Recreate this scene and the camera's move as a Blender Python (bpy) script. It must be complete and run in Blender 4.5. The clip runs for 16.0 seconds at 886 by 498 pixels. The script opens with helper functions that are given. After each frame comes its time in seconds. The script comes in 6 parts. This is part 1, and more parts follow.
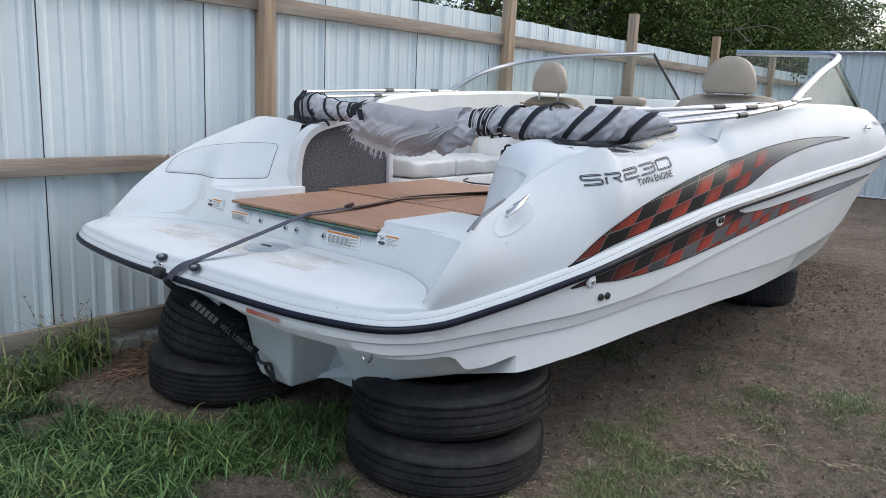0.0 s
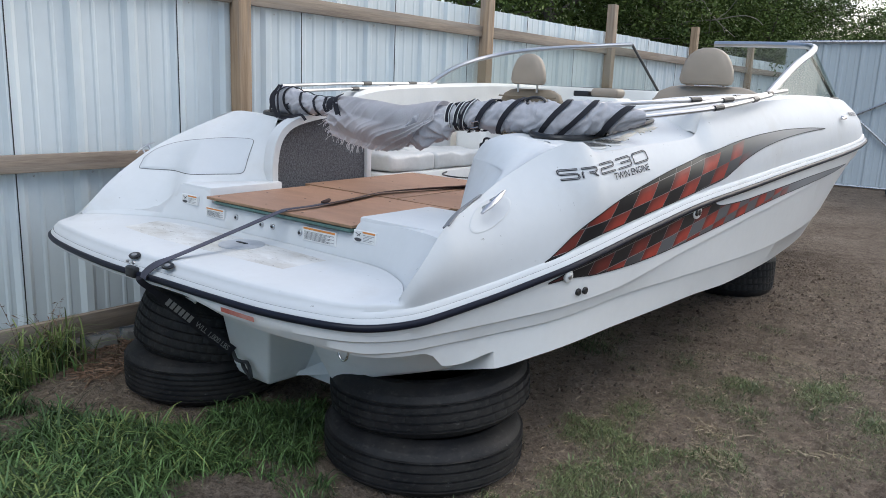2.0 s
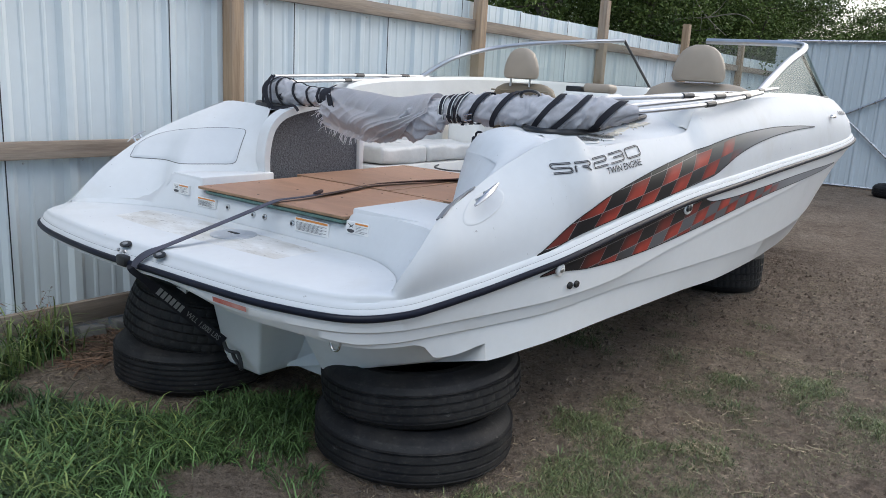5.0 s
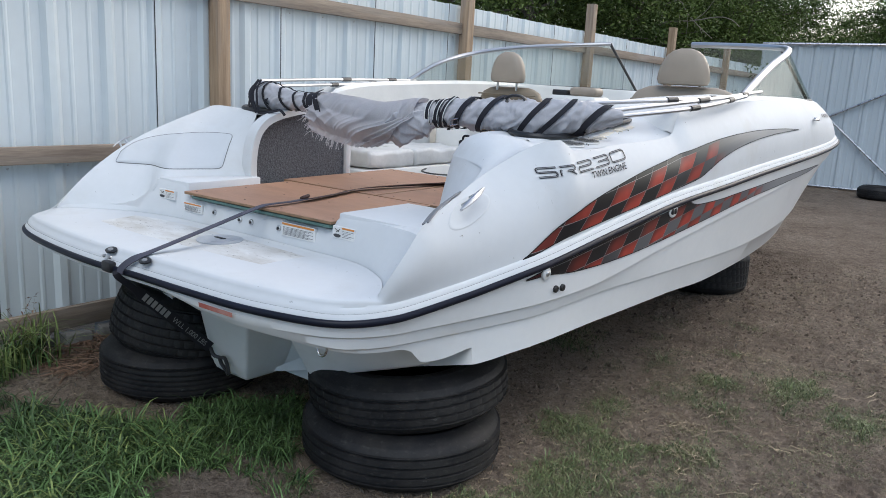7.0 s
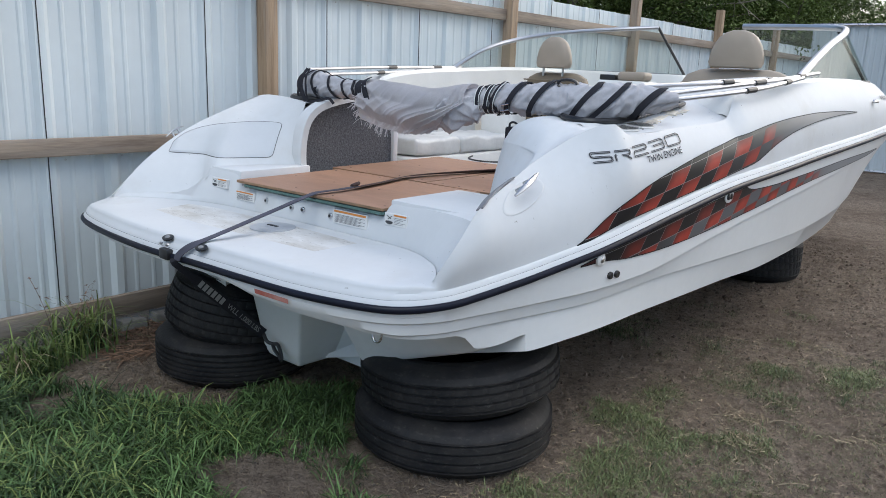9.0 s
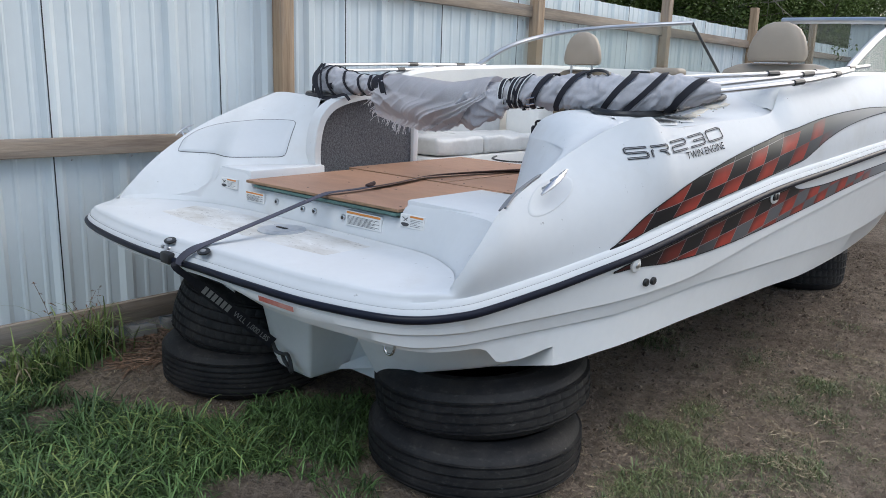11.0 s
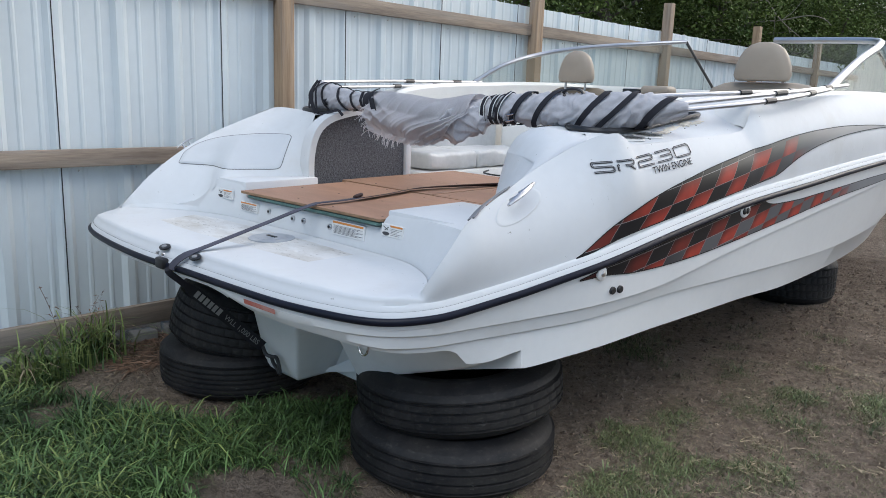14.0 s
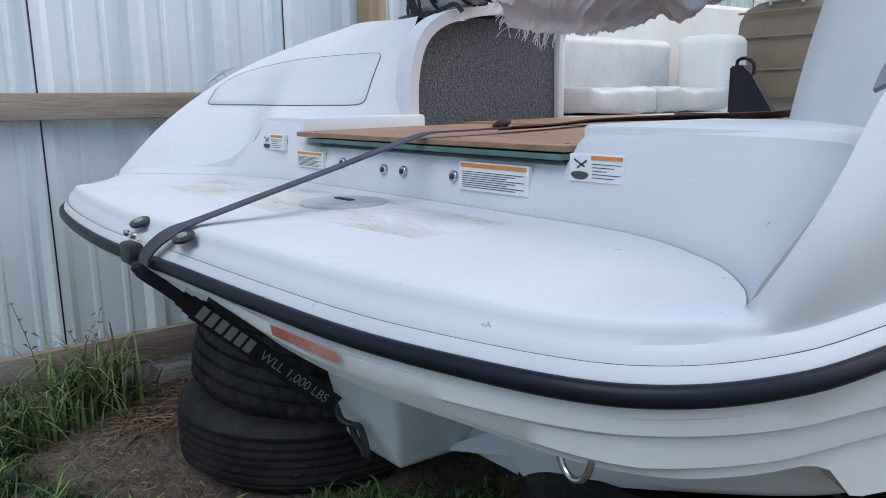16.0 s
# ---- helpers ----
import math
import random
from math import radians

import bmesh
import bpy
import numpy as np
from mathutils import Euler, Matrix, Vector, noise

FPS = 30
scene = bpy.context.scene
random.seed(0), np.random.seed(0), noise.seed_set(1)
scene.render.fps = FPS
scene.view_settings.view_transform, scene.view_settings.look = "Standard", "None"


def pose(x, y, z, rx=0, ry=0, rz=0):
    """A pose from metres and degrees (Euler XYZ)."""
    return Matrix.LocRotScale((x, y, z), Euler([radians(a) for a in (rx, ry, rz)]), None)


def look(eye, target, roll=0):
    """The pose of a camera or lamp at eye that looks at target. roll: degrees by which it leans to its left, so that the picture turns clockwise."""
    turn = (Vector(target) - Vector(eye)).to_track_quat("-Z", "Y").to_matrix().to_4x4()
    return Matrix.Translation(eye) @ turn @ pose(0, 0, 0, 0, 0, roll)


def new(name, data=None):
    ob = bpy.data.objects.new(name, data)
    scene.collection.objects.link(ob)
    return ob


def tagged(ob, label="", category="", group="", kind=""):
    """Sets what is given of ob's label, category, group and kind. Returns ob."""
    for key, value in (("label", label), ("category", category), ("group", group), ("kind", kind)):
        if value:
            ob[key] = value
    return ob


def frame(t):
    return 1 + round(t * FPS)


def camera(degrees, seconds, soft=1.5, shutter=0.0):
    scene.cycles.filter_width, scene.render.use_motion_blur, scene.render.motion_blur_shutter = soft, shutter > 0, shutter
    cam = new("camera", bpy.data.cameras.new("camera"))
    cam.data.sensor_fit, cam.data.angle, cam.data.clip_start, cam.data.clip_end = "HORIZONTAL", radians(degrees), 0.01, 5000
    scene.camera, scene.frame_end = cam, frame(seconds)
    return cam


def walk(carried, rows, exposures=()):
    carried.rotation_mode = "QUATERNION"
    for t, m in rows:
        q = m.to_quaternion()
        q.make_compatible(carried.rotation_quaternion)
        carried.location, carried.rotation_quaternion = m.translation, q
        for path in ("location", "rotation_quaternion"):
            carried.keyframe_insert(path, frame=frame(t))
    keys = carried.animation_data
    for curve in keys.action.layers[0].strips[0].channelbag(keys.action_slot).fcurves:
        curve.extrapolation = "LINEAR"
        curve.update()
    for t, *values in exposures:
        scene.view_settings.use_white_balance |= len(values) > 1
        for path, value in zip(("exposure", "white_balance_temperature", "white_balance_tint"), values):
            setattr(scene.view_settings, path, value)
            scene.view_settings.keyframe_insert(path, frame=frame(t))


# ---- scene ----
cam = camera(61.0, 16.0, soft=0.9)
PATH = [
    (0, (0.019, 0.106, 1.414), (-1.221, 1.625, 1.023), 2.55),
    (0.5, (0.037, 0.111, 1.422), (-1.193, 1.639, 1.031), 2.36),
    (1, (0.041, 0.120, 1.422), (-1.178, 1.656, 1.029), 2.16),
    (1.5, (0.024, 0.144, 1.419), (-1.185, 1.685, 1.016), 2.17),
    (2, (0.024, 0.136, 1.430), (-1.178, 1.680, 1.017), 2.27),
    (2.5, (0.041, 0.118, 1.428), (-1.156, 1.664, 1.005), 2.37),
    (3, (0.044, 0.115, 1.423), (-1.147, 1.663, 0.991), 2.58),
    (3.5, (0.037, 0.123, 1.423), (-1.150, 1.673, 0.987), 2.78),
    (6, (0.014, 0.121, 1.422), (-1.149, 1.694, 1.006), 3.09),
    (6.5, (0.022, 0.120, 1.427), (-1.133, 1.699, 1.011), 2.99),
    (7, (0.030, 0.124, 1.431), (-1.125, 1.702, 1.013), 2.99),
    (7.5, (0.030, 0.124, 1.427), (-1.133, 1.694, 0.998), 3.09),
    (8, (0.009, 0.124, 1.419), (-1.173, 1.676, 0.977), 3.08),
    (8.5, (-0.019, 0.117, 1.418), (-1.226, 1.646, 0.966), 2.77),
    (9, (-0.014, 0.101, 1.416), (-1.245, 1.611, 0.966), 2.16),
    (11.5, (-0.175, 0.307, 1.359), (-1.470, 1.767, 0.922), 2.13),
    (12, (-0.205, 0.313, 1.387), (-1.505, 1.771, 0.956), 2.53),
    (12.5, (-0.149, 0.312, 1.384), (-1.446, 1.776, 0.963), 2.83),
    (13, (-0.028, 0.298, 1.382), (-1.314, 1.774, 0.976), 2.83),
    (13.5, (0.038, 0.271, 1.380), (-1.253, 1.745, 0.978), 2.63),
    (14, (0.059, 0.260, 1.375), (-1.262, 1.707, 0.974), 2.12),
    (14.5, (-0.025, 0.315, 1.326), (-1.399, 1.707, 0.910), 1.29),
    (15, (-0.386, 0.448, 1.274), (-1.810, 1.787, 0.854), 0.26),
    (15.5, (-0.717, 0.737, 1.234), (-2.189, 2.028, 0.822), -0.56),
    (16, (-1.103, 1.129, 0.994), (-2.609, 2.388, 0.611), -0.88),
]
walk(cam, [(t, look(eye, target, roll)) for t, eye, target, roll in PATH], [(0, 0.82, 6050, 7), (14, 0.82, 6050, 7), (16, 0.82, 5850, 7)])

# ---- light ----
world = bpy.data.worlds.new("sky")
scene.world = world
world.use_nodes = True
wn = world.node_tree.nodes
wl = world.node_tree.links
sky_tex = wn.new("ShaderNodeTexSky")
sky_tex.sky_type = "NISHITA"
sky_tex.sun_disc = False
sky_tex.sun_elevation = radians(35)
sky_tex.sun_rotation = radians(20)
sky_tex.air_density = 1.0
sky_tex.dust_density = 3.0
sky_tex.ozone_density = 1.0
wn["Background"].inputs[1].default_value = 0.122
wl.new(sky_tex.outputs[0], wn["Background"].inputs[0])
sun = new("sun", bpy.data.lights.new("sun", "SUN"))
sun.data.energy = 1.1
sun.data.angle = radians(50)
sun.data.color = (1.0, 0.96, 0.9)
sun.matrix_world = look((1.6, -3.4, 10.2), (-2, 3, 0))


# ---- materials ----
def mat(name, colour, rough=0.5, metal=0.0, var=0.12, scale=6.0, bump=0.1, bscale=60.0, coat=0.0, second=None, spec=0.5, island=0.0, objvar=0.0, stretch=(1, 1, 1), fine=0.5, bdist=0.004, dirt=()):
    """Node material: base colour with coarse and fine variation, fine relief, roughness variation."""
    m = bpy.data.materials.new(name)
    m.use_nodes = True
    nt = m.node_tree
    n, l = nt.nodes, nt.links
    b = n["Principled BSDF"]
    b.inputs["Metallic"].default_value = metal
    b.inputs["Coat Weight"].default_value = coat
    b.inputs["Specular IOR Level"].default_value = spec
    tc = n.new("ShaderNodeTexCoord")
    mp = n.new("ShaderNodeMapping")
    mp.inputs["Scale"].default_value = stretch
    l.new(tc.outputs["Object"], mp.inputs["Vector"])
    big = n.new("ShaderNodeTexNoise")
    big.inputs["Scale"].default_value = scale
    big.inputs["Detail"].default_value = 5
    l.new(mp.outputs[0], big.inputs["Vector"])
    small = n.new("ShaderNodeTexNoise")
    small.inputs["Scale"].default_value = bscale
    small.inputs["Detail"].default_value = 4
    l.new(mp.outputs[0], small.inputs["Vector"])
    ramp = n.new("ShaderNodeValToRGB")
    c2 = second if second else tuple(c * (1 - var * 2) for c in colour)
    ramp.color_ramp.elements[0].position = 0.32
    ramp.color_ramp.elements[1].position = 0.68
    ramp.color_ramp.elements[0].color = (*c2, 1)
    ramp.color_ramp.elements[1].color = (*colour, 1)
    mixf = n.new("ShaderNodeMix")
    mixf.data_type = "FLOAT"
    mixf.inputs[0].default_value = fine * 0.5
    l.new(big.outputs["Fac"], mixf.inputs[2])
    l.new(small.outputs["Fac"], mixf.inputs[3])
    l.new(mixf.outputs[0], ramp.inputs[0])
    col = ramp.outputs[0]
    if island or objvar:
        src = n.new("ShaderNodeNewGeometry").outputs["Random Per Island"] if island else n.new("ShaderNodeObjectInfo").outputs["Random"]
        mr = n.new("ShaderNodeMapRange")
        amt = island or objvar
        mr.inputs[3].default_value = 1 - amt
        mr.inputs[4].default_value = 1 + amt
        l.new(src, mr.inputs[0])
        hsv = n.new("ShaderNodeHueSaturation")
        l.new(mr.outputs[0], hsv.inputs["Value"])
        l.new(col, hsv.inputs["Color"])
        col = hsv.outputs[0]
    for dcol, amount, dscale, lo, hi, dstretch in dirt:
        dm = n.new("ShaderNodeMapping")
        dm.inputs["Scale"].default_value = dstretch
        l.new(tc.outputs["Object"], dm.inputs["Vector"])
        dn = n.new("ShaderNodeTexNoise")
        dn.inputs["Scale"].default_value = dscale
        dn.inputs["Detail"].default_value = 8
        dn.inputs["Roughness"].default_value = 0.65
        l.new(dm.outputs[0], dn.inputs["Vector"])
        dr = n.new("ShaderNodeMapRange")
        dr.inputs[1].default_value = lo
        dr.inputs[2].default_value = hi
        dr.inputs[4].default_value = amount
        l.new(dn.outputs["Fac"], dr.inputs[0])
        mx = n.new("ShaderNodeMix")
        mx.data_type = "RGBA"
        l.new(dr.outputs[0], mx.inputs[0])
        l.new(col, mx.inputs[6])
        mx.inputs[7].default_value = (*dcol, 1)
        col = mx.outputs[2]
    l.new(col, b.inputs["Base Color"])
    rr = n.new("ShaderNodeMapRange")
    rr.inputs[3].default_value = max(0.02, rough - 0.08)
    rr.inputs[4].default_value = min(1, rough + 0.08)
    l.new(big.outputs["Fac"], rr.inputs[0])
    l.new(rr.outputs[0], b.inputs["Roughness"])
    if bump:
        bp = n.new("ShaderNodeBump")
        bp.inputs["Strength"].default_value = bump
        bp.inputs["Distance"].default_value = bdist
        l.new(small.outputs["Fac"], bp.inputs["Height"])
        l.new(bp.outputs[0], b.inputs["Normal"])
    return m


M_GEL = mat("gelcoat", (0.66, 0.675, 0.69), 0.58, var=0.04, scale=2.5, bump=0.02, bscale=30, coat=0.0, spec=0.2, dirt=(((0.45, 0.42, 0.36), 0.36, 2.3, 0.53, 0.78, (1, 1, 1)), ((0.16, 0.155, 0.14), 0.8, 40, 0.685, 0.72, (1, 1, 1)), ((0.22, 0.21, 0.20), 0.6, 9, 0.70, 0.715, (1, 5, 1))))
M_HULL = mat("hull_gelcoat", (0.80, 0.805, 0.80), 0.48, var=0.04, scale=2.0, bump=0.02, bscale=30, coat=0.04, spec=0.4, dirt=(((0.48, 0.46, 0.42), 0.35, 2.0, 0.54, 0.80, (1, 1, 2)), ((0.25, 0.24, 0.22), 0.5, 30, 0.70, 0.77, (1, 1, 1))))
M_LINER = mat("liner", (0.78, 0.77, 0.74), 0.45, var=0.05, scale=5, bump=0.05)
M_NONSKID = mat("nonskid", (0.72, 0.72, 0.71), 0.6, var=0.06, scale=7, bump=0.5, bscale=260, dirt=(((0.42, 0.385, 0.33), 0.75, 4.0, 0.39, 0.66, (1, 2.0, 1)), ((0.17, 0.16, 0.145), 0.9, 21, 0.62, 0.67, (1, 3.5, 1)), ((0.85, 0.85, 0.84), 0.5, 9, 0.60, 0.68, (1, 1.5, 1))))
M_RUB = mat("rub_rail", (0.010, 0.012, 0.024), 0.42, spec=0.25, var=0.2, scale=12, bump=0.05, dirt=(((0.30, 0.29, 0.27), 0.5, 22, 0.68, 0.74, (1, 1, 1)),))
M_RUBBER = mat("tyre_rubber", (0.013, 0.013, 0.015), 0.62, var=0.25, scale=7, bump=0.35, bscale=90, spec=0.3, second=(0.007, 0.007, 0.008), dirt=(((0.07, 0.063, 0.056), 0.45, 4, 0.50, 0.76, (1, 1, 1)), ((0.085, 0.079, 0.070), 0.4, 38, 0.55, 0.72, (1, 1, 2)), ((0.20, 0.19, 0.175), 0.6, 11, 0.675, 0.73, (1, 1, 3))))
M_PLY = mat("plywood", (0.40, 0.235, 0.155), 0.6, var=0.1, scale=3.5, bump=0.12, bscale=50, second=(0.30, 0.17, 0.11), stretch=(1, 5, 1), dirt=(((0.17, 0.095, 0.065), 0.5, 3.0, 0.52, 0.75, (1, 2.5, 1)), ((0.07, 0.045, 0.035), 0.85, 26, 0.69, 0.73, (1, 1, 1)), ((0.55, 0.40, 0.30), 0.4, 12, 0.62, 0.70, (1, 6, 1))))
M_PLYEDGE = mat("plywood_edge", (0.30, 0.19, 0.11), 0.75, var=0.2, scale=20)
M_GREENPLY = mat("green_board", (0.10, 0.19, 0.17), 0.6, var=0.2, scale=9)
M_CARPET = mat("carpet", (0.185, 0.19, 0.205), 0.95, var=0.3, scale=90, bump=1.0, bscale=150, spec=0.1, second=(0.060, 0.062, 0.070), fine=1.0, bdist=0.008)
M_CANVAS = mat("grey_canvas", (0.49, 0.485, 0.515), 0.88, var=0.1, scale=5, bump=0.3, bscale=160, spec=0.12, dirt=(((0.33, 0.32, 0.34), 0.5, 6, 0.52, 0.75, (1, 1, 1)),))
M_CANVAS2 = mat("sun_bleached_canvas", (0.70, 0.685, 0.71), 0.92, var=0.08, scale=6, bump=0.3, bscale=160, spec=0.1, dirt=(((0.52, 0.495, 0.50), 0.4, 5, 0.52, 0.75, (1, 1, 1)),))
M_WEB = mat("black_webbing", (0.012, 0.012, 0.020), 0.8, var=0.2, scale=30, bump=0.3, bscale=300)
M_SEAMLINE = mat("seam_grey", (0.10, 0.10, 0.11), 0.7, var=0.4, scale=9)
M_GLUE = mat("old_adhesive", (0.74, 0.71, 0.63), 0.7, var=0.1, scale=25, bump=0.2, bscale=90, second=(0.64, 0.58, 0.48))
M_STRAP = mat("ratchet_strap", (0.085, 0.085, 0.115), 0.75, var=0.2, scale=10, bump=0.3, bscale=250)
M_ALU = mat("aluminium_tube", (0.56, 0.56, 0.57), 0.36, metal=1.0, var=0.05, scale=9, bump=0.02)
M_STEEL = mat("stainless", (0.58, 0.58, 0.59), 0.28, metal=1.0, var=0.05, scale=12, bump=0.02)
M_VINYL = mat("beige_vinyl", (0.36, 0.30, 0.235), 0.5, var=0.06, scale=6, bump=0.15, bscale=180, dirt=(((0.24, 0.20, 0.16), 0.4, 5, 0.55, 0.75, (1, 1, 1)),))
M_VINYLD = mat("brown_vinyl", (0.22, 0.175, 0.12), 0.55, var=0.08, scale=6, bump=0.15, bscale=180)
M_PADDED = mat("padded_panel", (0.59, 0.61, 0.63), 0.5, var=0.03, scale=3, bump=0.05, bscale=50, spec=0.25, dirt=(((0.50, 0.49, 0.47), 0.25, 3, 0.55, 0.8, (1, 1, 1)),))
M_CUSH = mat("white_vinyl", (0.62, 0.62, 0.61), 0.5, var=0.1, scale=5, bump=0.25, bscale=40, dirt=(((0.42, 0.41, 0.40), 0.5, 4, 0.52, 0.75, (1, 1, 1)), ((0.2, 0.19, 0.18), 0.5, 25, 0.69, 0.74, (1, 1, 1))))
M_BLACK = mat("black_plastic", (0.02, 0.02, 0.022), 0.4, var=0.2, scale=12, bump=0.05)
M_SHEET = mat("painted_steel_sheet", (0.665, 0.725, 0.75), 0.36, var=0.05, scale=1.6, bump=0.04, bscale=14, objvar=0.03, dirt=(((0.48, 0.52, 0.54), 0.4, 2.2, 0.50, 0.75, (1, 1, 0.25)), ((0.35, 0.34, 0.32), 0.5, 30, 0.70, 0.76, (1, 1, 0.3))))
M_FAR = mat("galvanised_sheet", (0.50, 0.56, 0.61), 0.42, var=0.06, scale=1.0, bump=0.03, objvar=0.04)
M_WOOD = mat("weathered_lumber", (0.35, 0.285, 0.22), 0.8, var=0.2, scale=3, bump=0.45, bscale=22, second=(0.15, 0.115, 0.09), stretch=(7, 0.5, 7), objvar=0.12, dirt=(((0.07, 0.045, 0.03), 0.85, 4.5, 0.69, 0.74, (1.6, 1, 1.6)), ((0.30, 0.28, 0.26), 0.5, 2.2, 0.48, 0.7, (5, 0.5, 5))))
M_POST = mat("weathered_post", (0.40, 0.29, 0.19), 0.8, var=0.2, scale=3, bump=0.45, bscale=22, second=(0.19, 0.125, 0.075), stretch=(9, 9, 0.5), objvar=0.12, dirt=(((0.07, 0.045, 0.03), 0.85, 4.5, 0.69, 0.74, (1.6, 1.6, 1)), ((0.30, 0.28, 0.26), 0.5, 2.2, 0.5, 0.7, (5, 5, 0.5))))
M_BLOCK = mat("concrete_block", (0.21, 0.205, 0.195), 0.9, var=0.2, scale=14, bump=0.5, bscale=80)
M_D_BLACK = mat("decal_black", (0.010, 0.010, 0.012), 0.4, var=0.2, scale=18, bump=0.0, spec=0.25)
M_HATCH = mat("hatch_plastic", (0.46, 0.48, 0.51), 0.4, var=0.08, scale=20, bump=0.05)
M_D_SILVER = mat("decal_silver", (0.27, 0.275, 0.29), 0.5, var=0.12, scale=8, bump=0.0, spec=0.25)
M_SEAM = mat("panel_seam", (0.15, 0.15, 0.155), 0.7, var=0.2, scale=15, bump=0.0)
M_TEXT = mat("decal_lettering", (0.03, 0.03, 0.036), 0.7, var=0.1, bump=0.0, spec=0.1)
M_LABEL = mat("label_paper", (0.74, 0.74, 0.73), 0.5, var=0.05, scale=30, bump=0.0)
M_ORANGE = mat("label_orange", (0.62, 0.24, 0.05), 0.5, var=0.1, scale=30, bump=0.0)
M_INK = mat("label_ink", (0.06, 0.06, 0.065), 0.6, var=0.1, bump=0.0)
M_REDREFL = mat("red_reflector", (0.42, 0.085, 0.06), 0.4, var=0.25, scale=16, bump=0.1, second=(0.52, 0.26, 0.22))
M_WEBINK = mat("strap_print", (0.32, 0.32, 0.32), 0.7, var=0.1, bump=0.0)


def glass(name, tint):
    m = bpy.data.materials.new(name)
    m.use_nodes = True
    n, l = m.node_tree.nodes, m.node_tree.links
    n.remove(n["Principled BSDF"])
    tr = n.new("ShaderNodeBsdfTransparent")
    tr.inputs[0].default_value = (*tint, 1)
    gl = n.new("ShaderNodeBsdfGlossy")
    gl.inputs["Roughness"].default_value = 0.06
    mx = n.new("ShaderNodeMixShader")
    mx.inputs[0].default_value = 0.05
    l.new(tr.outputs[0], mx.inputs[1])
    l.new(gl.outputs[0], mx.inputs[2])
    l.new(mx.outputs[0], n["Material Output"].inputs[0])
    return m


M_GLASS = glass("smoked_acrylic", (0.86, 0.88, 0.86))


def ground_material():
    m = bpy.data.materials.new("dirt")
    m.use_nodes = True
    n, l = m.node_tree.nodes, m.node_tree.links
    b = n["Principled BSDF"]
    b.inputs["Roughness"].default_value = 0.95
    b.inputs["Specular IOR Level"].default_value = 0.15
    tc = n.new("ShaderNodeTexCoord")

    def noise_node(scale, detail, lo, hi):
        t = n.new("ShaderNodeTexNoise")
        t.inputs["Scale"].default_value = scale
        t.inputs["Detail"].default_value = detail
        t.inputs["Roughness"].default_value = 0.72
        l.new(tc.outputs["Object"], t.inputs["Vector"])
        r = n.new("ShaderNodeMapRange")
        r.inputs[1].default_value = lo
        r.inputs[2].default_value = hi
        l.new(t.outputs["Fac"], r.inputs[0])
        return t, r
    _, a = noise_node(0.9, 6, 0.35, 0.65)
    _, c = noise_node(7, 9, 0.30, 0.70)
    f, d = noise_node(48, 7, 0.33, 0.67)
    _, g = noise_node(150, 4, 0.35, 0.65)
    _, pit = noise_node(17, 6, 0.50, 0.63)

    def mix(x, y, fac):
        k = n.new("ShaderNodeMix")
        k.data_type = "RGBA"
        l.new(fac, k.inputs[0])
        for i, v in ((6, x), (7, y)):
            if isinstance(v, tuple):
                k.inputs[i].default_value = (*v, 1)
            else:
                l.new(v, k.inputs[i])
        return k.outputs[2]
    soil = mix((0.14, 0.105, 0.080), (0.45, 0.355, 0.278), c.outputs[0])
    dry = mix((0.24, 0.188, 0.148), (0.70, 0.57, 0.45), d.outputs[0])
    mixed = mix(soil, dry, a.outputs[0])
    crumb = n.new("ShaderNodeMath")
    crumb.operation = "MULTIPLY"
    crumb.inputs[1].default_value = 0.45
    inv = n.new("ShaderNodeMath")
    inv.operation = "SUBTRACT"
    inv.inputs[0].default_value = 1.0
    l.new(g.outputs[0], inv.inputs[1])
    l.new(inv.outputs[0], crumb.inputs[0])
    allc = mix(mixed, (0.085, 0.065, 0.05), crumb.outputs[0])
    # hollows of the relief get their shade painted into the soil colour
    hole = n.new("ShaderNodeMath")
    hole.operation = "MULTIPLY"
    hole.inputs[1].default_value = 0.42
    l.new(pit.outputs[0], hole.inputs[0])
    l.new(mix(allc, (0.075, 0.055, 0.042), hole.outputs[0]), b.inputs["Base Color"])
    bp = n.new("ShaderNodeBump")
    bp.inputs["Strength"].default_value = 0.9
    bp.inputs["Distance"].default_value = 0.035
    add = n.new("ShaderNodeMath")
    l.new(c.outputs[0], add.inputs[0])
    l.new(d.outputs[0], add.inputs[1])
    deep = n.new("ShaderNodeMath")
    deep.operation = "SUBTRACT"
    l.new(add.outputs[0], deep.inputs[0])
    l.new(pit.outputs[0], deep.inputs[1])
    l.new(deep.outputs[0], bp.inputs["Height"])
    l.new(bp.outputs[0], b.inputs["Normal"])
    return m


M_GROUND = ground_material()
# soil darker than the open dirt, tone varied from lump to lump
M_CLOD = mat("dark_soil", (0.20, 0.155, 0.12), 0.95, var=0.3, scale=30, bump=0.6, bscale=120, spec=0.1, second=(0.085, 0.062, 0.047), island=0.3)


def leaf_mat(name, c1, c2, amt=0.3):
    m = mat(name, c1, 0.55, var=0.3, scale=1.2, bump=0.0, second=c2, island=amt, spec=0.3)
    m.node_tree.nodes["Principled BSDF"].inputs["Subsurface Weight"].default_value = 0.0
    return m


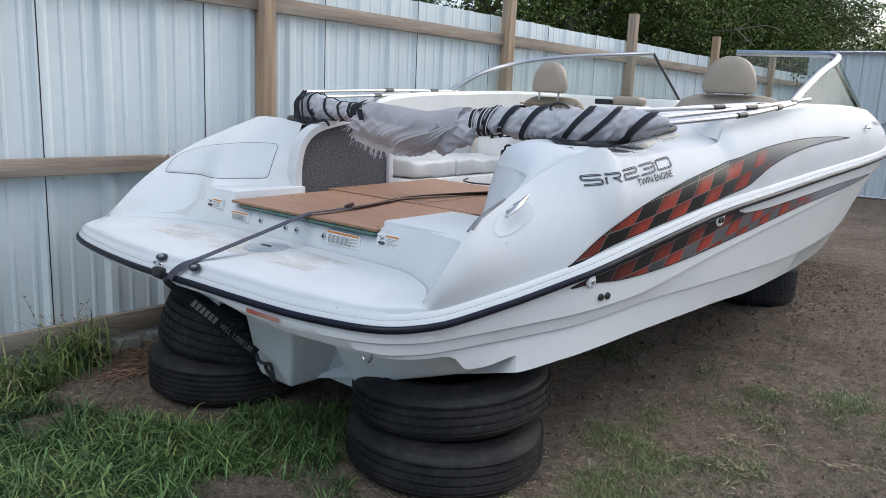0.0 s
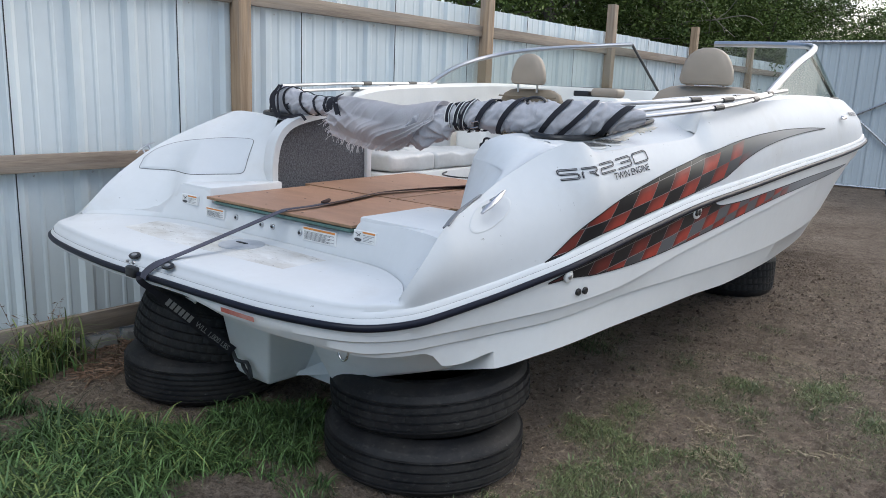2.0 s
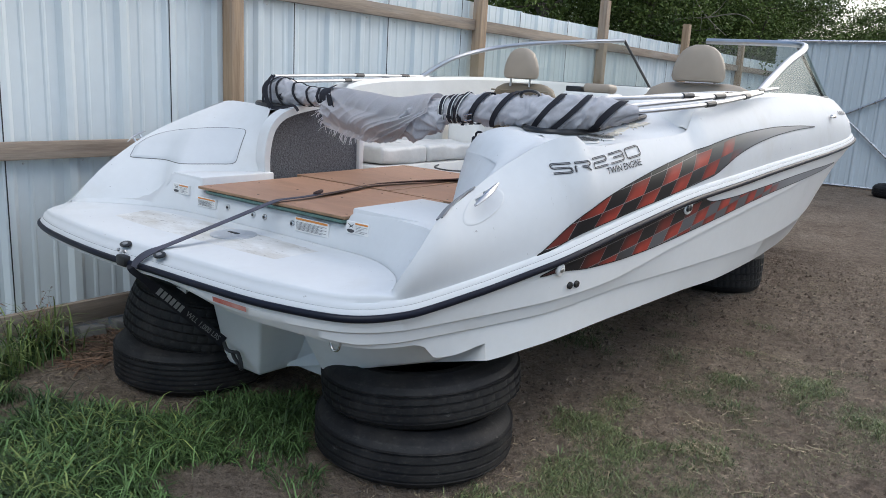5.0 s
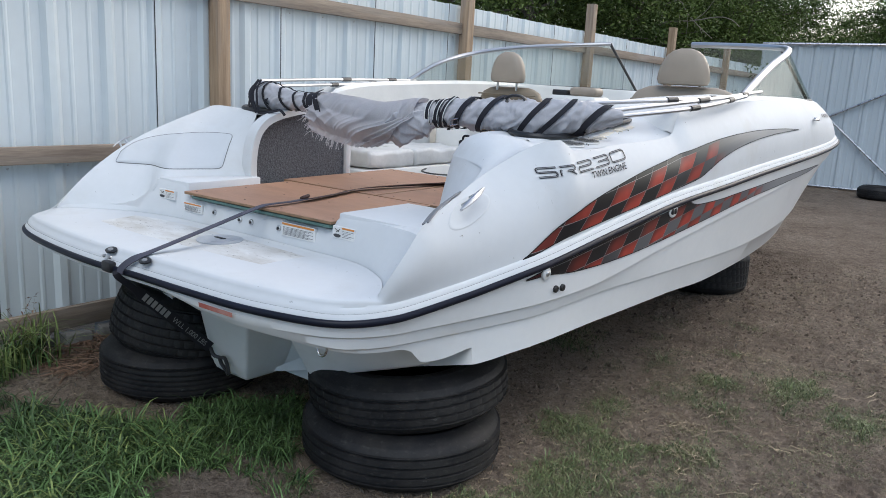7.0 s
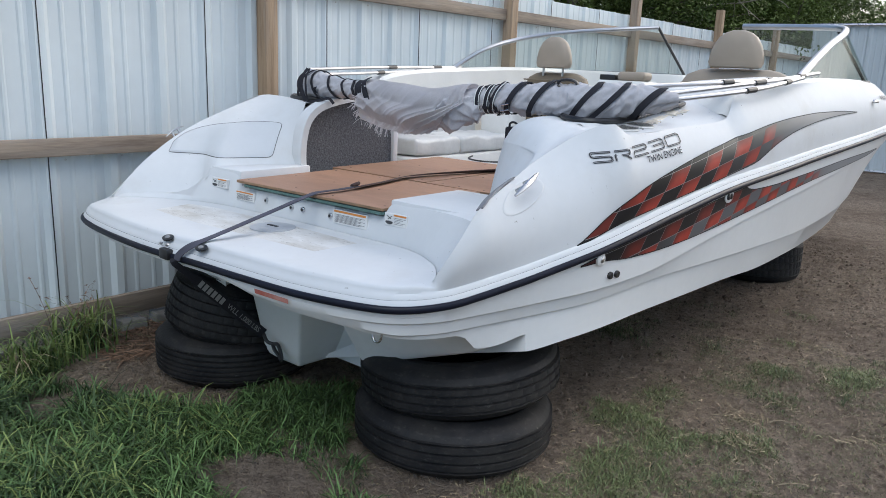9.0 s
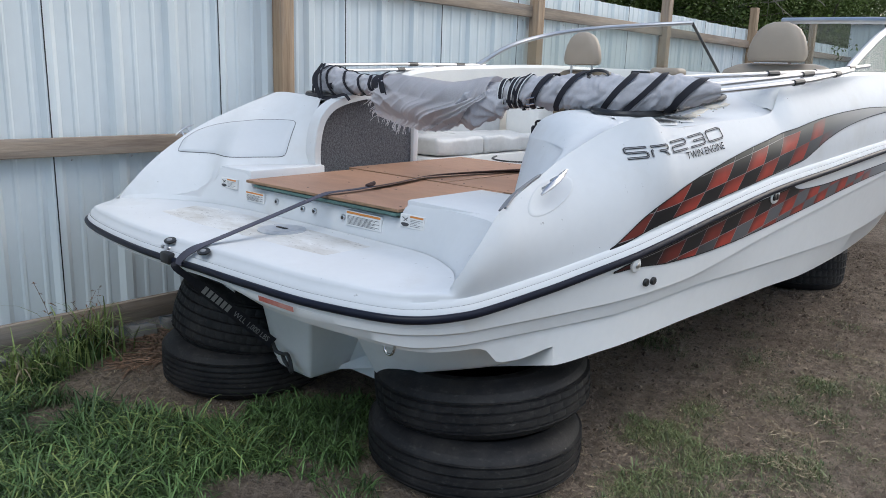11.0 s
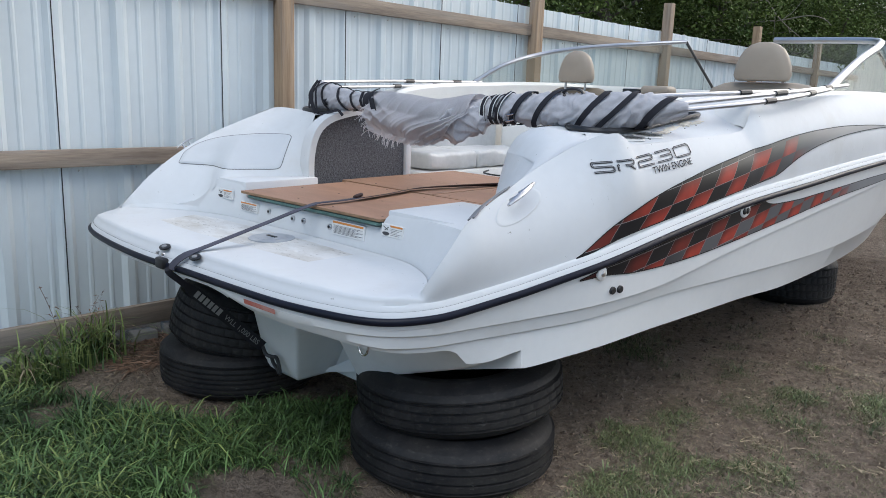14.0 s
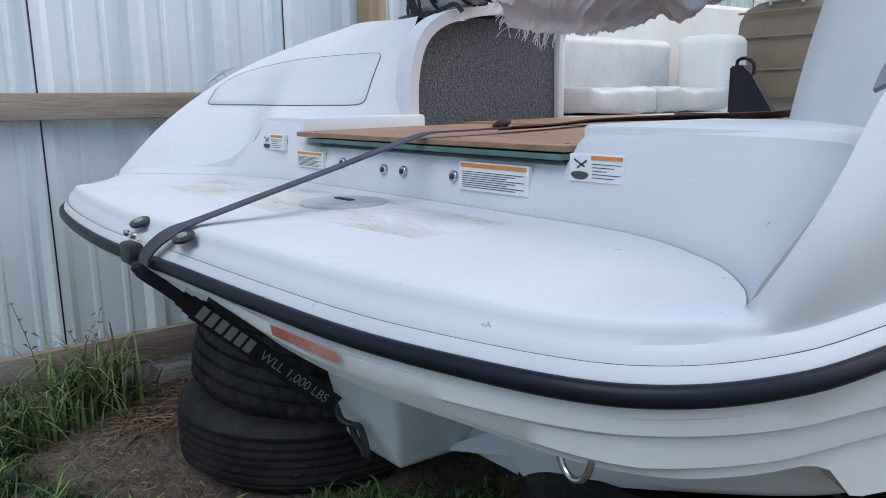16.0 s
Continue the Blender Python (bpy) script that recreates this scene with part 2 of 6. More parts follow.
M_LEAF = leaf_mat("leaves", (0.125, 0.165, 0.045), (0.036, 0.060, 0.020), 0.5)
M_LEAF.node_tree.nodes["Principled BSDF"].inputs["Specular IOR Level"].default_value = 0.08
M_TWIG = mat("bare_wood", (0.30, 0.27, 0.23), 0.9, var=0.2, scale=8, bump=0.3, bscale=30)
M_BARK = mat("bark", (0.12, 0.10, 0.08), 0.9, var=0.3, scale=8, bump=0.5, bscale=30)
M_GRASS = leaf_mat("grass_blades", (0.110, 0.178, 0.057), (0.031, 0.061, 0.022), 0.8)
M_OLIVE = leaf_mat("olive_grass", (0.185, 0.190, 0.095), (0.085, 0.095, 0.042), 0.5)
M_TURF = leaf_mat("trodden_grass", (0.150, 0.180, 0.078), (0.060, 0.078, 0.034), 0.7)
M_PALE = leaf_mat("pale_grass_blades", (0.24, 0.29, 0.09), (0.14, 0.19, 0.06), 0.4)
M_BROWNSTRAP = mat("brown_strap", (0.075, 0.045, 0.042), 0.8, var=0.2, scale=14, bump=0.3, bscale=250)
M_BROWNSTRAW = leaf_mat("brown_straw", (0.21, 0.13, 0.085), (0.10, 0.06, 0.042), 0.5)
M_DRY = leaf_mat("dry_grass", (0.36, 0.29, 0.185), (0.20, 0.155, 0.10), 0.4)


# ---- mesh helpers ----
def smooth(keys):
    """Monotone cubic through (x, y) keys."""
    xs = np.array([k[0] for k in keys], float)
    ys = np.array([k[1] for k in keys], float)
    h = np.diff(xs)
    d = np.diff(ys) / h
    m = np.zeros(len(xs))
    for i in range(1, len(xs) - 1):
        if d[i - 1] * d[i] > 0:
            w1, w2 = 2 * h[i] + h[i - 1], h[i] + 2 * h[i - 1]
            m[i] = (w1 + w2) / (w1 / d[i - 1] + w2 / d[i])
    m[0], m[-1] = d[0], d[-1]

    def f(x):
        x = min(max(x, xs[0]), xs[-1])
        i = min(int(np.searchsorted(xs, x, "right")) - 1, len(h) - 1)
        t = (x - xs[i]) / h[i]
        return float((2 * t**3 - 3 * t**2 + 1) * ys[i] + (t**3 - 2 * t**2 + t) * h[i] * m[i] + (-2 * t**3 + 3 * t**2) * ys[i + 1] + (t**3 - t**2) * h[i] * m[i + 1])
    return f


def path3(points, n):
    """n points evenly along a smooth curve through points."""
    pts = [Vector(p) for p in points]
    s = [0.0]
    for a, b in zip(pts, pts[1:]):
        s.append(s[-1] + max((b - a).length, 1e-5))
    fs = []
    for k in range(3):
        mm = []
        for i in range(len(pts)):
            if i == 0:
                mm.append((pts[1][k] - pts[0][k]) / (s[1] - s[0]))
            elif i == len(pts) - 1:
                mm.append((pts[-1][k] - pts[-2][k]) / (s[-1] - s[-2]))
            else:
                mm.append((pts[i + 1][k] - pts[i - 1][k]) / (s[i + 1] - s[i - 1]))
        fs.append(mm)
    out = []
    for j in range(n):
        x = s[-1] * j / (n - 1)
        i = min(max(int(np.searchsorted(s, x, "right")) - 1, 0), len(pts) - 2)
        h = s[i + 1] - s[i]
        t = (x - s[i]) / h
        out.append(Vector([(2 * t**3 - 3 * t**2 + 1) * pts[i][k] + (t**3 - 2 * t**2 + t) * h * fs[k][i] + (-2 * t**3 + 3 * t**2) * pts[i + 1][k] + (t**3 - t**2) * h * fs[k][i + 1] for k in range(3)]))
    return out


def finish(bm, name, material, parent=None, label="", shade=True, sharp=35):
    me = bpy.data.meshes.new(name)
    bmesh.ops.recalc_face_normals(bm, faces=bm.faces[:]) if len(bm.faces) < 60000 else None
    if shade:
        for f in bm.faces:
            f.smooth = True
        for e in bm.edges:
            if len(e.link_faces) == 2 and e.calc_face_angle(0) > radians(sharp):
                e.smooth = False
    bm.to_mesh(me)
    bm.free()
    for m in (material if isinstance(material, (list, tuple)) else [material]):
        me.materials.append(m)
    ob = new(name, me)
    if parent:
        ob.parent = parent
    if label:
        tagged(ob, label)
    return ob


def part(name, bm, material, parent, label="", shade=True, sharp=35):
    return finish(bm, name, material, parent, label, shade, sharp)


def thing(name, m, label, category, group="", kind=""):
    ob = new(name)
    ob.matrix_world = m
    return tagged(ob, label, category, group, kind)


def loft(bm, rows, closed=False, cap=False, mi=0, close_rows=False):
    """Quads between rows of equal length."""
    vs = [[bm.verts.new(p) for p in r] for r in rows]
    n = len(rows[0])
    rr = list(zip(vs, vs[1:])) + ([(vs[-1], vs[0])] if close_rows else [])
    for a, b in rr:
        for i in range(n if closed else n - 1):
            j = (i + 1) % n
            q = [a[i], a[j], b[j], b[i]]
            uq = []
            for v in q:
                if v not in uq:
                    uq.append(v)
            try:
                f = bm.faces.new(uq)
                f.material_index = mi
            except ValueError:
                pass
    if cap:
        for r in (vs[0], vs[-1]):
            try:
                f = bm.faces.new(r)
                f.material_index = mi
            except ValueError:
                pass
    return vs


def box(bm, lo, hi, bevel=0.0, seg=2, m=None):
    """A box between two corners, edges bevelled."""
    g = bmesh.ops.create_cube(bm, size=1)
    vs = g["verts"]
    c = [(a + b) / 2 for a, b in zip(lo, hi)]
    d = [abs(b - a) for a, b in zip(lo, hi)]
    for v in vs:
        v.co = Vector((v.co.x * d[0] + c[0], v.co.y * d[1] + c[1], v.co.z * d[2] + c[2]))
    if bevel:
        es = list({e for v in vs for e in v.link_edges})
        r = bmesh.ops.bevel(bm, geom=es, offset=bevel, segments=seg, affect="EDGES", profile=0.5)
        vs = list({v for f in r["faces"] for v in f.verts} | {v for v in vs if v.is_valid})
    if m is not None:
        bmesh.ops.transform(bm, matrix=m, verts=[v for v in vs if v.is_valid])


def tube(bm, pts, r, n=10, radii=None, flat=None, cap=True, up=Vector((0, 0, 1))):
    """A round (or flattened) tube along points."""
    rows = []
    P = [Vector(p) for p in pts]
    for i, p in enumerate(P):
        t = (P[min(i + 1, len(P) - 1)] - P[max(i - 1, 0)]).normalized()
        a = t.cross(up)
        if a.length < 1e-3:
            a = t.cross(Vector((1, 0, 0)))
        a.normalize()
        b = a.cross(t).normalized()
        rr = radii[i] if radii else r
        fx, fy = flat if flat else (1, 1)
        rows.append([p + a * (math.cos(2 * math.pi * k / n) * rr * fx) + b * (math.sin(2 * math.pi * k / n) * rr * fy) for k in range(n)])
    loft(bm, rows, closed=True, cap=cap)


def ribbon(bm, pts, width, thick, side):
    """A flat strap along points; side: its width's direction (vector or list)."""
    P = [Vector(p) for p in pts]
    rows = []
    for i, p in enumerate(P):
        t = (P[min(i + 1, len(P) - 1)] - P[max(i - 1, 0)]).normalized()
        s = Vector(side[i] if isinstance(side, list) else side)
        s = (s - t * s.dot(t)).normalized()
        u = t.cross(s).normalized()
        rows.append([p + s * (width / 2) + u * (thick / 2), p - s * (width / 2) + u * (thick / 2), p - s * (width / 2) - u * (thick / 2), p + s * (width / 2) - u * (thick / 2)])
    loft(bm, rows, closed=True, cap=True)


def poly_prism(bm, pts, depth):
    """A prism: polygon points pushed along depth vector."""
    a = [bm.verts.new(p) for p in pts]
    b = [bm.verts.new(Vector(p) + Vector(depth)) for p in pts]
    bm.faces.new(a)
    bm.faces.new(b[::-1])
    for i in range(len(a)):
        j = (i + 1) % len(a)
        bm.faces.new([a[i], b[i], b[j], a[j]])


# ---- ground ----
def ground_z(x, y):
    v = Vector((x, y, 0))
    near = max(0.0, 1 - math.hypot(x + 1.5, y - 4) / 14)
    return near * (0.018 * noise.noise(v * 1.6) + 0.010 * noise.noise(v * 5.0)) - 0.005


bm = bmesh.new()
xs = [-60, -30, -12, -7] + [-5 + 0.1 * i for i in range(86)] + [4.5, 6, 9, 15, 30, 60]
ys = [-60, -25, -8, -3] + [-1 + 0.1 * i for i in range(101)] + [9.5 + 0.5 * i for i in range(16)] + [19, 25, 40, 80]
loft(bm, [[(x, y, ground_z(x, y)) for y in ys] for x in xs])
ground = finish(bm, "ground", M_GROUND)
tagged(ground, "bare brown dirt yard with patches of dry grass", "ground", kind="structure")

# ---- fence along the boat ----
FX = -3.877
fence = thing("fence", pose(0, 0, 0), "white ribbed steel sheet fence on weathered wooden rails and posts", "fence", kind="structure")


def sheet_mesh(name, width, z0, z1, material, ribs=(0.330, 0.635), stiff=(0.122, 0.226, 0.435, 0.537, 0.740, 0.840)):
    """One ribbed steel sheet in the y-z plane: wide ribs a foot apart, low stiffeners between; they rise towards +x."""
    prof = [(0.0, 0.019), (0.032, 0.019), (0.056, 0.0)]
    for c, w0, w1, h in sorted([(c, .045, .019, .021) for c in ribs] + [(c, .015, .006, .0045) for c in stiff]):
        prof += [(c - w0, 0.0), (c - w1, h), (c + w1, h), (c + w0, 0.0)]
    prof = [p for p in prof if p[0] < width - 0.045] + [(width - 0.042, 0.0), (width - 0.018, 0.0165), (width + 0.022, 0.0165)]
    bm = bmesh.new()
    rows = [[(h, y, z) for y, h in prof] + [(h - 0.0012, y, z) for y, h in reversed(prof)] for z in (z0, z1)]
    loft(bm, rows, closed=True, cap=False)
    me = bpy.data.meshes.new(name)
    bmesh.ops.recalc_face_normals(bm, faces=bm.faces[:])
    bm.to_mesh(me)
    bm.free()
    me.materials.append(material)
    return me


sheet = sheet_mesh("panel", 0.914, 0.17, 2.12, M_SHEET)
SEAM = 1.732
for i in range(-4, 16):
    o = new("panel", sheet)
    o.parent = fence
    o.location = (FX - 0.022 + 0.0015 * (i % 2), SEAM + 0.912 * i, 0.004 * math.sin(i * 2.1))
    bm = bmesh.new()
    box(bm, (FX - 0.004, SEAM + 0.912 * i - 0.004, 0.17), (FX - 0.0015, SEAM + 0.912 * i + 0.001, 2.12))
    part("seam", bm, M_BLACK, fence, "dark overlap joint", shade=False)
POSTS = [0.47, 2.984, 5.514, 7.847, 10.311, 12.78]
for i, y in enumerate(POSTS):
    bm = bmesh.new()
    top = (2.75, 2.62, 2.45, 2.40, 2.38, 2.36)[i]
    box(bm, (FX + 0.012, y, -0.05), (FX + 0.101, y + 0.089, top), 0.004)
    part("post", bm, M_POST, fence)
edges = [-2.0] + POSTS + [15.3]
for a, b in zip(edges, edges[1:]):
    for z0, z1, th in ((1.885, 1.975, 0.038), (0.955, 1.043, 0.038), (0.07, 0.185, 0.038)):
        bm = bmesh.new()
        box(bm, (FX + 0.010, a + 0.092, z0), (FX + 0.010 + th, b - 0.003, z1), 0.004)
        part("rail", bm, M_WOOD, fence)

# screw heads where the sheets are fixed to the rails
screw_me = bpy.data.meshes.new("screw")
bm = bmesh.new()
bmesh.ops.create_cone(bm, cap_ends=True, segments=8, radius1=.006, radius2=.004, depth=.004, matrix=pose(0, 0, 0, 0, 90, 0))
bm.to_mesh(screw_me)
bm.free()
screw_me.materials.append(M_STEEL)
for i in range(0, 8):
    for j, dy in enumerate((.09, .39, .70)):
        for z in (1.86, .93):
            o = new("screw", screw_me)
            o.parent = fence
            o.location = (FX - .0195, SEAM + .912 * i + dy, z + .006 * math.sin(i * 3.1 + j))

# far fence and its brace
far_fence = thing("fence", pose(-3.9, 15.2, 0, 0, 0, -90 + 4), "tall grey ribbed steel fence across the yard", "fence", kind="structure")
sheet2 = sheet_mesh("panel", 0.914, 0.02, 2.52, M_FAR)
for i in range(14):
    o = new("panel", sheet2)
    o.parent = far_fence
    o.location = (0.0015 * (i % 2), 0.912 * i, 0)
for z in (2.535, 0.03):
    bm = bmesh.new()
    tube(bm, [(0.04, 0, z), (0.04, 12.8, z)], 0.025, 10)
    part("rail", bm, M_STEEL, far_fence, "galvanised pipe rail")
for a, b in (((0.07, 0.55, 0.9), (0.07, 3.6, 2.5)), ((0.07, 1.05, 1.45), (0.07, 2.6, 0.1))):
    bm = bmesh.new()
    tube(bm, [a, b], 0.022, 10)
    part("brace", bm, M_STEEL, far_fence, "galvanised diagonal pipe brace")

# ---- boat ----
boat = thing("boat", pose(-2.41, 1.5, 0, 0, 0.4, 0), "white fibreglass runabout with red and black checkered graphics on tyres", "boat")
OUT = [(0, .095), (.30, .103), (.54, .118), (.72, .155), (.845, .199), (.926, .262), (.988, .35), (1.03, .455), (1.115, .68), (1.205, .95), (1.275, 1.4), (1.324, 1.85), (1.37, 2.4), (1.403, 3), (1.42, 3.6), (1.423, 4.2), (1.395, 4.9), (1.32, 5.5), (1.15, 6), (.80, 6.5), (.36, 6.85), (0, 6.95)]
ZR = smooth([(0, .711), (.2, .711), (.35, .722), (.6, .768), (.9, .838), (1.4, .933), (1.85, .998), (2.4, 1.042), (3, 1.083), (4, 1.128), (5, 1.163), (6, 1.2), (6.95, 1.23)])
half = [(p.x, p.y) for p in path3([(a, b, 0) for a, b in OUT], 420)]
# two stations close together where the bottom steps down
fine = [(p.x, p.y) for p in path3([(a, b, 0) for a, b in OUT], 6000)]
fine_x = [min(fine[300:], key=lambda q: abs(q[1] - y)) for y in (.679, .684)]
step_i = next(i for i, q in enumerate(half) if q[1] > .68)
half = [q for q in half[:step_i] if q[1] < .674] + fine_x + [q for q in half[step_i:] if q[1] > .689]
B_OF_Y = smooth(sorted({round(y, 4): x for x, y in half[42:]}.items()))
XT = smooth([(.31, .962), (.42, .985), (.49, .990), (.58, .984), (.68, .980), (.78, .983), (.88, 1.003), (.98, 1.045), (1.08, 1.12), (1.14, 1.15), (1.5, 1.19), (1.95, 1.225), (2.05, 1.21), (2.85, 1.25), (4, 1.27), (5, 1.205), (5.5, 1.10), (6, .89), (6.5, .55), (6.95, .05)])
ZT = smooth([(.31, .806), (.40, .915), (.49, 1.012), (.58, 1.050), (.68, 1.090), (.78, 1.135), (.88, 1.183), (.98, 1.236), (1.05, 1.270), (1.09, 1.276), (1.12, 1.258), (1.15, 1.238), (1.5, 1.256), (1.92, 1.283), (2.06, 1.383), (2.85, 1.448), (4, 1.483), (5, 1.478), (6, 1.43), (6.95, 1.34)])
# the port flank, seen from inside, has its own outline
OUT_P = [(0, .095), (.30, .080), (.57, .092), (.80, .118), (.95, .148), (1.06, .19), (1.12, .245), (1.16, .33), (1.185, .455), (1.20, .68), (1.22, .95), (1.255, 1.4), (1.27, 1.85), (1.285, 2.4), (1.305, 3), (1.32, 3.6), (1.323, 4.2), (1.297, 4.9), (1.228, 5.5), (1.07, 6), (.744, 6.5), (.335, 6.85), (0, 6.95)]
XT_P = smooth([(.335, 1.046), (.48, 1.054), (.65, 1.057), (1.2, 1.054), (1.5, 1.06), (2.05, 1.10), (2.85, 1.15), (4, 1.18), (5, 1.12), (6, .83), (6.95, .05)])
ZT_P = smooth([(.335, .798), (.48, .933), (.65, 1.048), (.80, 1.123), (1.0, 1.198), (1.2, 1.264), (1.27, 1.245), (1.5, 1.245), (1.92, 1.28), (2.06, 1.383), (2.85, 1.448), (4, 1.483), (5, 1.478), (6, 1.43), (6.95, 1.34)])
INNER_P = [(p.x, p.y) for p in path3([(1.046, .340, 0), (.98, .42, 0), (.82, .53, 0), (.60, .605, 0), (.33, .622, 0), (0, .628, 0)], 40)]
INNER = [(p.x, p.y) for p in path3([(.930, .345, 0), (.885, .418, 0), (.786, .515, 0), (.60, .605, 0), (.33, .622, 0), (0, .628, 0)], 40)]


def outline_target(x, y, port):
    """Upper end of the deck moulding over a point of the outline."""
    if y >= 0.33:
        if port:
            return Vector((XT_P(y), y, ZT_P(y)))
        e = min((y - .33) / .06, 1)
        return Vector((INNER[0][0], INNER[0][1], .79)).lerp(Vector((XT(y), y, ZT(y))), e * (2 - e))
    w = 1.10 if port else .98
    k = min(max((w - x) / w, 0), 1)
    q = (INNER_P if port else INNER)[min(int(k * 39 + 0.5), 39)]
    return Vector((q[0], q[1], 0.79 if port else max(.79, ZR(y) + .0735)))


def deck_column(x, y, nx, ny, port=False):
    z = ZR(y)
    T = outline_target(x, y, port)
    base = Vector((x, y, z))
    inn = Vector((-nx, -ny, 0))
    lip = [base + inn * a + Vector((0, 0, h)) for a, h in ((.003, .012), (.004, .016), (.0120, .0275), (.0128, .0262), (.0146, .0264), (.0185, .0400), (.028, .044))]
    k = min(max((y - (0.20 if port else 0.26)) / (0.21 if port else 0.08), 0), 1)
    k = k * k * (3 - 2 * k)
    reach = Vector((T.x - x, T.y - y)).length
    f = max(.3, min(1, reach / .42))
    f = max(.04, min(f, (.75 * reach - .028) / .132))
    edge = [base + inn * (.028 + (a - .028) * f) + Vector((0, 0, .044 + (h - .044) * (f if port else max(f, .85)))) for a, h in ((.032, .058), (.038, .0675), (.048, .0715), (.072, .0735), (.16, .074))]
    s0 = lip[-1]
    rest = []
    for i in range(1, 15):
        v = i / 14
        flat = edge[i - 1] if i <= 5 else edge[4].lerp(T, (i - 5) / 9)
        p = s0.lerp(T, v)
        bul = math.sin(math.pi * v) * 0.045 * min(1, (T - s0).length / 0.4)
        side = p + Vector((nx, ny, 0.35)) * bul
        rest.append(flat.lerp(side, k))
    return lip + rest


def normals(pts):
    out = []
    for i in range(len(pts)):
        a, b = pts[max(i - 1, 0)], pts[min(i + 1, len(pts) - 1)]
        t = Vector((b[0] - a[0], b[1] - a[1]))
        t.normalize()
        out.append((t.y, -t.x))
    out[0] = (0, -1)
    return out


NRM = normals(half)
star_cols = [deck_column(x, y, *n) for (x, y), n in zip(half, NRM)]


half_p = [(p.x, p.y) for p in path3([(a, b, 0) for a, b in OUT_P], 420)]
NRM_P = normals(half_p)


def mir(p):
    """Port side of a starboard point."""
    return Vector((-p[0], p[1], p[2]))


cols = [[mir(p) for p in deck_column(x, y, *n, True)] for (x, y), n in reversed(list(zip(half_p[1:], NRM_P[1:])))] + star_cols
bm = bmesh.new()
loft(bm, cols)
part("deck_moulding", bm, M_GEL, boat, sharp=58)
# moulded anti-slip panel on the swim platform
bm = bmesh.new()
pad = [c for c in cols if c[0].y < .27 and -1.0 < c[0].x < .93]
loft(bm, [[p + Vector((0, 0, -.004 + .0062 * (min(1, k / 25, (len(pad) - 1 - k) / 45) if 0 < i < 7 else 0))) for i, p in enumerate(c[12:20])] for k, c in enumerate(pad)])
part("antislip_panel", bm, M_NONSKID, boat, "scuffed textured anti-slip panel")


def side_point(y, v, off=0.0):
    """Point on the starboard deck side; v from the rail's lip (0) to the top edge (1)."""
    x = B_OF_Y(y)
    d = 0.02
    t = Vector((B_OF_Y(y + d) - B_OF_Y(y - d), 2 * d))
    t.normalize()
    nx, ny = t.y, -t.x
    T = Vector((XT(y), y, ZT(y)))
    z = ZR(y)
    s0 = Vector((x - nx * 0.028, y - ny * 0.028, z + 0.044))
    p = s0.lerp(T, v)
    bul = math.sin(math.pi * v) * 0.045 * min(1, (T - s0).length / 0.4)
    p = p + Vector((nx, ny, 0.35)) * bul
    return p + Vector((nx, ny, 0.25)).normalized() * off


# rub rail, and the dark seam line over the white strip that holds it
bm = bmesh.new()
tube(bm, [mir((x, y, ZR(y))) for x, y in reversed(half_p[1:])] + [(x, y, ZR(y)) for x, y in half], .0125, 14, flat=(.8, 1.0))
part("rub_rail", bm, M_RUB, boat, "black rubber rub rail")
bm = bmesh.new()
tube(bm, [c[3].lerp(c[4], .5) + Vector((0, 0, .0003)) for c in cols[::2]], .0009, 6)
part("sealant_bead", bm, M_SEAMLINE, boat, "thin grey line along the seam")

# hull below the rail
Z1 = smooth([(0, .655), (.35, .662), (.52, .670), (.84, .689), (1.26, .717), (1.47, .749), (1.7, .788), (2.36, .871), (3.2, .95), (4.5, 1.04), (6.95, 1.13)])
Z2 = smooth([(0, .612), (.35, .616), (.57, .625), (.87, .639), (1.5, .673), (2.1, .670), (3, .655), (4, .67), (5, .74), (6, .88), (6.95, 1.02)])
ZC = smooth([(0, .598), (.40, .598), (.44, .590), (.50, .536), (.55, .538), (.60, .548), (.679, .564), (.684, .500), (.87, .519), (1.03, .528), (1.4, .541), (2.0, .545), (2.5, .525), (3, .515), (3.6, .50), (4.6, .53), (5.5, .64), (6.2, .80), (6.95, 1.0)])
I1 = smooth([(0, .018), (1, .024), (2, .02), (3, .02), (4, .03), (5, .05), (6, .08), (6.95, .1)])
I2 = smooth([(0, .034), (.4, .04), (1, .045), (2, .05), (3, .08), (4, .13), (5, .20), (6, .32), (6.95, .4)])
IC = smooth([(0, .05), (.45, .055), (.5, .062), (.6, .052), (.69, .052), (1.5, .072), (2.2, .09), (3, .14), (3.6, .19), (4.6, .25), (5.5, .42), (6.2, .65), (6.95, .9)])
ZK = smooth([(.3, .17), (3, .23), (4.5, .33), (5.5, .50), (6.95, .75)])


LIP = smooth([(-2, .684), (.05, .684), (.2, .667), (.35, .645), (.52, .636), (.68, .628), (.85, .608), (.95, .598), (2, .598)])


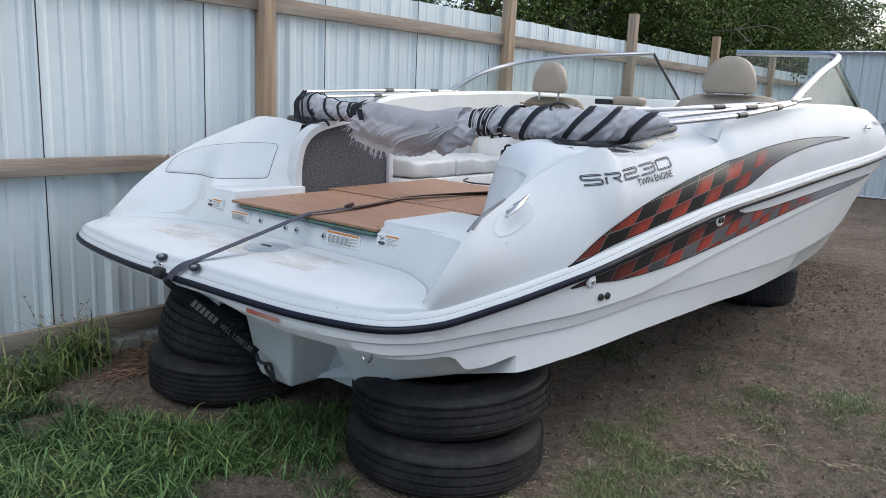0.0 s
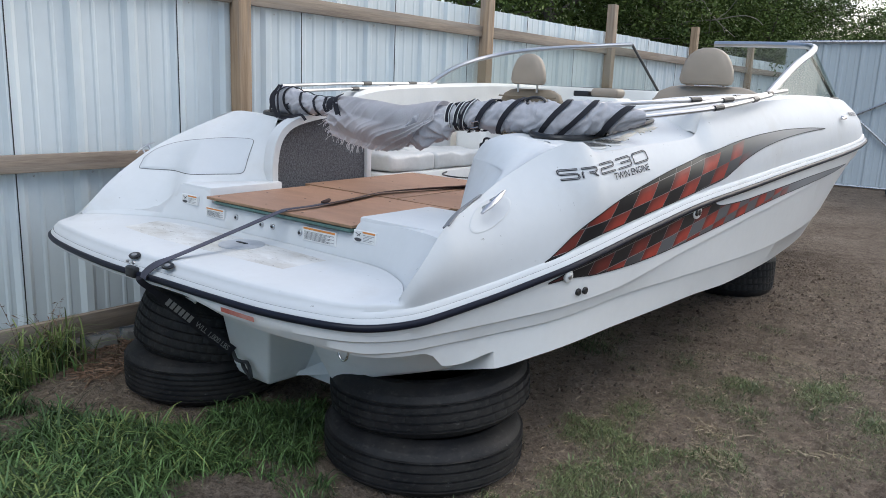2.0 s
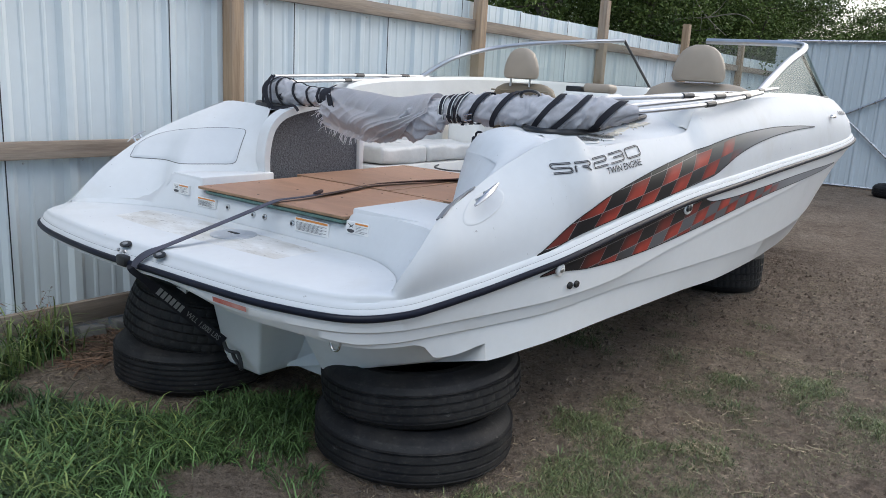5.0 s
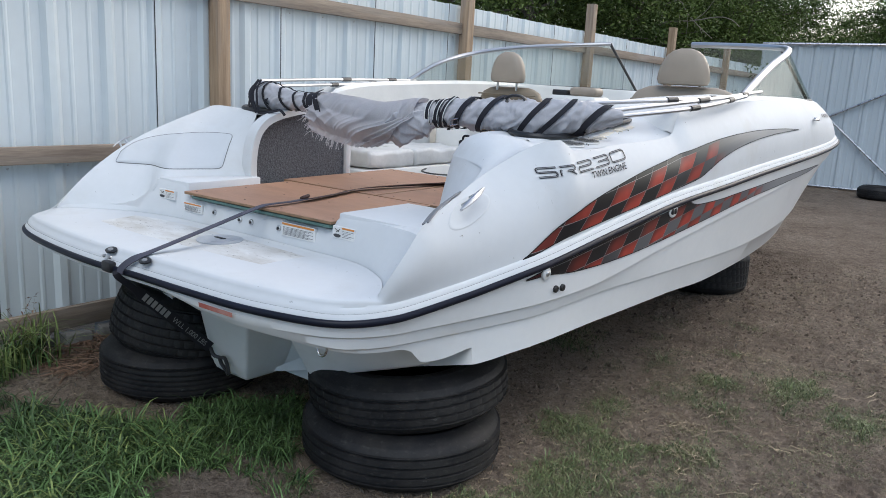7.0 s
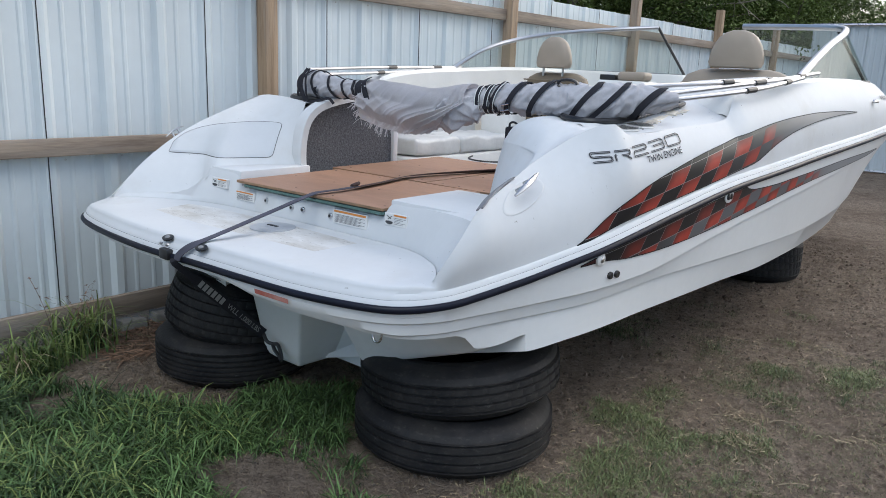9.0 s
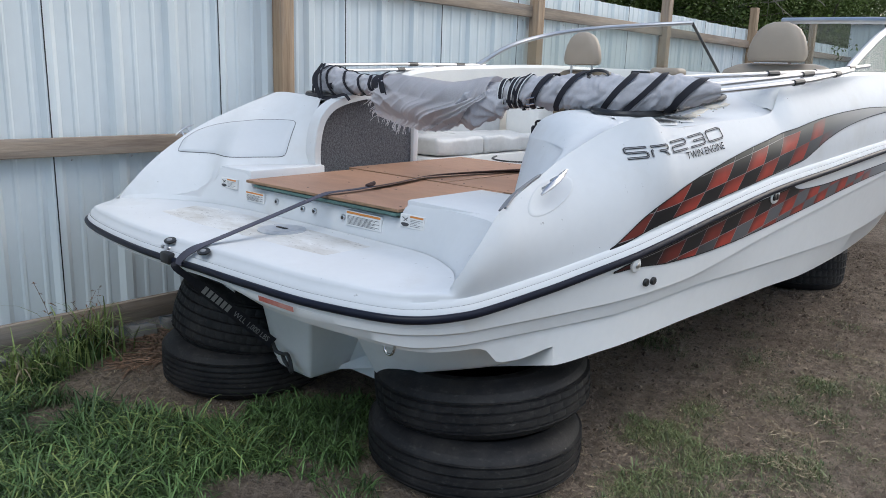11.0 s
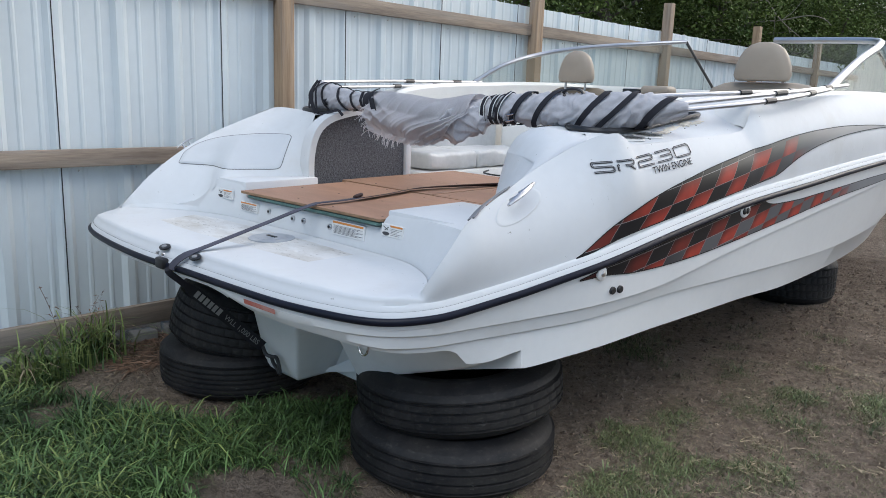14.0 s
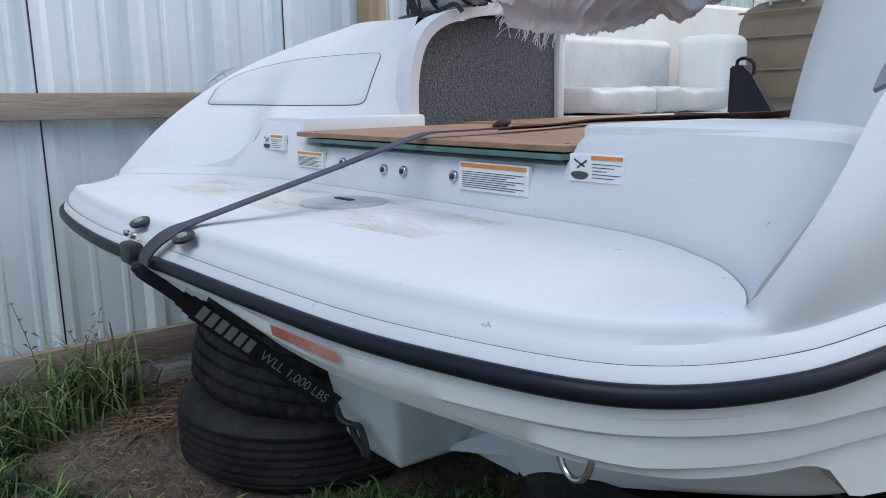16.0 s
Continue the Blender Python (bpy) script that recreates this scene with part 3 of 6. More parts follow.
def hull_column(x, y, nx, ny, port=False):
    z = ZR(y)
    inn = Vector((-nx, -ny, 0))
    b = Vector((x, y, z))

    def at(inset, zz):
        q = b + inn * inset
        return Vector((max(q.x, 0.0), q.y, zz))
    z1, z2, zc = Z1(y), Z2(y), ZC(y)
    s = 1 - min(max((y - .33) / .10, 0), 1)
    low = LIP(-x if port else x)
    zc += s * (max(zc, low) - zc)
    z2 += s * (max(z2, low + min(.014, (.699 - low) * .12)) - z2)
    z1 += s * (max(z1, low + min(.057, (.699 - low) * .28)) - z1)
    tuck = 1 - .55 * s * min(1, max(0, (low - .598) / .04))
    pts = [at(.006, z - .012), at(.010, z - .028), at(I1(y) * .6 * tuck, z1 + (z - z1) * .5), at((I1(y) - .003) * tuck, z1 + .004), at((I1(y) + .008) * tuck, z1 - .003), at((I2(y) - .002) * tuck, z2 + .004), at((I2(y) + .009) * tuck, z2 - .003), at(IC(y) * tuck, zc)]
    k = 1 if y > .68 else 0
    stern = at(.38, .605)
    side = Vector((0, min(y, 5.3), ZK(y)))
    pts.append(stern.lerp(side, k))
    return pts


hull_cols = [hull_column(x, y, *n) for (x, y), n in zip(half, NRM)]
cols = [[mir(p) for p in hull_column(x, y, *n, True)] for (x, y), n in reversed(list(zip(half_p[1:], NRM_P[1:])))] + hull_cols
bm = bmesh.new()
loft(bm, cols)
part("hull", bm, M_HULL, boat)

def spline(ctrl, m):
    """Smooth curve through control points, m steps a stretch."""
    P = [Vector(p) for p in ctrl]
    out = []
    for i in range(len(P) - 1):
        a, b = P[max(i - 1, 0)], P[min(i + 2, len(P) - 1)]
        p, q = P[i], P[i + 1]
        for k in range(m):
            t = k / m
            out.append(p * (1 + t * t * (2 * t - 3)) + (q - a) * (.5 * t * (1 - t) * (1 - t)) + q * (t * t * (3 - 2 * t)) - (b - p) * (.5 * t * t * (1 - t)))
    return out + [P[-1]]


# transom under the platform, sponsons and centre pod
SPON = [((.33, .74, .63), (.455, .74, .300)), ((.315, .60, .63), (.440, .60, .314)), ((.303, .46, .63), (.436, .553, .319)), ((.312, .440, .63), (.442, .545, .322)), ((.45, .425, .63), (.60, .545, .378)), ((.62, .42, .63), (.70, .548, .412)), ((.75, .42, .63), (.80, .552, .447)), ((.83, .421, .625), (.875, .559, .473)), ((.885, .430, .615), (.925, .570, .491)), ((.93, .445, .605), (.953, .583, .502)), ((.958, .475, .590), (.972, .598, .512)), ((.972, .52, .565), (.992, .620, .522)), ((.99, .60, .545), (1.02, .655, .540))]
for s in (1, -1):
    w = 1.0 if s > 0 else 1.08
    top = spline([(s * w * a[0], a[1], a[2]) for a, b in SPON], 4)
    low = spline([(s * w * b[0], b[1], b[2]) for a, b in SPON], 4)
    bm = bmesh.new()
    rows = [[p.lerp(q, v) for p, q in zip(top, low)] for v in (0, .2, .4, .6, .8, .94, 1)]
    rows[-1] = [p + Vector((0, .006, 0)) for p in rows[-1]]
    rows.append([Vector((q.x * (.98 if i > 8 else 1.02), max(q.y + .03, .62 if i > 8 else q.y), q.z + .002)) for i, q in enumerate(low)])
    rows.append([Vector((q.x * .97, max(q.y + .05, 1.0), q.z - .004)) for q in low])
    loft(bm, rows)
    part("sponson", bm, M_HULL, boat, sharp=50)
bm = bmesh.new()
rows = []
for z, x0, x1, y0 in ((.64, -.205, .215, .415), (.48, -.152, .158, .458), (.33, -.164, .100, .503), (.285, -.176, .080, .520), (.272, -.168, .074, .524), (.25, -.178, .064, .532), (.232, -.186, .054, .538), (.218, -.178, .046, .544), (.205, -.184, .040, .550), (.195, -.172, .036, .555), (.188, -.176, .032, .560), (.182, -.140, .028, .563), (.178, -.080, .024, .566)):
    c = .014 if z > .2 else .006
    rows.append([(x0 - .05, .74, z + .01), (x0 - .01, y0 + c * 1.6, z), (x0 - .002, y0 + c * .5, z), (x0 + c, y0, z), (x1 - c, y0, z), (x1 - c * .3, y0 + c * .3, z), (x1, y0 + c, z), (x1 + .035, .74, z + .012)])
loft(bm, rows, closed=True, cap=True)
part("keel_pod", bm, M_HULL, boat, sharp=50)
bm = bmesh.new()
box(bm, (-.50, .725, .19), (.47, .76, .66), .006)
part("inner_transom", bm, M_HULL, boat)
fitting_c = Vector((.108, .722, .225))
bm = bmesh.new()
tube(bm, [fitting_c, fitting_c + Vector((0, -.006, 0))], .006, 10)
part("drain_screw", bm, M_BLACK, boat, "dark drain screw")

# transom wall round the swim platform
TOPC = [(p.x, p.y) for p in path3([(.974, .455, 0), (.935, .53, 0), (.85, .595, 0), (.66, .630, 0), (.41, .634, 0), (0, .636, 0)], 40)]
TOPC_P = [(p.x, p.y) for p in path3([(1.045, .55, 0), (.95, .605, 0), (.70, .630, 0), (.41, .634, 0), (0, .636, 0)], 40)]
base = [(-x, y) for x, y in INNER_P] + [(x, y) for x, y in reversed(INNER[:-1])] + [(.936, .360)]
crown = [(-x, y) for x, y in TOPC_P] + [(x, y) for x, y in reversed(TOPC[:-1])] + [(1.0, .50)]
notch_z = smooth([(-2, .80), (-.95, .80), (-.71, .955), (-.50, .955), (-.455, .892), (.425, .892), (.475, .955), (2, .955)])
bm = bmesh.new()
rows = [[], [], [], [], [], [], []]
for (x, y), (x1, y1) in zip(base, crown):
    zt = notch_z(x1)
    y1 += .06 * min(1, max(0, (-.715 - x1) / .05))
    rows[0].append((x, y + .004, .765))
    rows[1].append((x, y + .002, .791))
    rows[2].append((x + (x1 - x) * .12, y + (y1 - y) * .12, .812))
    rows[3].append((x1, y1 - .002, zt - .030))
    rows[4].append((x1, y1 + .008, zt - .008))
    rows[5].append((x1, y1 + .034, zt))
    rows[6].append((max(min(x1, .97), -1.02), .90, zt))
loft(bm, rows)
part("transom_wall", bm, M_GEL, boat)
bm = bmesh.new()
box(bm, (.465, .64, .80), (1.01, 1.05, .957), .008)
part("step", bm, M_GEL, boat)
bm = bmesh.new()
box(bm, (-.70, .64, .80), (-.47, 1.05, .956), .008)
part("step", bm, M_GEL, boat)
bm = bmesh.new()
box(bm, (-.45, .67, .70), (.45, 1.0, .890), .008)
part("engine_bulkhead", bm, M_GEL, boat)

def patch(ctrl, mu, mv):
    """Smooth surface through a small net of control points."""
    rows = [spline(r, mu) for r in ctrl]
    cols = [spline(c, mv) for c in zip(*rows)]
    return [list(r) for r in zip(*cols)]


# starboard haunch: aft facet, rounded shoulder, inner wall
def on_top(y):
    return (XT(y), y, ZT(y))


STAR = [
    [(.998, .50, .95), (.93, .67, .95), (.84, .79, .95), (.74, .92, .95), (.63, 1.045, .95), (.600, 1.13, .95), (.595, 1.5, .95), (.60, 2.1, .95)],
    [on_top(.58), (.93, .77, 1.06), (.855, .855, 1.06), (.755, .965, 1.06), (.645, 1.065, 1.06), (.615, 1.14, 1.06), (.61, 1.5, 1.06), (.615, 2.1, 1.06)],
    [on_top(.72), (.94, .855, 1.143), (.885, .920, 1.150), (.78, .995, 1.158), (.662, 1.075, 1.160), (.635, 1.16, 1.162), (.63, 1.5, 1.165), (.635, 2.1, 1.17)],
    [on_top(.77), (.945, .875, 1.165), (.888, .930, 1.172), (.785, 1.003, 1.180), (.668, 1.080, 1.182), (.641, 1.163, 1.184), (.635, 1.5, 1.186), (.64, 2.1, 1.19)],
    [on_top(.87), (.965, .965, 1.206), (.90, 1.0, 1.230), (.81, 1.035, 1.236), (.70, 1.105, 1.240), (.675, 1.18, 1.242), (.668, 1.5, 1.245), (.67, 2.1, 1.25)],
    [on_top(.98), (1.0, 1.05, 1.244), (.92, 1.08, 1.264), (.84, 1.10, 1.274), (.77, 1.15, 1.275), (.75, 1.22, 1.276), (.745, 1.5, 1.282), (.74, 2.1, 1.308)],
    [on_top(1.07), (1.05, 1.12, 1.245), (.96, 1.14, 1.260), (.90, 1.17, 1.263), (.85, 1.21, 1.264), (.83, 1.27, 1.267), (.82, 1.5, 1.276), (.82, 2.1, 1.300)],
]
bm = bmesh.new()
loft(bm, patch(STAR, 6, 5))
part("haunch", bm, M_GEL, boat, sharp=60)
bm = bmesh.new()
TOPZ = smooth([(1.08, 1.260), (1.16, 1.264), (1.4, 1.275), (1.62, 1.301), (1.84, 1.328), (2.05, 1.345)])
rows = []
for y in (1.125, 1.16, 1.2, 1.35, 1.5, 1.7, 1.85, 1.95, 2.02, 2.08):
    xo, zo, zi = XT(y) - .002, min(ZT(y), 1.236 + (y - 1.13) * .05), TOPZ(min(y, 1.9))
    lift = max(0, (y - 1.90) / .16) ** 2 * .04
    xm = xo - .17
    rows.append([(xo, y, zo if y > 1.12 else ZT(y) - .03), (xo - .03, y, zo + .006 + lift), (xm + .02, y, zi - .012 + lift), (xm, y, zi + lift), (.90, y, zi + lift), (.82, y, zi - .004 + lift), (.78, y, zi - .05)])
loft(bm, rows)
part("haunch_top", bm, M_GEL, boat)

# foredeck coaming, both sides, and cockpit liner
for s in (1, -1):
    bm = bmesh.new()
    ysn = [(1.34 if s < 0 else 1.98) + 0.1 * i for i in range(47)]
    rows = []
    for y in ysn:
        x, z = (XT(y), ZT(y)) if s > 0 else (XT_P(y), ZT_P(y))
        w0 = .38 if s > 0 else .16
        w = w0 if y < 4.4 else min(.9, w0 + (y - 4.4) * 1.5)
        z = min(z, 1.29) if s > 0 and y < 2.0 else z
        w = min(w, x)
        rows.append([(s * (x - .002), y, z), (s * (x - .03), y, z + .012), (s * (x - w + .02), y, z + .012), (s * (x - w), y, z - .01), (s * (x - w), y, z - .35), (s * max(0, x - w - .02), y, .55)])
    loft(bm, rows)
    part("coaming", bm, M_LINER, boat)
bm = bmesh.new()
box(bm, (-.98, .9, .53), (.98, 4.2, .57))
part("cockpit_floor", bm, M_LINER, boat)

# port haunch with its locker panel
LOWER = path3([(-1.048, .332, .760), (-1.03, .36, .765), (-.97, .425, .770), (-.88, .495, .775), (-.80, .548, .785), (-.735, .590, .81), (-.70, .612, .90), (-.675, .66, .950), (-.62, .86, .950), (-.53, 1.03, .95)], 30)
UPPER = path3([(-1.046, .335, .80), (-1.052, .48, .935), (-1.055, .65, 1.05), (-1.055, .80, 1.125), (-1.055, 1.0, 1.20), (-1.05, 1.20, 1.268), (-.80, 1.20, 1.262), (-.60, 1.13, 1.252)], 30)


def port_face(u, v, off=0.0):
    i = u * 29
    k = min(int(i), 28)
    a = LOWER[k].lerp(LOWER[k + 1], i - k)
    b = UPPER[k].lerp(UPPER[k + 1], i - k)
    p = a.lerp(b, v) + Vector((0, -.02, .02)) * math.sin(math.pi * v) * u
    return p + Vector((.75, -.55, .35)).normalized() * off


bm = bmesh.new()
loft(bm, [[port_face(i / 60, k / 14) for i in range(61)] for k in range(15)])
part("haunch", bm, M_GEL, boat, sharp=60)
# top of the port haunch
bm = bmesh.new()
loft(bm, [[UPPER[k] for k in range(18, 30)], [UPPER[k] + Vector((0, .2, -.022)) for k in range(18, 30)], [UPPER[k] + Vector((0, .8, .0)) for k in range(18, 30)]])
part("haunch_top", bm, M_GEL, boat)


def face_v(u, z):
    """How far up the port face a height lies, at u along it."""
    lo, hi = 0.0, 1.0
    for _ in range(24):
        mid = (lo + hi) / 2
        if port_face(u, mid).z < z:
            lo = mid
        else:
            hi = mid
    return lo


PANEL_TOP = smooth([(0, 1.045), (.10, 1.083), (.25, 1.112), (.5, 1.132), (.75, 1.143), (1, 1.147)])


def locker_uv(a, b):
    """Place on the padded panel: a along it, b up it, corners rounded."""
    x, y = 2 * a - 1, 2 * b - 1
    q = (abs(x) ** 14 + abs(y) ** 14) ** (1 / 14) if (x or y) else 1
    m = max(abs(x), abs(y)) or 1
    a, b = (x * m / q + 1) / 2, (y * m / q + 1) / 2
    z0 = .990 - .006 * a
    u = (.267 + .591 * a) * (1 - b) + (.292 + .583 * a) * b
    return u, face_v(u, z0 + (PANEL_TOP(a) - z0) * b)


bm = bmesh.new()
NP, NQ = 40, 18
rows = []
for j in range(NQ + 1):
    row = []
    for i in range(NP + 1):
        e = min(i / NP * 3, (NP - i) / NP * 3, j / NQ, (NQ - j) / NQ) * 9
        row.append(port_face(*locker_uv(i / NP, j / NQ), .002 + .009 * min(1, e) ** .5 - .006 * max(0, min(1, (e - 1) / 3))))
    rows.append(row)
loft(bm, rows)
lk = part("locker_panel", bm, M_PADDED, boat, "white padded locker panel", sharp=60)
rim = [(i / 40, 0) for i in range(40)] + [(1, i / 18) for i in range(18)] + [(1 - i / 40, 1) for i in range(40)] + [(0, 1 - i / 18) for i in range(19)]
bm = bmesh.new()
tube(bm, [port_face(*locker_uv(a, b), .001) for a, b in rim], .0019, 6)
part("panel_seam", bm, M_SEAM, lk, "dark seam round the panel")

# carpeted side panel in its rounded frame
bm = bmesh.new()
arch = [(1.05, .90), (1.05, .96), (1.055, 1.06), (1.075, 1.14), (1.12, 1.195), (1.19, 1.225), (1.32, 1.25), (1.62, 1.268), (1.69, 1.268), (1.705, .90)]
poly_prism(bm, [(-.545, y, z) for y, z in arch], (-.03, 0, 0))
part("side_panel", bm, M_CARPET, boat, "dark grey carpeted side panel", shade=False)
bm = bmesh.new()
fr = path3([(-.53, 1.03, .90), (-.53, 1.03, 1.05), (-.53, 1.06, 1.16), (-.53, 1.12, 1.22), (-.53, 1.22, 1.255), (-.53, 1.42, 1.285), (-.53, 1.74, 1.298)], 30)
ribbon(bm, fr, .07, .034, (1, 0, 0))
box(bm, (-.575, 1.702, .90), (-.525, 1.735, 1.285), .008)
part("panel_frame", bm, M_GEL, boat)
bm = bmesh.new()
box(bm, (-1.0, 1.22, .6), (-.575, 1.80, 1.232), .02)
part("side_locker", bm, M_GEL, boat)

# ---- loose boards over the engine hatch ----
def board(label, x0, x1, y0, y1, z, tilt=0.0, turn=0.0):
    m = pose((x0 + x1) / 2, (y0 + y1) / 2, z, tilt, 0, turn)
    bm = bmesh.new()
    box(bm, (-(x1 - x0) / 2, -(y1 - y0) / 2, -.006), ((x1 - x0) / 2, (y1 - y0) / 2, .006), .0015, 1)
    for f in bm.faces:
        f.material_index = 0 if abs(f.normal.z) > .7 else 1
    o = finish(bm, "plywood_board", [M_PLY, M_PLYEDGE], shade=False)
    o.matrix_world = boat.matrix_world @ m
    w, d = (x1 - x0) / 2, (y1 - y0) / 2
    rnd = random.Random(int(x0 * 1000))
    for i in range(4):
        for k in range(3):
            bm = bmesh.new()
            c = Vector((-w + .05 + (2 * w - .10) * i / 3 + rnd.uniform(-.02, .02), -d + .05 + (2 * d - .10) * k / 2 + rnd.uniform(-.02, .02), .0062))
            bmesh.ops.create_cone(bm, cap_ends=True, segments=8, radius1=.0055, radius2=.0045, depth=.001, matrix=Matrix.Translation(c))
            part("screw", bm, M_BARK, o, "rusty screw head", shade=False)
    return tagged(o, label, "board", "boards on the hatch")


def world_of(p):
    return boat.matrix_world @ Vector(p)


board("reddish plywood board lying over the stern hatch", -.465, .44, .615, 1.235, .917, .3, .6)
board("reddish plywood board lying behind the front board", -.525, .10, 1.245, 2.1, .924, .3, .3)
board("narrow reddish plywood board beside the haunch", .11, .585, 1.25, 2.0, .921, .2, -.4)
bm = bmesh.new()
box(bm, (-.41, .613, .896), (.44, 1.2, .906), .001, 1)
gb = finish(bm, "green_board", M_GREENPLY, shade=False)
gb.matrix_world = boat.matrix_world.copy()
tagged(gb, "dark green board beneath the plywood", "board", "boards on the hatch")

# ---- windshield ----
ws = thing("windshield", boat.matrix_world.copy(), "framed smoked acrylic boat windshield with aluminium top rail", "windshield")
TOPS = {1: path3([(1.15, 3.2, 1.463), (1.13, 3.5, 1.555), (1.12, 3.9, 1.685), (1.11, 4.3, 1.79), (1.03, 4.56, 1.84), (.75, 4.72, 1.862), (.28, 4.78, 1.872)], 40),
        -1: path3([(1.10, 2.92, 1.465), (1.03, 3.17, 1.600), (.97, 3.55, 1.70), (.80, 3.87, 1.765), (.58, 4.2, 1.81), (.28, 4.47, 1.845)], 40)}
FEET = {1: path3([(1.15, 3.2, 1.460), (1.19, 3.6, 1.468), (1.22, 4.2, 1.48), (1.22, 4.65, 1.485), (1.14, 4.98, 1.49), (.75, 5.1, 1.49), (.28, 5.15, 1.485)], 40),
        -1: path3([(1.10, 2.92, 1.460), (1.12, 3.6, 1.468), (1.11, 4.2, 1.48), (1.07, 4.6, 1.485), (.98, 4.9, 1.49), (.72, 5.05, 1.49), (.28, 5.1, 1.485)], 40)}
for s in (1, -1):
    top = [Vector((s * p.x, p.y, p.z)) for p in TOPS[s]]
    foot = [Vector((s * p.x, p.y, p.z)) for p in FEET[s]]
    bm = bmesh.new()
    tube(bm, top, .023 if s > 0 else .016, 10)
    part("top_rail", bm, M_ALU, ws, "brushed aluminium top rail")
    bm = bmesh.new()
    tube(bm, foot, .010, 8)
    part("sill", bm, M_BLACK, ws)
    for k in ((26, 39) if s > 0 else (39,)):
        bm = bmesh.new()
        tube(bm, [top[k], foot[k]], .011, 8)
        part("upright", bm, M_BLACK, ws, "black upright")
    for a, b in ((0, 26), (26, 39)):
        bm = bmesh.new()
        o = Vector((.003 * s, -.002, 0))
        r1, r2 = top[a:b + 1], foot[a:b + 1]
        loft(bm, [[p + o for p in r1], [p + o for p in r2], [p - o for p in r2], [p - o for p in r1]], close_rows=True)
        g = part("pane", bm, M_GLASS, ws, "clear smoked pane")
        g.visible_shadow = False


# ---- seats ----
def cushion(bm, lo, hi, r=.05, m=None):
    box(bm, lo, hi, r, 4, m)


def captain_seat(x, y, z, turn, hw, hh, bw_, mb, bh=.475, gap=.03):
    st = thing("captain_seat", boat.matrix_world @ pose(x, y, z, 0, 0, turn), "beige vinyl captain chair with separate headrest", "boat seat", "captain seats")
    bm = bmesh.new()
    box(bm, (-.28, -.25, -.1), (.28, .25, .05), .05, 4)
    part("seat", bm, M_VINYL, st)
    bm = bmesh.new()
    rows = []
    for q, w_, d_ in ((0, .9, .8), (.05, 1.0, 1.0), (.55, 1.0, 1.0), (.80, .97, .98), (.92, .86, .9), (.98, .66, .7), (1.0, .5, .4)):
        rows.append([(bw_ * w_ * math.copysign(abs(math.cos(a)) ** .5, math.cos(a)), -.25 + .03 * q + .065 * d_ * math.copysign(abs(math.sin(a)) ** .7, math.sin(a)), bh * q) for a in [2 * math.pi * i / 36 for i in range(36)]])
    loft(bm, rows, closed=True, cap=True)
    part("backrest", bm, mb, st)
    for q in (.14, .30, .42):
        bm = bmesh.new()
        tube(bm, [(-bw_ * .9, -.30 + .02 * q, q), (0, -.318 + .02 * q, q), (bw_ * .9, -.30 + .02 * q, q)], .006, 6)
        part("piping", bm, mb, st)
    bm = bmesh.new()
    rows = []
    for q, w_, d_ in ((0, .80, .6), (.03, .93, .9), (.15, 1.0, 1.0), (.40, .955, 1.0), (.62, .85, .97), (.82, .68, .88), (.93, .48, .7), (1.0, .22, .35)):
        zz = bh + gap + hh * q
        rows.append([(hw * w_ * math.copysign(abs(math.cos(a)) ** .55, math.cos(a)), -.285 + .052 * d_ * math.copysign(abs(math.sin(a)) ** .8, math.sin(a)), zz) for a in [2 * math.pi * i / 32 for i in range(32)]])
    loft(bm, rows, closed=True, cap=True)
    part("headrest", bm, M_VINYL, st)
    for dx in (-.08, .08) if gap > .01 else ():
        bm = bmesh.new()
        tube(bm, [(dx, -.29, .45), (dx, -.29, .60)], .008, 8)
        part("post", bm, M_STEEL, st)
    bm = bmesh.new()
    tube(bm, [(0, 0, -.5), (0, 0, -.08)], .05, 12)
    part("pedestal", bm, M_ALU, st)
    return st


captain_seat(-.54, 3.65, .985, 0, .140, .215, .27, M_VINYLD)
captain_seat(.725, 3.70, 1.01, 0, .168, .225, .37, M_VINYL, .515, .004)

cn = thing("console", boat.matrix_world.copy(), "white helm console with beige pad and black hood", "console")
bm = bmesh.new()
box(bm, (-.20, 3.36, .57), (.16, 3.62, 1.425), .03, 3)
part("body", bm, M_LINER, cn)
bm = bmesh.new()
box(bm, (-.05, 3.38, 1.425), (.15, 3.52, 1.485), .025, 4)
part("pad", bm, M_VINYL, cn, "beige vinyl pad")
bm = bmesh.new()
box(bm, (-.19, 3.40, 1.425), (-.07, 3.50, 1.462), .008, 2)
part("hood", bm, M_BLACK, cn, "black instrument hood")

# port bench cushions
for y0, y1 in ((1.93, 2.36), (2.37, 2.93)):
    bm = bmesh.new()
    box(bm, (-1.0, y0, .935), (-.56, y1, 1.035), .022, 4)
    bmesh.ops.subdivide_edges(bm, edges=[e for e in bm.edges if e.calc_length() > .08], cuts=7, use_grid_fill=True)
    for v in bm.verts:
        v.co += Vector((noise.noise(v.co * 9) * .006, 0, noise.noise(v.co * 7 + Vector((3, 0, 0))) * .014 + noise.noise(v.co * 22) * .007))
    c = finish(bm, "seat_cushion", M_CUSH)
    c.matrix_world = boat.matrix_world.copy()
    tagged(c, "worn white vinyl bench cushion", "cushion", "bench cushions")
bm = bmesh.new()
box(bm, (-1.06, 1.88, .55), (-.55, 3.1, .93), .02)
part("bench_base", bm, M_LINER, boat)
bm = bmesh.new()
box(bm, (-1.14, 1.9, .9), (-.92, 3.0, 1.27), .04, 4)
part("bench_back", bm, M_CUSH, boat)
bm = bmesh.new()
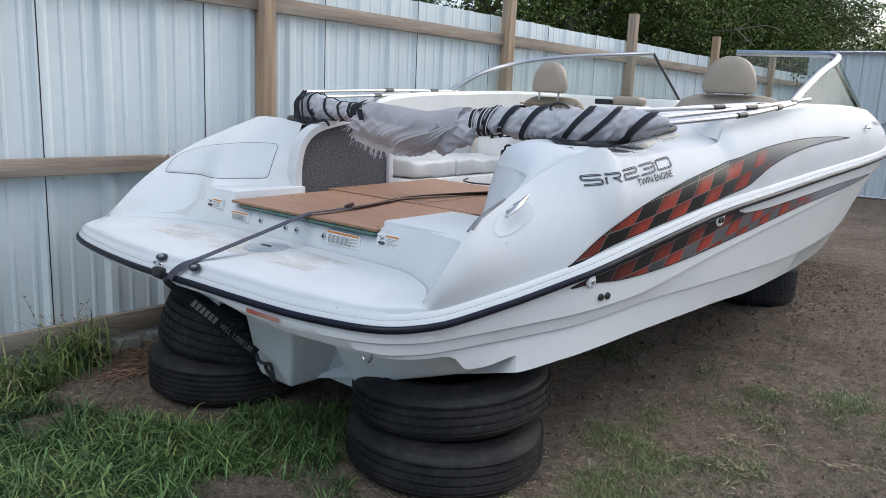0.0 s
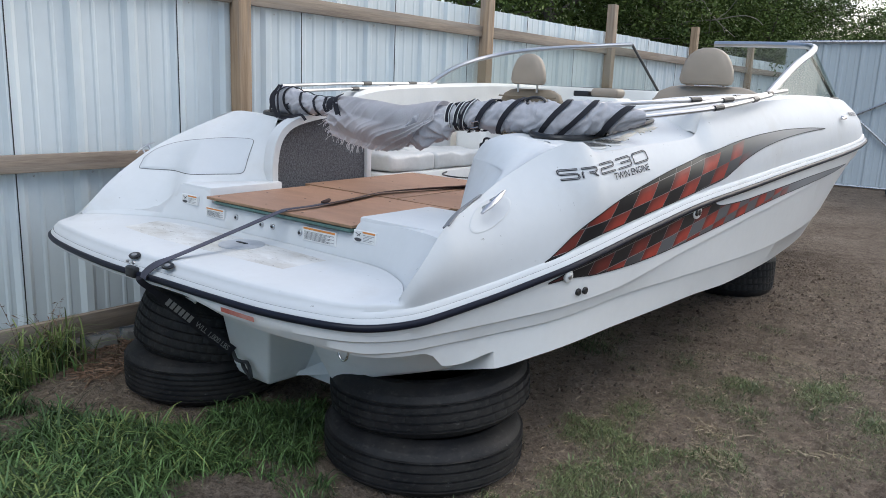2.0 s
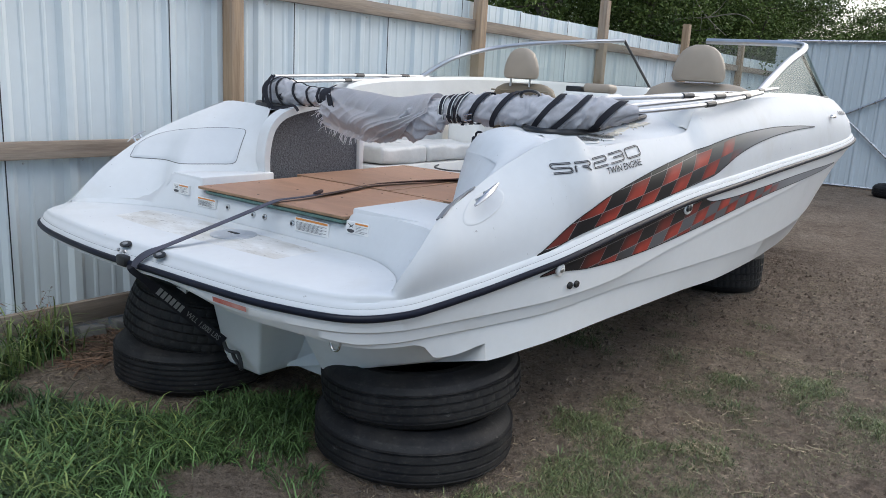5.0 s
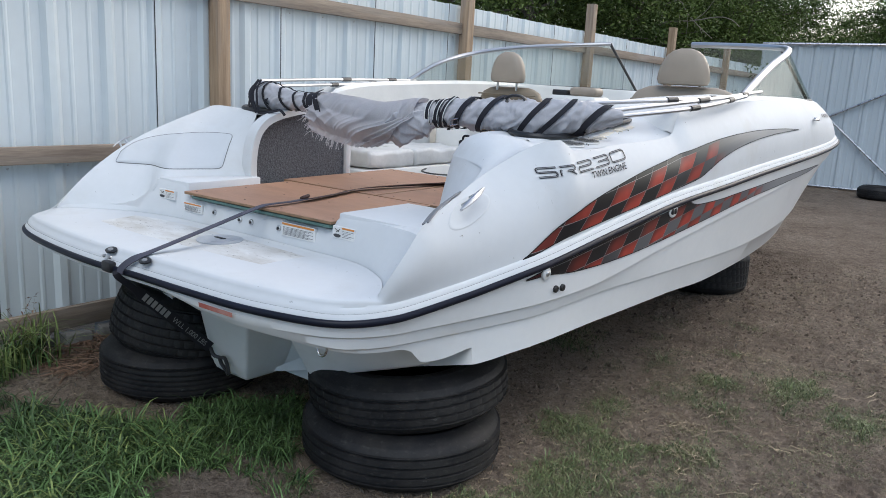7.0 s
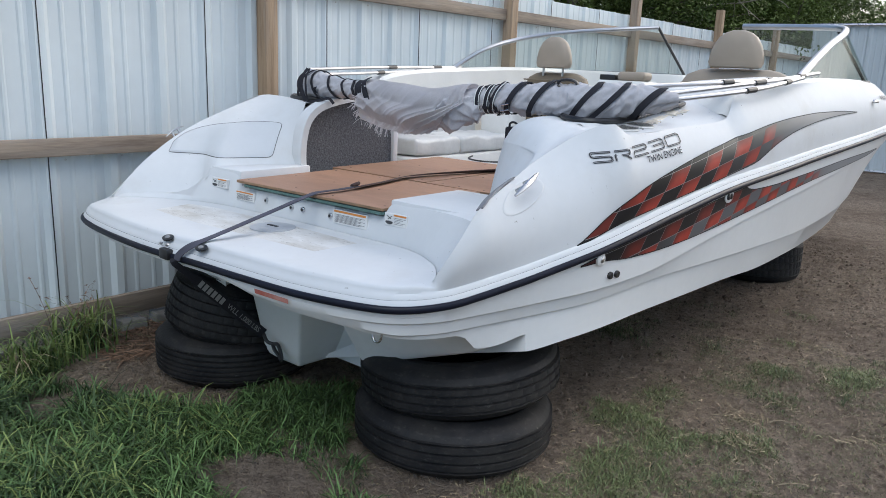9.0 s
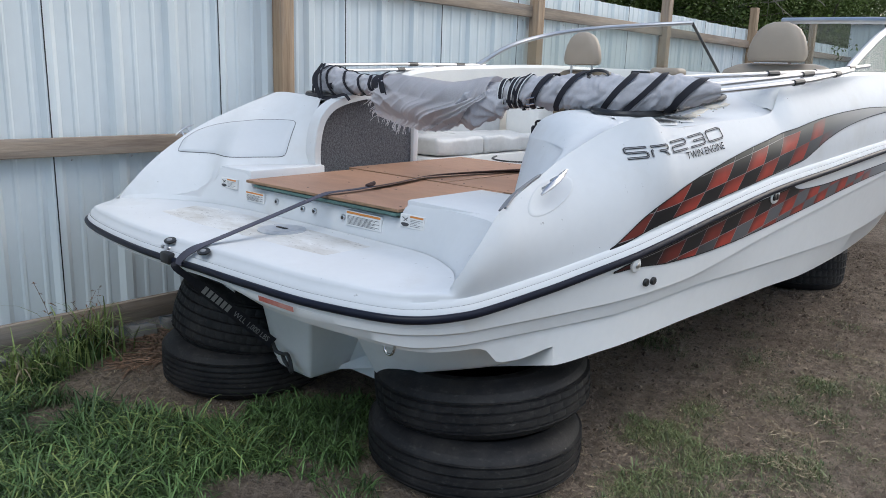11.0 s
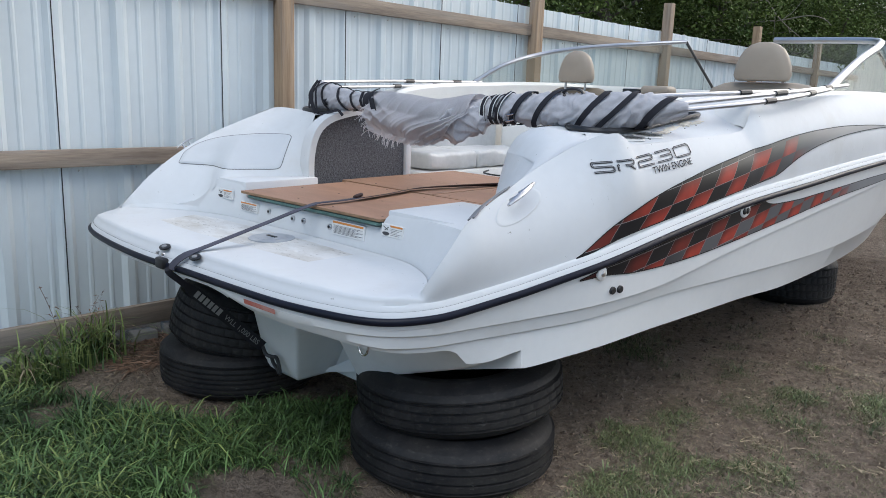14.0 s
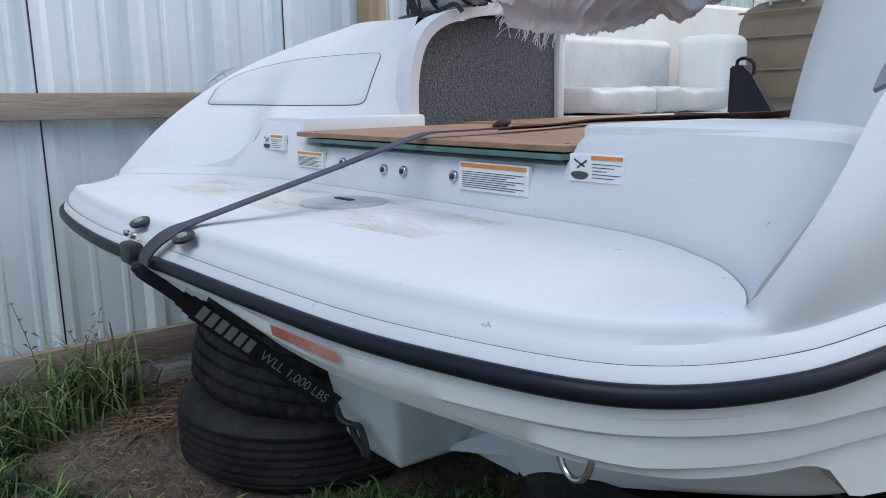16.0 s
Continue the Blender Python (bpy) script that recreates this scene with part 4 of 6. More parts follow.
box(bm, (-.90, 2.98, .57), (-.63, 3.22, 1.29), .05, 4)
part("seat_base_box", bm, M_LINER, boat)

bm = bmesh.new()
poly_prism(bm, [(-.33, 2.50, .93), (-.33, 2.50, 1.115), (-.28, 2.50, 1.120), (-.24, 2.50, 1.08), (-.14, 2.50, .93)], (.0, .05, 0))
bmesh.ops.bevel(bm, geom=bm.edges[:], offset=.006, segments=2, affect="EDGES")
bag = finish(bm, "gear_bag", M_WEB)
bag.matrix_world = boat.matrix_world.copy()
tagged(bag, "black wedge-shaped bag standing on the boards", "bag")
bm = bmesh.new()
tube(bm, path3([(-.31, 2.52, 1.11), (-.305, 2.52, 1.138), (-.275, 2.52, 1.145), (-.24, 2.52, 1.125), (-.235, 2.52, 1.08)], 16), .007, 8)
part("handle", bm, M_WEB, bag, "black loop handle")
bm = bmesh.new()
tube(bm, path3([(-.02, 2.3, .936), (-.20, 2.12, .937), (-.34, 2.16, .936), (-.42, 2.3, .936)], 20), .005, 6)
cb_ = finish(bm, "cable", M_BLACK)
cb_.matrix_world = boat.matrix_world.copy()
tagged(cb_, "thin black cable lying on the plywood", "cable")


# ---- bimini top, folded and wrapped ----
bim = thing("bimini_top", boat.matrix_world.copy(), "folded grey canvas bimini top wrapped in black straps on aluminium tubes", "boat canopy")
bw = boat.matrix_world.inverted()
L = lambda x, y, z: bw @ Vector((x, y, z))
AXIS = [L(-3.19, 2.80, 1.345), L(-3.0, 2.77, 1.335), L(-2.62, 2.72, 1.325), L(-2.42, 2.70, 1.30), L(-2.2, 2.70, 1.28), L(-1.98, 2.76, 1.32), L(-1.75, 2.78, 1.335), L(-1.5, 2.82, 1.335), L(-1.33, 2.90, 1.345), L(-1.2, 2.96, 1.355)]
RAD = smooth([(0, .055), (.04, .078), (.10, .070), (.16, .048), (.22, .045), (.28, .045), (.40, .06), (.55, .065), (.60, .055), (.66, .060), (.74, .068), (.82, .074), (.90, .070), (.95, .056), (.98, .040), (1, .022)])
NA, NK = 330, 60
ax = path3(AXIS, NA)


def ridge(x, y, z):
    """Sharp folds: 0 in the crease, 1 on the crest."""
    return 1 - abs(noise.noise(Vector((x, y, z)))) * 2.2


def roll_frame(s):
    i = min(max(int(s * (NA - 1)), 0), NA - 2)
    p = ax[i].lerp(ax[i + 1], s * (NA - 1) - i)
    t = (ax[i + 1] - ax[i]).normalized()
    a = t.cross(Vector((0, 0, 1))).normalized()
    return p, t, a, a.cross(t)


def fold(x):
    """Narrow crests over soft valleys."""
    return (1 - abs(math.sin(x))) ** 1.4


def roll_radius(s, th):
    c, d = math.cos(th), math.sin(th)
    f = .08 * ridge(c * 1.1 + s * 9, d * 1.1 - s * 6, s * 13) + .05 * ridge(c * 2.2 - s * 25, d * 2.2 + s * 14, s * 22 + 5) + .12 * noise.noise(Vector((c, d, s * 8 + 3)))
    lay = d * .9 + noise.noise(Vector((c, d, s * 16))) * 1.5
    f += .15 * (fold(s * 52 - lay * 1.6) - .3) + .13 * (fold(s * 118 - lay * 3.4) - .3) * (.4 + .6 * max(0, -d + .4)) + .06 * (fold(s * 230 - lay * 5) - .3)
    return RAD(s) * (.86 + f)


bm = bmesh.new()
rows = []
for i in range(NA):
    p, t, a, b = roll_frame(i / (NA - 1))
    row = []
    for k in range(NK):
        th = 2 * math.pi * k / NK
        r = roll_radius(i / (NA - 1), th)
        row.append(p + a * (math.cos(th) * r) + b * (math.sin(th) * r))
    rows.append(row)
loft(bm, rows, closed=True, cap=True)
part("canvas", bm, M_CANVAS, bim, "wrinkled grey canvas roll", sharp=70)

# loose bundle sagging out of the roll, twisted into hard creases
bm = bmesh.new()
BUN = smooth([(.40, .02), (.445, .060), (.485, .092), (.525, .104), (.560, .094), (.590, .066), (.612, .040)])


rows = []
for i in range(150):
    s = .40 + .212 * i / 149
    p, t, a, b = roll_frame(s)
    r0 = BUN(s)
    row = []
    for k in range(72):
        th = 2 * math.pi * k / 72
        c, d = math.cos(th), math.sin(th)
        wv = noise.noise(Vector((c * 1.3, d * 1.3, s * 16))) * 1.6
        f = .86 + .24 * (fold(s * 62 - d * 2.2 + wv) - .3) + .10 * (fold(s * 135 + d * 3 + wv * 2) - .3) + .05 * noise.noise(Vector((c * 3, d * 3, s * 40)))
        row.append(p + a * (c * r0 * .8 * f + .014) + b * (d * r0 * f * (1.12 if d < 0 else .62) - .010))
    rows.append(row)
loft(bm, rows, closed=True, cap=True)
part("canvas_fold", bm, M_CANVAS, bim, "bunched creased canvas", sharp=70)

# flap draped over the roll, torn along its edge
HANG = smooth([(.262, .112), (.30, .136), (.36, .140), (.42, .138), (.48, .118), (.54, .07), (.60, .02)])
NS, NV = 170, 84
rows = []
for i in range(NS + 1):
    e = i / NS
    row = []
    for k in range(NV + 1):
        v = k / NV
        s0 = .284 + e * (.316 - .112 * v ** 1.5)
        h = HANG(s0) + (.010 * noise.noise(Vector((s0 * 160, 0, 0))) + .006 * noise.noise(Vector((s0 * 420, 5, 0)))) * v
        if v < .45:
            th = math.pi * (1.15 - 1.15 * v / .45)
            q = Vector((math.cos(th) * (RAD(s0) + .022), math.sin(th) * (RAD(s0) + .016), 0))
        else:
            w = (v - .45) / .55
            bulge = RAD(s0) + .022 + .034 * math.sin(math.pi * min(1, w * 1.25)) - .022 * w
            q = Vector((bulge, -h * w, 0))
        s = s0 - .018 * max(0, .5 - v) + (.012 * noise.noise(Vector((v * 5, 3, 1))) - .018 * v if i < 8 else 0)
        p, t, a, b = roll_frame(max(s, 0))
        wv = noise.noise(Vector((s0 * 7, v * 2.2, 4))) * 1.5
        fade = min(1, max(0, (v - .22) / .2))
        g = .019 * (fold(e * 11 + v * 6.5 + wv * 1.6) - .35) * fade * (.35 + .65 * min(1, e * 1.6)) + .008 * (fold(e * 27 + v * 12 + wv * 3) - .35) * fade
        pull = math.exp(-(e / .26) ** 2)
        g += .016 * pull * (fold(v * 17 - e * 9 + wv * 1.5) - .35) + .002 * noise.noise(Vector((s0 * 60, v * 9, 2)))
        q += Vector((.85, .25, 0)) * g
        row.append(p + a * q.x + b * q.y)
    rows.append(row)
bm = bmesh.new()
loft(bm, rows)
bmesh.ops.solidify(bm, geom=bm.faces[:], thickness=.003)
part("canvas_flap", bm, M_CANVAS2, bim, "sun-bleached flap with a frayed edge", sharp=70)
rnd = random.Random(9)
bm = bmesh.new()
for k in range(70):
    if k < 38:
        q = rows[rnd.randint(0, 2)][rnd.randint(40, NV)]
        dr = Vector((rnd.uniform(-.9, .1), rnd.uniform(-.3, .1), rnd.uniform(-1, .1)))
    else:
        q = rows[rnd.randint(0, 95)][NV]
        dr = Vector((rnd.uniform(-.5, .3), rnd.uniform(-.3, .1), -1))
    e = q + dr.normalized() * rnd.uniform(.012, .045)
    tube(bm, path3([q, q.lerp(e, .5) + Vector((rnd.uniform(-.006, .006), 0, rnd.uniform(-.004, .004))), e], 5), .0011, 4)
tagged(part("fringe", bm, M_CANVAS2, bim, "loose canvas threads"), kind="stuff")


ROLL = sum((q - p).length for p, q in zip(ax, ax[1:]))


def wrap(s0, turns, lean, w=.026, loose=.004, material=M_WEB, label="black webbing strap"):
    """A strap wound round the roll at s0, slanting by lean."""
    pts, side = [], []
    for j in range(int(40 * turns) + 1):
        th = 2 * math.pi * j / 40 - math.pi / 2
        s = min(max(s0 + lean * math.sin(th) + .010 * (j / 40 - turns / 2), 0.002), .998)
        p, t, a, b = roll_frame(s)
        r = max(roll_radius(s, th), RAD(s) * .98) + loose + .0012 * (j / 40)
        pts.append(p + (a * math.cos(th) + b * math.sin(th)) * r)
        side.append(t - b * (lean * 6 * math.cos(th)))
    bm = bmesh.new()
    ribbon(bm, pts, w, .003, side)
    part("strap", bm, material, bim, label)


for s0, turns, lean, w in ((.012, 2, .004, .022), (.030, 1, .02, .012), (.085, 1, -.018, .016), (.145, 1, -.018, .016), (.195, 1, -.012, .014), (.238, 1, -.010, .018), (.258, 2, -.006, .030), (.598, 1, .004, .024), (.622, 1, .008, .024), (.640, 1, .012, .016), (.632, 1, -.016, .014), (.683, 1, .018, .024), (.738, 1, .022, .022), (.832, 1, .026, .022), (.875, 1, .034, .020), (.945, 1, .030, .026)):
    wrap(s0, turns, lean, w)
for s0, lean, off in ((.598, .004, .011), (.598, .004, -.011), (.622, .008, .011), (.622, .008, -.011), (.640, .012, .0085)):
    wrap(s0 + off / ROLL, 1, lean, .0028, .0062, M_LABEL, "white edging on the strap")
# buckle, clip and hanging ends
p, t, a, b = roll_frame(.668)
bm = bmesh.new()
sq = [p + a * .062 + t * x + b * z for x, z in ((-.018, -.052), (.018, -.046), (.018, -.022), (-.018, -.028), (-.018, -.052))]
tube(bm, sq, .0035, 6)
part("buckle", bm, M_STEEL, bim, "small metal strap buckle")
p, t, a, b = roll_frame(.79)
bm = bmesh.new()
tube(bm, [p + b * (.064 + .018 * math.sin(q)) + t * (.042 * math.cos(q)) + a * .012 for q in [2 * math.pi * i / 20 for i in range(21)]], .006, 8, flat=(2.2, 1))
part("clip", bm, M_BLACK, bim, "black plastic clip")
# wide strap pulled down beside the flap, a hanging clip, and webbing looped on the deck
for pts, w in (([(-2.618, 2.700, 1.392), (-2.612, 2.655, 1.372), (-2.595, 2.640, 1.334), (-2.554, 2.632, 1.262)], .030),
               ([(-2.652, 2.675, 1.345), (-2.650, 2.668, 1.318), (-2.652, 2.668, 1.288)], .018),
               ([(-3.057, 2.690, 1.425), (-3.075, 2.668, 1.38), (-3.070, 2.660, 1.32), (-3.045, 2.665, 1.262)], .024),
               ([(-3.040, 2.690, 1.425), (-3.045, 2.668, 1.38), (-3.036, 2.660, 1.32), (-3.028, 2.665, 1.258)], .012),
               ([(-3.045, 2.672, 1.258), (-2.985, 2.668, 1.262), (-2.915, 2.668, 1.276), (-2.874, 2.672, 1.282), (-2.851, 2.680, 1.258)], .014)):
    bm = bmesh.new()
    line = path3([L(*p) for p in pts], 16)
    flat_on = abs(pts[-1][2] - pts[0][2]) < .02
    ribbon(bm, line, w, .003, Vector((0, .3, 1)) if flat_on else Vector((1, 0, .25)))
    part("strap_end", bm, M_WEB, bim, "loose black strap end")
bm = bmesh.new()
ring = L(-2.648, 2.668, 1.264)
tube(bm, [ring + Vector((.009 * math.cos(q), 0, .020 * math.sin(q))) for q in [2 * math.pi * i / 14 for i in range(15)]], .0022, 6)
part("hook", bm, M_STEEL, bim, "small metal snap hook")
for s0, ln, dx in ((.012, .10, .01), (.020, .13, .05), (.09, .03, .0)):
    p, t, a, b = roll_frame(s0)
    q = p + a * .062
    bm = bmesh.new()
    ribbon(bm, path3([q, q + Vector((dx * .3, -.012, -ln * .5)), q + Vector((dx, .004, -ln))], 8), .018, .003, t)
    part("strap_end", bm, M_WEB, bim, "loose black strap end")
for pts, r in (([L(-1.5, 2.83, 1.385), L(-1.2, 3.6, 1.435), L(-1.17, 4.2, 1.46)], .0098), ([L(-1.42, 2.86, 1.345), L(-1.15, 3.8, 1.44), L(-1.12, 4.62, 1.50)], .0098), ([L(-1.40, 2.88, 1.325), L(-1.14, 3.6, 1.40), L(-1.11, 4.3, 1.47)], .0098),
               ([L(-3.2, 2.82, 1.42), L(-3.4, 3.6, 1.45), L(-3.5, 4.5, 1.475)], .0098), ([L(-3.2, 2.82, 1.39), L(-3.38, 3.6, 1.42), L(-3.45, 4.2, 1.45)], .0098)):
    bm = bmesh.new()
    tube(bm, path3(pts, 12), r, 10)
    ft = part("frame_tube", bm, M_ALU, bim, "polished aluminium tube")
    for q in (.5, .82):
        c = path3(pts, 41)
        k = int(40 * q)
        bm = bmesh.new()
        tube(bm, [c[k], c[k + 1], c[k + 2]], r * 1.35, 10)
        part("clamp", bm, M_BLACK, ft, "black plastic clamp")


# ---- tyres ----
def tyre(x, y, z, label, rx=0, ry=0, rz=0, R=.325, W=.215, r=.20, grooves=(-.062, -.022, .022, .062), chunky=False, sipes=0, taper=0.0):
    """A worn tyre lying flat, base at z = 0, open centre: crowned tread band with rounded shoulders and two sidewalls."""
    ty = thing("tyre", pose(x, y, z, rx, ry, rz), label, "tyre", "tyres under the boat")
    N = 192 if chunky or sipes else 112
    rnd = random.Random(int(x * 100) + int(z * 77))
    ph = rnd.uniform(0, 6)

    def wob(i):
        th = 2 * math.pi * i / N
        return .004 * math.sin(2 * th + ph) + .0012 * noise.noise(Vector((math.cos(th) * 4, math.sin(th) * 4, ph)))
    side = [(r, .034), (r + .004, .016), (r + .018, .006), (r + .035, .004), ((r + R) / 2 - .012, .0), ((r + R) / 2 - .010, -.003), ((r + R) / 2 - .004, -.003), ((r + R) / 2, .0), (R - .062, .004), (R - .042, .012), (R - .026, .024)]
    sh = [(R - .026, .024), (R - .017, .034), (R - .011, .045)]
    tread = list(sh)
    for g in grooves:
        c = W / 2 + g * (W - .09) / .145
        crown = R - .008 * (abs(c - W / 2) / (W / 2)) ** 2
        tread += [(crown, c - .0055), (crown - .010, c - .0032), (crown - .010, c + .0032), (crown, c + .0055)]
    tread += [(a, W - b) for a, b in reversed(sh)]

    def ring(prof, cuts=False):
        rws = []
        for i in range(N):
            th = 2 * math.pi * i / N
            row = []
            for j, (rr, zz) in enumerate(prof):
                q = rr + wob(i) - (taper * (zz / W) ** 2 if rr > R - .08 else 0)
                if cuts and chunky and rr > R - .03:
                    q -= .0035 if (i + 2 * (j // 4)) % 4 == 0 else 0
                if cuts and sipes and rr > R - .0085 and (i + j // 4) % sipes == 0:
                    q -= .0045
                row.append((math.cos(th) * q, math.sin(th) * q, zz))
            rws.append(row)
        bm = bmesh.new()
        loft(bm, rws, close_rows=True)
        return bm
    part("tread", ring(tread, True), M_RUBBER, ty, "chunky blocked tread" if chunky else "worn grooved tread", sharp=30)
    part("sidewall", ring(side), M_RUBBER, ty, sharp=50)
    part("sidewall", ring([(rr, W - zz) for rr, zz in side]), M_RUBBER, ty, sharp=50)
    part("inner_liner", ring([(r, .034), (r + .03, .05), (R - .035, W * .35), (R - .035, W * .65), (r + .03, W - .05), (r, W - .034)]), M_RUBBER, ty)
    return ty


tyre(-1.735, 2.315, -.008, "worn black tyre lying flat at the bottom of a stack", R=.395, W=.208, r=.24)
tyre(-1.735, 2.36, .199, "worn black tyre lying tilted under the hull", 2.0, -4.0, R=.400, W=.200, r=.24, sipes=5)
tyre(-3.005, 2.195, -.01, "worn black tyre lying flat under the port stern", R=.385, W=.225, grooves=(-.065, -.038, -.012, .012, .038, .065))
tyre(-3.005, 2.19, .175, "chunky treaded black tyre leaning on another tyre", -6, 7, R=.350, W=.30, r=.19, grooves=(-.066, -.04, -.013, .013, .04, .066), chunky=True, taper=.05)
tyre(-1.752, 6.06, -.01, "tall dusty black tyre lying flat under the bow", R=.342, W=.34, grooves=(-.06, -.03, 0, .03, .06), sipes=4)
tyre(-1.77, 6.15, .325, "black tyre stacked under the bow", 3, 0, R=.32, W=.19)
tyre(-1.55, 14.4, -.01, "black tyre lying flat by the far fence")


# ---- trees behind the fences ----
def tree(x, y, h, spread, seed, dens=2600, label="leafy green tree behind the fence"):
    rnd = random.Random(seed)
    tr = thing("tree", pose(x, y, 0, 0, 0, rnd.uniform(0, 360)), label, "tree", "trees behind the fence")
    bm = bmesh.new()
    tips = []
    trunk = path3([(0, 0, -.1), (rnd.uniform(-.1, .1), rnd.uniform(-.1, .1), h * .3), (rnd.uniform(-.3, .3), rnd.uniform(-.3, .3), h * .65), (rnd.uniform(-.4, .4), rnd.uniform(-.4, .4), h * .95)], 14)
    tube(bm, trunk, .1, 8, radii=[h * .022 * (1 - .9 * i / 13) + .01 for i in range(14)])
    for k in range(16):
        b = trunk[rnd.randint(3, 12)]
        an = rnd.uniform(0, 2 * math.pi)
        ln = spread * rnd.uniform(.5, 1.0)
        e = b + Vector((math.cos(an) * ln, math.sin(an) * ln, rnd.uniform(.1, .45) * ln))
        mid = b.lerp(e, .5) + Vector((0, 0, .12 * ln))
        pts = path3([b, mid, e], 7)
        tube(bm, pts, .03, 5, radii=[.045 * (1 - .85 * i / 6) * h / 6 for i in range(7)])
        tips += pts[2:]
    part("trunk", bm, M_BARK, tr)
    tips += trunk[8:]
    verts, faces = [], []
    clumps = [c + Vector((rnd.gauss(0, 1), rnd.gauss(0, 1), rnd.gauss(0, .8))) * (spread * .20) for c in tips for _ in range(5)]
    for k in range(dens):
        c = clumps[int(len(clumps) * rnd.random() ** 1.3)]
        p = c + Vector((rnd.gauss(0, .13), rnd.gauss(0, .13), rnd.gauss(0, .075))) * (1 + .12 * spread)
        s = rnd.uniform(.022, .048)
        u = Vector((rnd.uniform(-1, 1), rnd.uniform(-1, 1), rnd.uniform(-.9, .1))).normalized()
        w = u.cross(Vector((rnd.uniform(-1, 1), rnd.uniform(-1, 1), rnd.uniform(-1, 1)))).normalized()
        n = len(verts)
        verts += [p, p + u * s + w * s * .45, p + u * s * 2, p + u * s - w * s * .45]
        faces.append((n, n + 1, n + 2, n + 3))
    me = bpy.data.meshes.new("crown")
    me.from_pydata(verts, [], faces)
    me.materials.append(M_LEAF)
    cr = new("crown", me)
    cr.parent = tr
    tagged(cr, kind="stuff")
    return tr


for i, (x, y, h, sp) in enumerate([(-6.2, 8.5, 5.6, 1.9), (-6.6, 11.2, 6.2, 2.2), (-6.0, 13.8, 6.0, 2.1), (-7.6, 16.5, 6.4, 2.4), (-6.3, 18.5, 5.4, 2.0), (-9.0, 10.0, 7.6, 2.8), (-10.0, 14.5, 8.0, 2.8), (-8.8, 20.0, 7.2, 2.6), (-2.3, 21.0, 3.9, 1.5), (-9.5, 25.0, 7.0, 3.0), (-.2, 25.0, 4.2, 2.2), (2.6, 22.5, 4.3, 2.2), (-3.6, 29.0, 3.6, 2.2), (3.6, 30.0, 5.6, 3.2), (-12, 26, 9, 3.6), (6.8, 24, 5.0, 2.6), (-5.0, 17.2, 3.4, 1.3), (-5.5, 20.0, 5.0, 1.7), (-3.6, 22.0, 2.8, 1.3), (-5.0, 24.0, 3.2, 1.6), (-7.5, 13.0, 5.0, 2.0), (-7.0, 22.5, 5.5, 2.2), (.8, 20.5, 3.3, 1.5), (-.6, 21.5, 3.9, 1.5), (-3.0, 27.0, 4.9, 1.6), (1.2, 28.0, 4.6, 2.2), (-4.4, 28.0, 4.3, 2.2), (-6.4, 25.5, 5.8, 2.2), (-2.6, 24.0, 4.5, 1.8), (-8.0, 18.0, 6.6, 2.2)]):
    tree(x, y, h, sp, 40 + i, 34000 if y < 19 else 28000)

# bare branches before the leaves
bare = thing("tree", pose(-5.6, 14.0, 0), "thin dead tree with bare grey branches", "tree", "trees behind the fence")
for pts, r in (([(0, 0, 0), (.05, 0, 1.5), (.1, 0, 2.6), (.21, 0, 3.13)], .03), ([(.21, 0, 3.13), (.47, 0, 3.18), (.64, 0, 2.96), (.89, 0, 2.72), (1.13, 0, 2.53)], .014), ([(.1, 0, 2.6), (.15, 0, 2.79), (.77, 0, 2.84), (1.2, .05, 2.90), (1.46, 0, 2.83), (1.57, 0, 2.73)], .016), ([(.64, 0, 2.96), (.66, 0, 2.75), (.62, .1, 2.55)], .007), ([(.77, 0, 2.84), (.95, 0, 2.98), (1.1, 0, 3.2)], .008), ([(.47, 0, 3.18), (.5, 0, 2.95), (.46, 0, 2.7)], .006), ([(.89, 0, 2.72), (.95, 0, 2.55), (.93, 0, 2.42)], .006)):
    bm = bmesh.new()
    tube(bm, path3(pts, 20), r, 6, radii=[r * (1 - .6 * k / 19) for k in range(20)])
    part("branch", bm, M_TWIG, bare, "bare grey branch")


# ---- grass ----
LUSH = [(-2.5, 1.15, .55, .45, 1.3), (-2.65, 1.5, .5, .35, 1.2), (-2.35, 1.6, .30, .25, 1.0), (-2.5, 2.0, .45, .20, 1.0), (-2.2, 2.12, .28, .25, 1.0), (-2.05, 1.98, .22, .20, .85), (-1.88, 1.80, .22, .16, .65), (-3.2, 1.05, .6, .36, 1.0), (-3.45, 1.40, .20, .20, .7), (-1.78, 1.70, .22, .12, .5), (-1.25, 2.15, .28, .25, 1.0), (-1.1, 2.5, .30, .30, .75), (-1.30, 2.95, .24, .32, .68), (-1.12, 2.72, .30, .28, .72), (-1.2, 3.25, .28, .26, .55), (-.75, 3.05, .3, .3, .4), (-1.0, 2.95, .35, .30, .48), (-.75, 2.6, .6, .5, .42), (-.97, 3.95, .13, .16, .95), (-.65, 4.16, .13, .24, 1.05), (-.32, 3.95, .16, .2, .9), (-1.2, 5.15, .2, .12, .7), (-.9, 3.4, .6, .7, .30), (-1.88, 4.02, .20, .35, .6), (-.5, 5.0, .8, 1.2, .2), (-1.94, 8.8, .3, .5, .6), (-1.15, 6.6, .5, .5, .35)]
